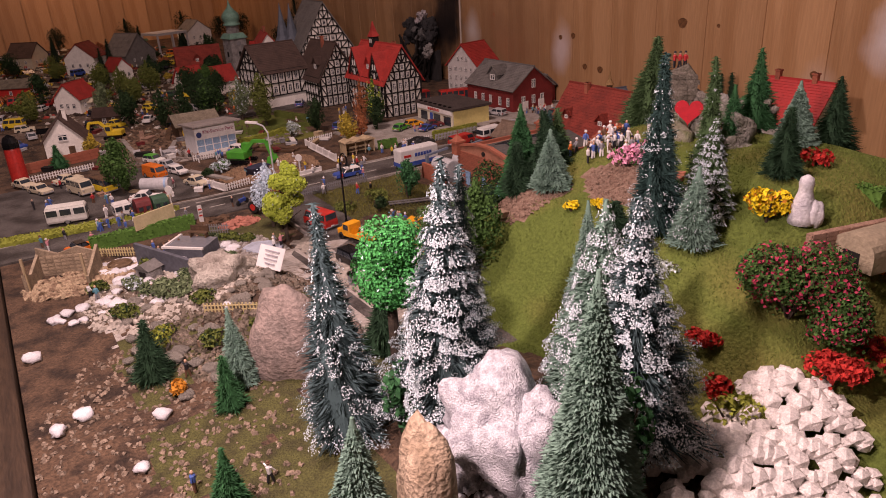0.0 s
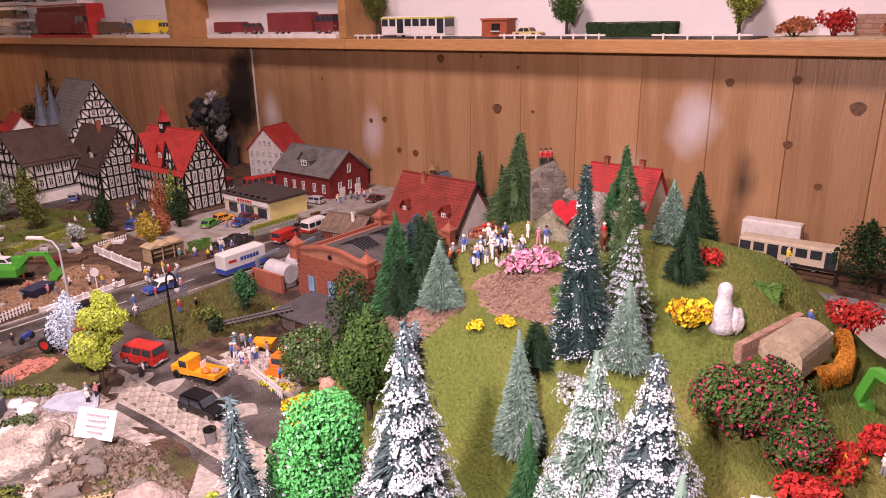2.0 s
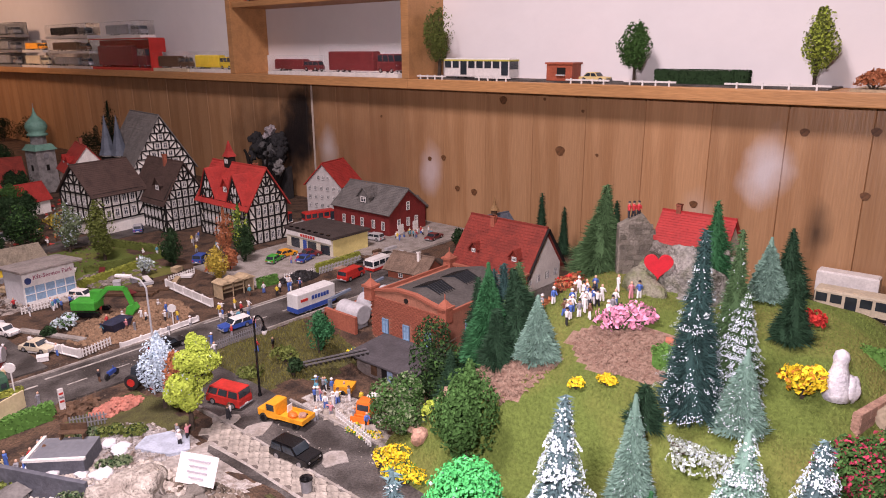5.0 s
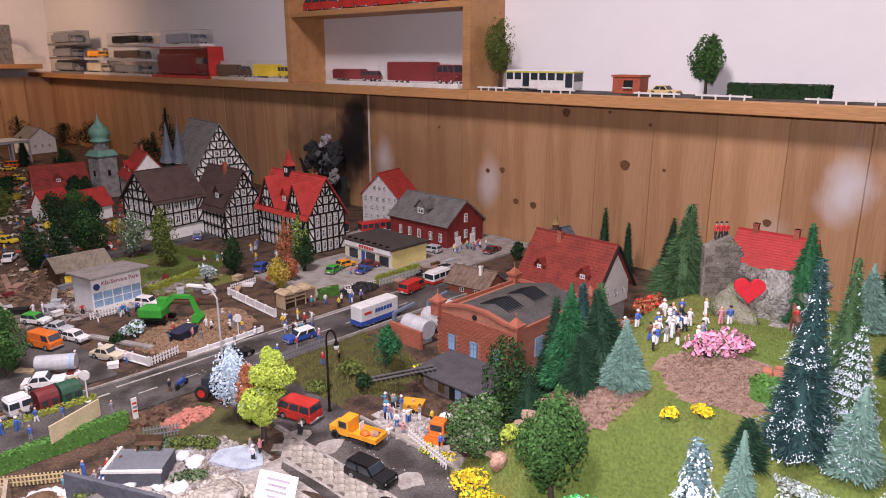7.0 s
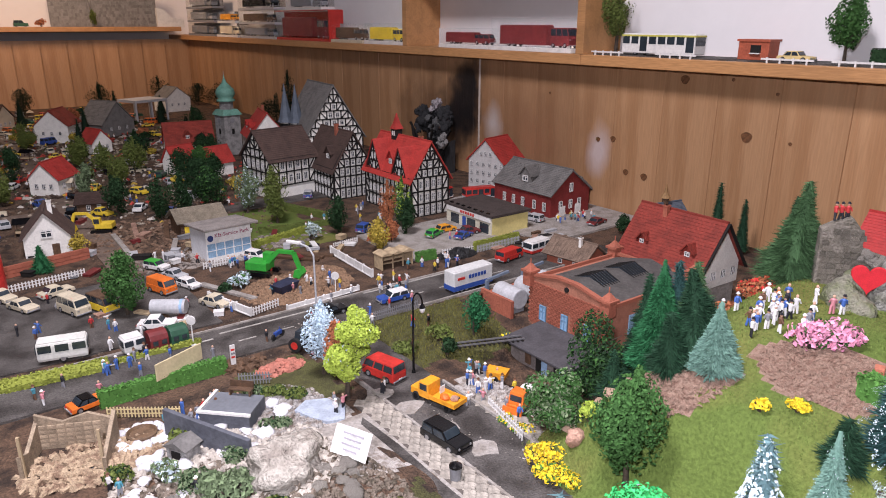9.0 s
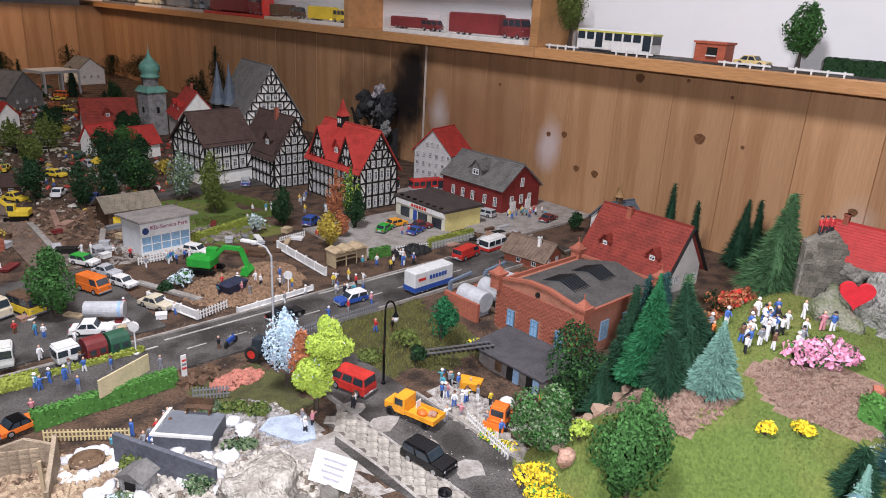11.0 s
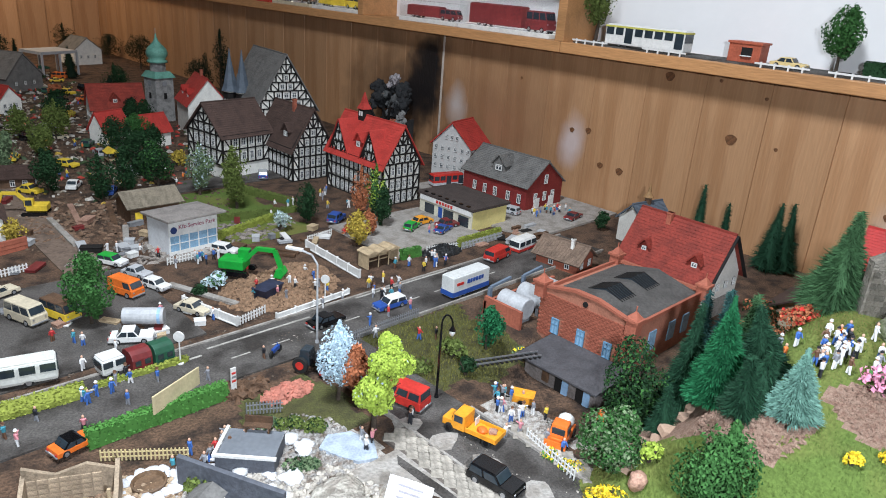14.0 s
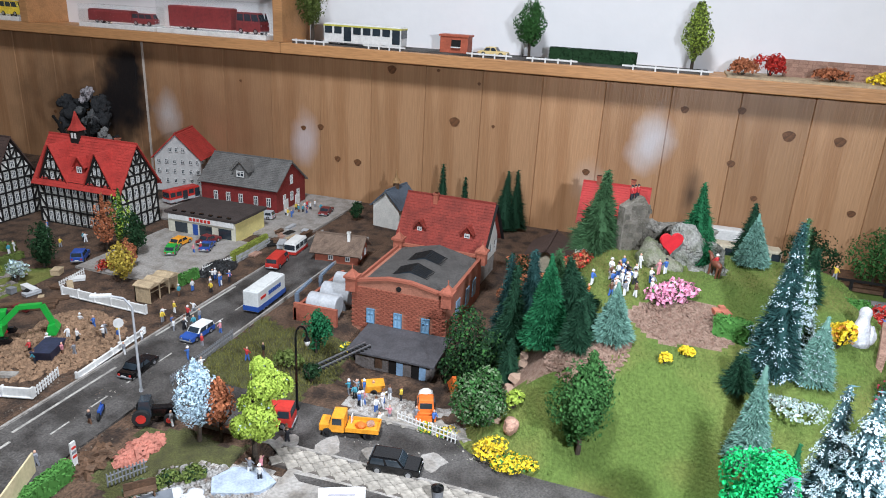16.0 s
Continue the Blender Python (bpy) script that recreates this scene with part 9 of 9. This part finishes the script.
def display_box(label, y0, y1, z0, z1, x0=0.965, x1=1.01, inner=None, tray=None, back=None):
    """A clear model box with what is packed in it."""
    t = thing("display_box", label, "display box", pose(0, 0, 0), "boxed models on the shelf")
    part("base", Geo().box(x0, x1, y0, y1, z0, z0 + 0.008), tray or WHITE, t, bevel=0.0006)
    cov = part("cover", Geo().box(x0 + 0.001, x1 - 0.001, y0 + 0.001, y1 - 0.001, z0 + 0.0084, z1), CLEAR, t)
    cov.visible_shadow = False
    if back:
        part("back_card", Geo().box(x1 - 0.003, x1 - 0.002, y0 + 0.002, y1 - 0.002, z0 + 0.0086, z1 - 0.001), back, t)
    if inner:
        w, hh = y1 - y0, z1 - z0 - 0.012
        yaw = -90
        cab = min(0.05, w * 0.3)
        coach("model_lorry", "boxed model lorry body in a clear case", pose((x0 + x1) / 2, y0 + w * 0.62, z0 + 0.0085, 0, 0, yaw), inner, w * 0.58, 0.024, hh * 0.8, None, kind="box", group="boxed models on the shelf", k=1.0)
        vehicle("model_cab", "boxed model lorry cab in a clear case", pose((x0 + x1) / 2, y0 + w * 0.18, z0 + 0.0085, 0, 0, yaw), inner, cab, 0.024, hh * 0.72, "minibus", group="boxed models on the shelf", k=1.0)
    return t


S = SHELF_Z
display_box("long clear case with a red lorry and trailer", 1.162, 1.392, S, S + 0.062, inner=MAROON)
display_box("clear box with a red vintage lorry", 1.400, 1.572, S, S + 0.042, inner=MAROON)
display_box("clear box with a yellow lorry", 1.72, 1.905, S, S + 0.052, inner=YELLOW)
display_box("clear box with a brown carriage", 1.915, 2.09, S, S + 0.050, inner=BROWNWOOD, tray=CREAM)
rb = display_box("bright red cardboard box with a clear window", 2.10, 2.46, S, S + 0.085, inner=MAROON, tray=RED, back=RED)
part("box_side", Geo().box(0.964, 1.011, 2.096, 2.10, S, S + 0.087).box(0.964, 1.011, 2.10, 2.46, S + 0.0855, S + 0.088), RED, rb)
display_box("clear box with a grey model on the red box", 2.14, 2.38, S + 0.088, S + 0.135, inner=GREY)
for k, (c, cn) in enumerate(((GREY, "grey"), (BROWNWOOD, "brown"), (BLACK, "black"))):
    display_box(f"stacked clear box with a {cn} model", 2.47, 2.78, S + 0.046 * k, S + 0.046 * (k + 1) - 0.002, inner=c, tray=LIGHTGREY)
display_box("clear box with a cream model van", 2.80, 3.02, S, S + 0.05, inner=CREAM)
display_box("clear box with a yellow model on top", 2.82, 3.0, S + 0.05, S + 0.09, inner=AMBER)
for k in range(3):
    display_box("stacked dark clear box with a model", 3.04, 3.36, S + 0.052 * k, S + 0.052 * (k + 1) - 0.002, inner=GREY, tray=GREY, back=GREY)
for y0, y1 in ((1.17, 1.28), (1.29, 1.43), (1.44, 1.53), (1.55, 1.66)):
    vehicle("lorry", "red model fire lorry on the upper shelf", pose(0.985, (y0 + y1) / 2, 0.436, 0, 0, 90), RED, (y1 - y0) * 0.85, 0.03, 0.032, "minibus", group="red lorries on the upper shelf", k=1.0)
# scenery on the short shelf
for x0, x1, h in ((0.47, 0.62, 0.16), (0.625, 0.88, 0.15)):
    stone_wall("grey moulded castle wall standing on the shelf", (x0, 3.50), (x1, 3.50), h, STONE, z=0.311, seed=int(x0 * 100), n_rows=12)
sheet("backdrop_sky", 0.15, 0.45, 3.585, 3.597, 0.45, 0.60, mat("sky_card", (0.12, 0.32, 0.62), 0.7, 0.1, 10, 0), "blue painted sky card on the white wall", "card", kind="")
vehicle("tractor", "dark model tractor on the short shelf", pose(0.36, 3.44, 0.311, 0, 0, 0), DKGREEN, 0.06, 0.025, 0.03, "wagon")
bush("brown dried bush on the short shelf", 0.43, 3.45, 0.02, 0.03, "rust", 200, 0.004, 60, z=0.311)
tree("small green tree on the short shelf", 0.62, 3.44, 0.07, 0.035, "olive", 300, 0.004, "oval", 0.1, 61, z=0.311)
single("white_ramp", Geo().prism([(0, 0), (0.11, 0), (0.11, 0.03), (0.06, 0.035), (0.03, 0.07), (0.0, 0.075)], 1, 3.42, 3.44), WHITE, "white curved cardboard ramp in the corner", "ramp", pose(0.86, 0, 0.311))
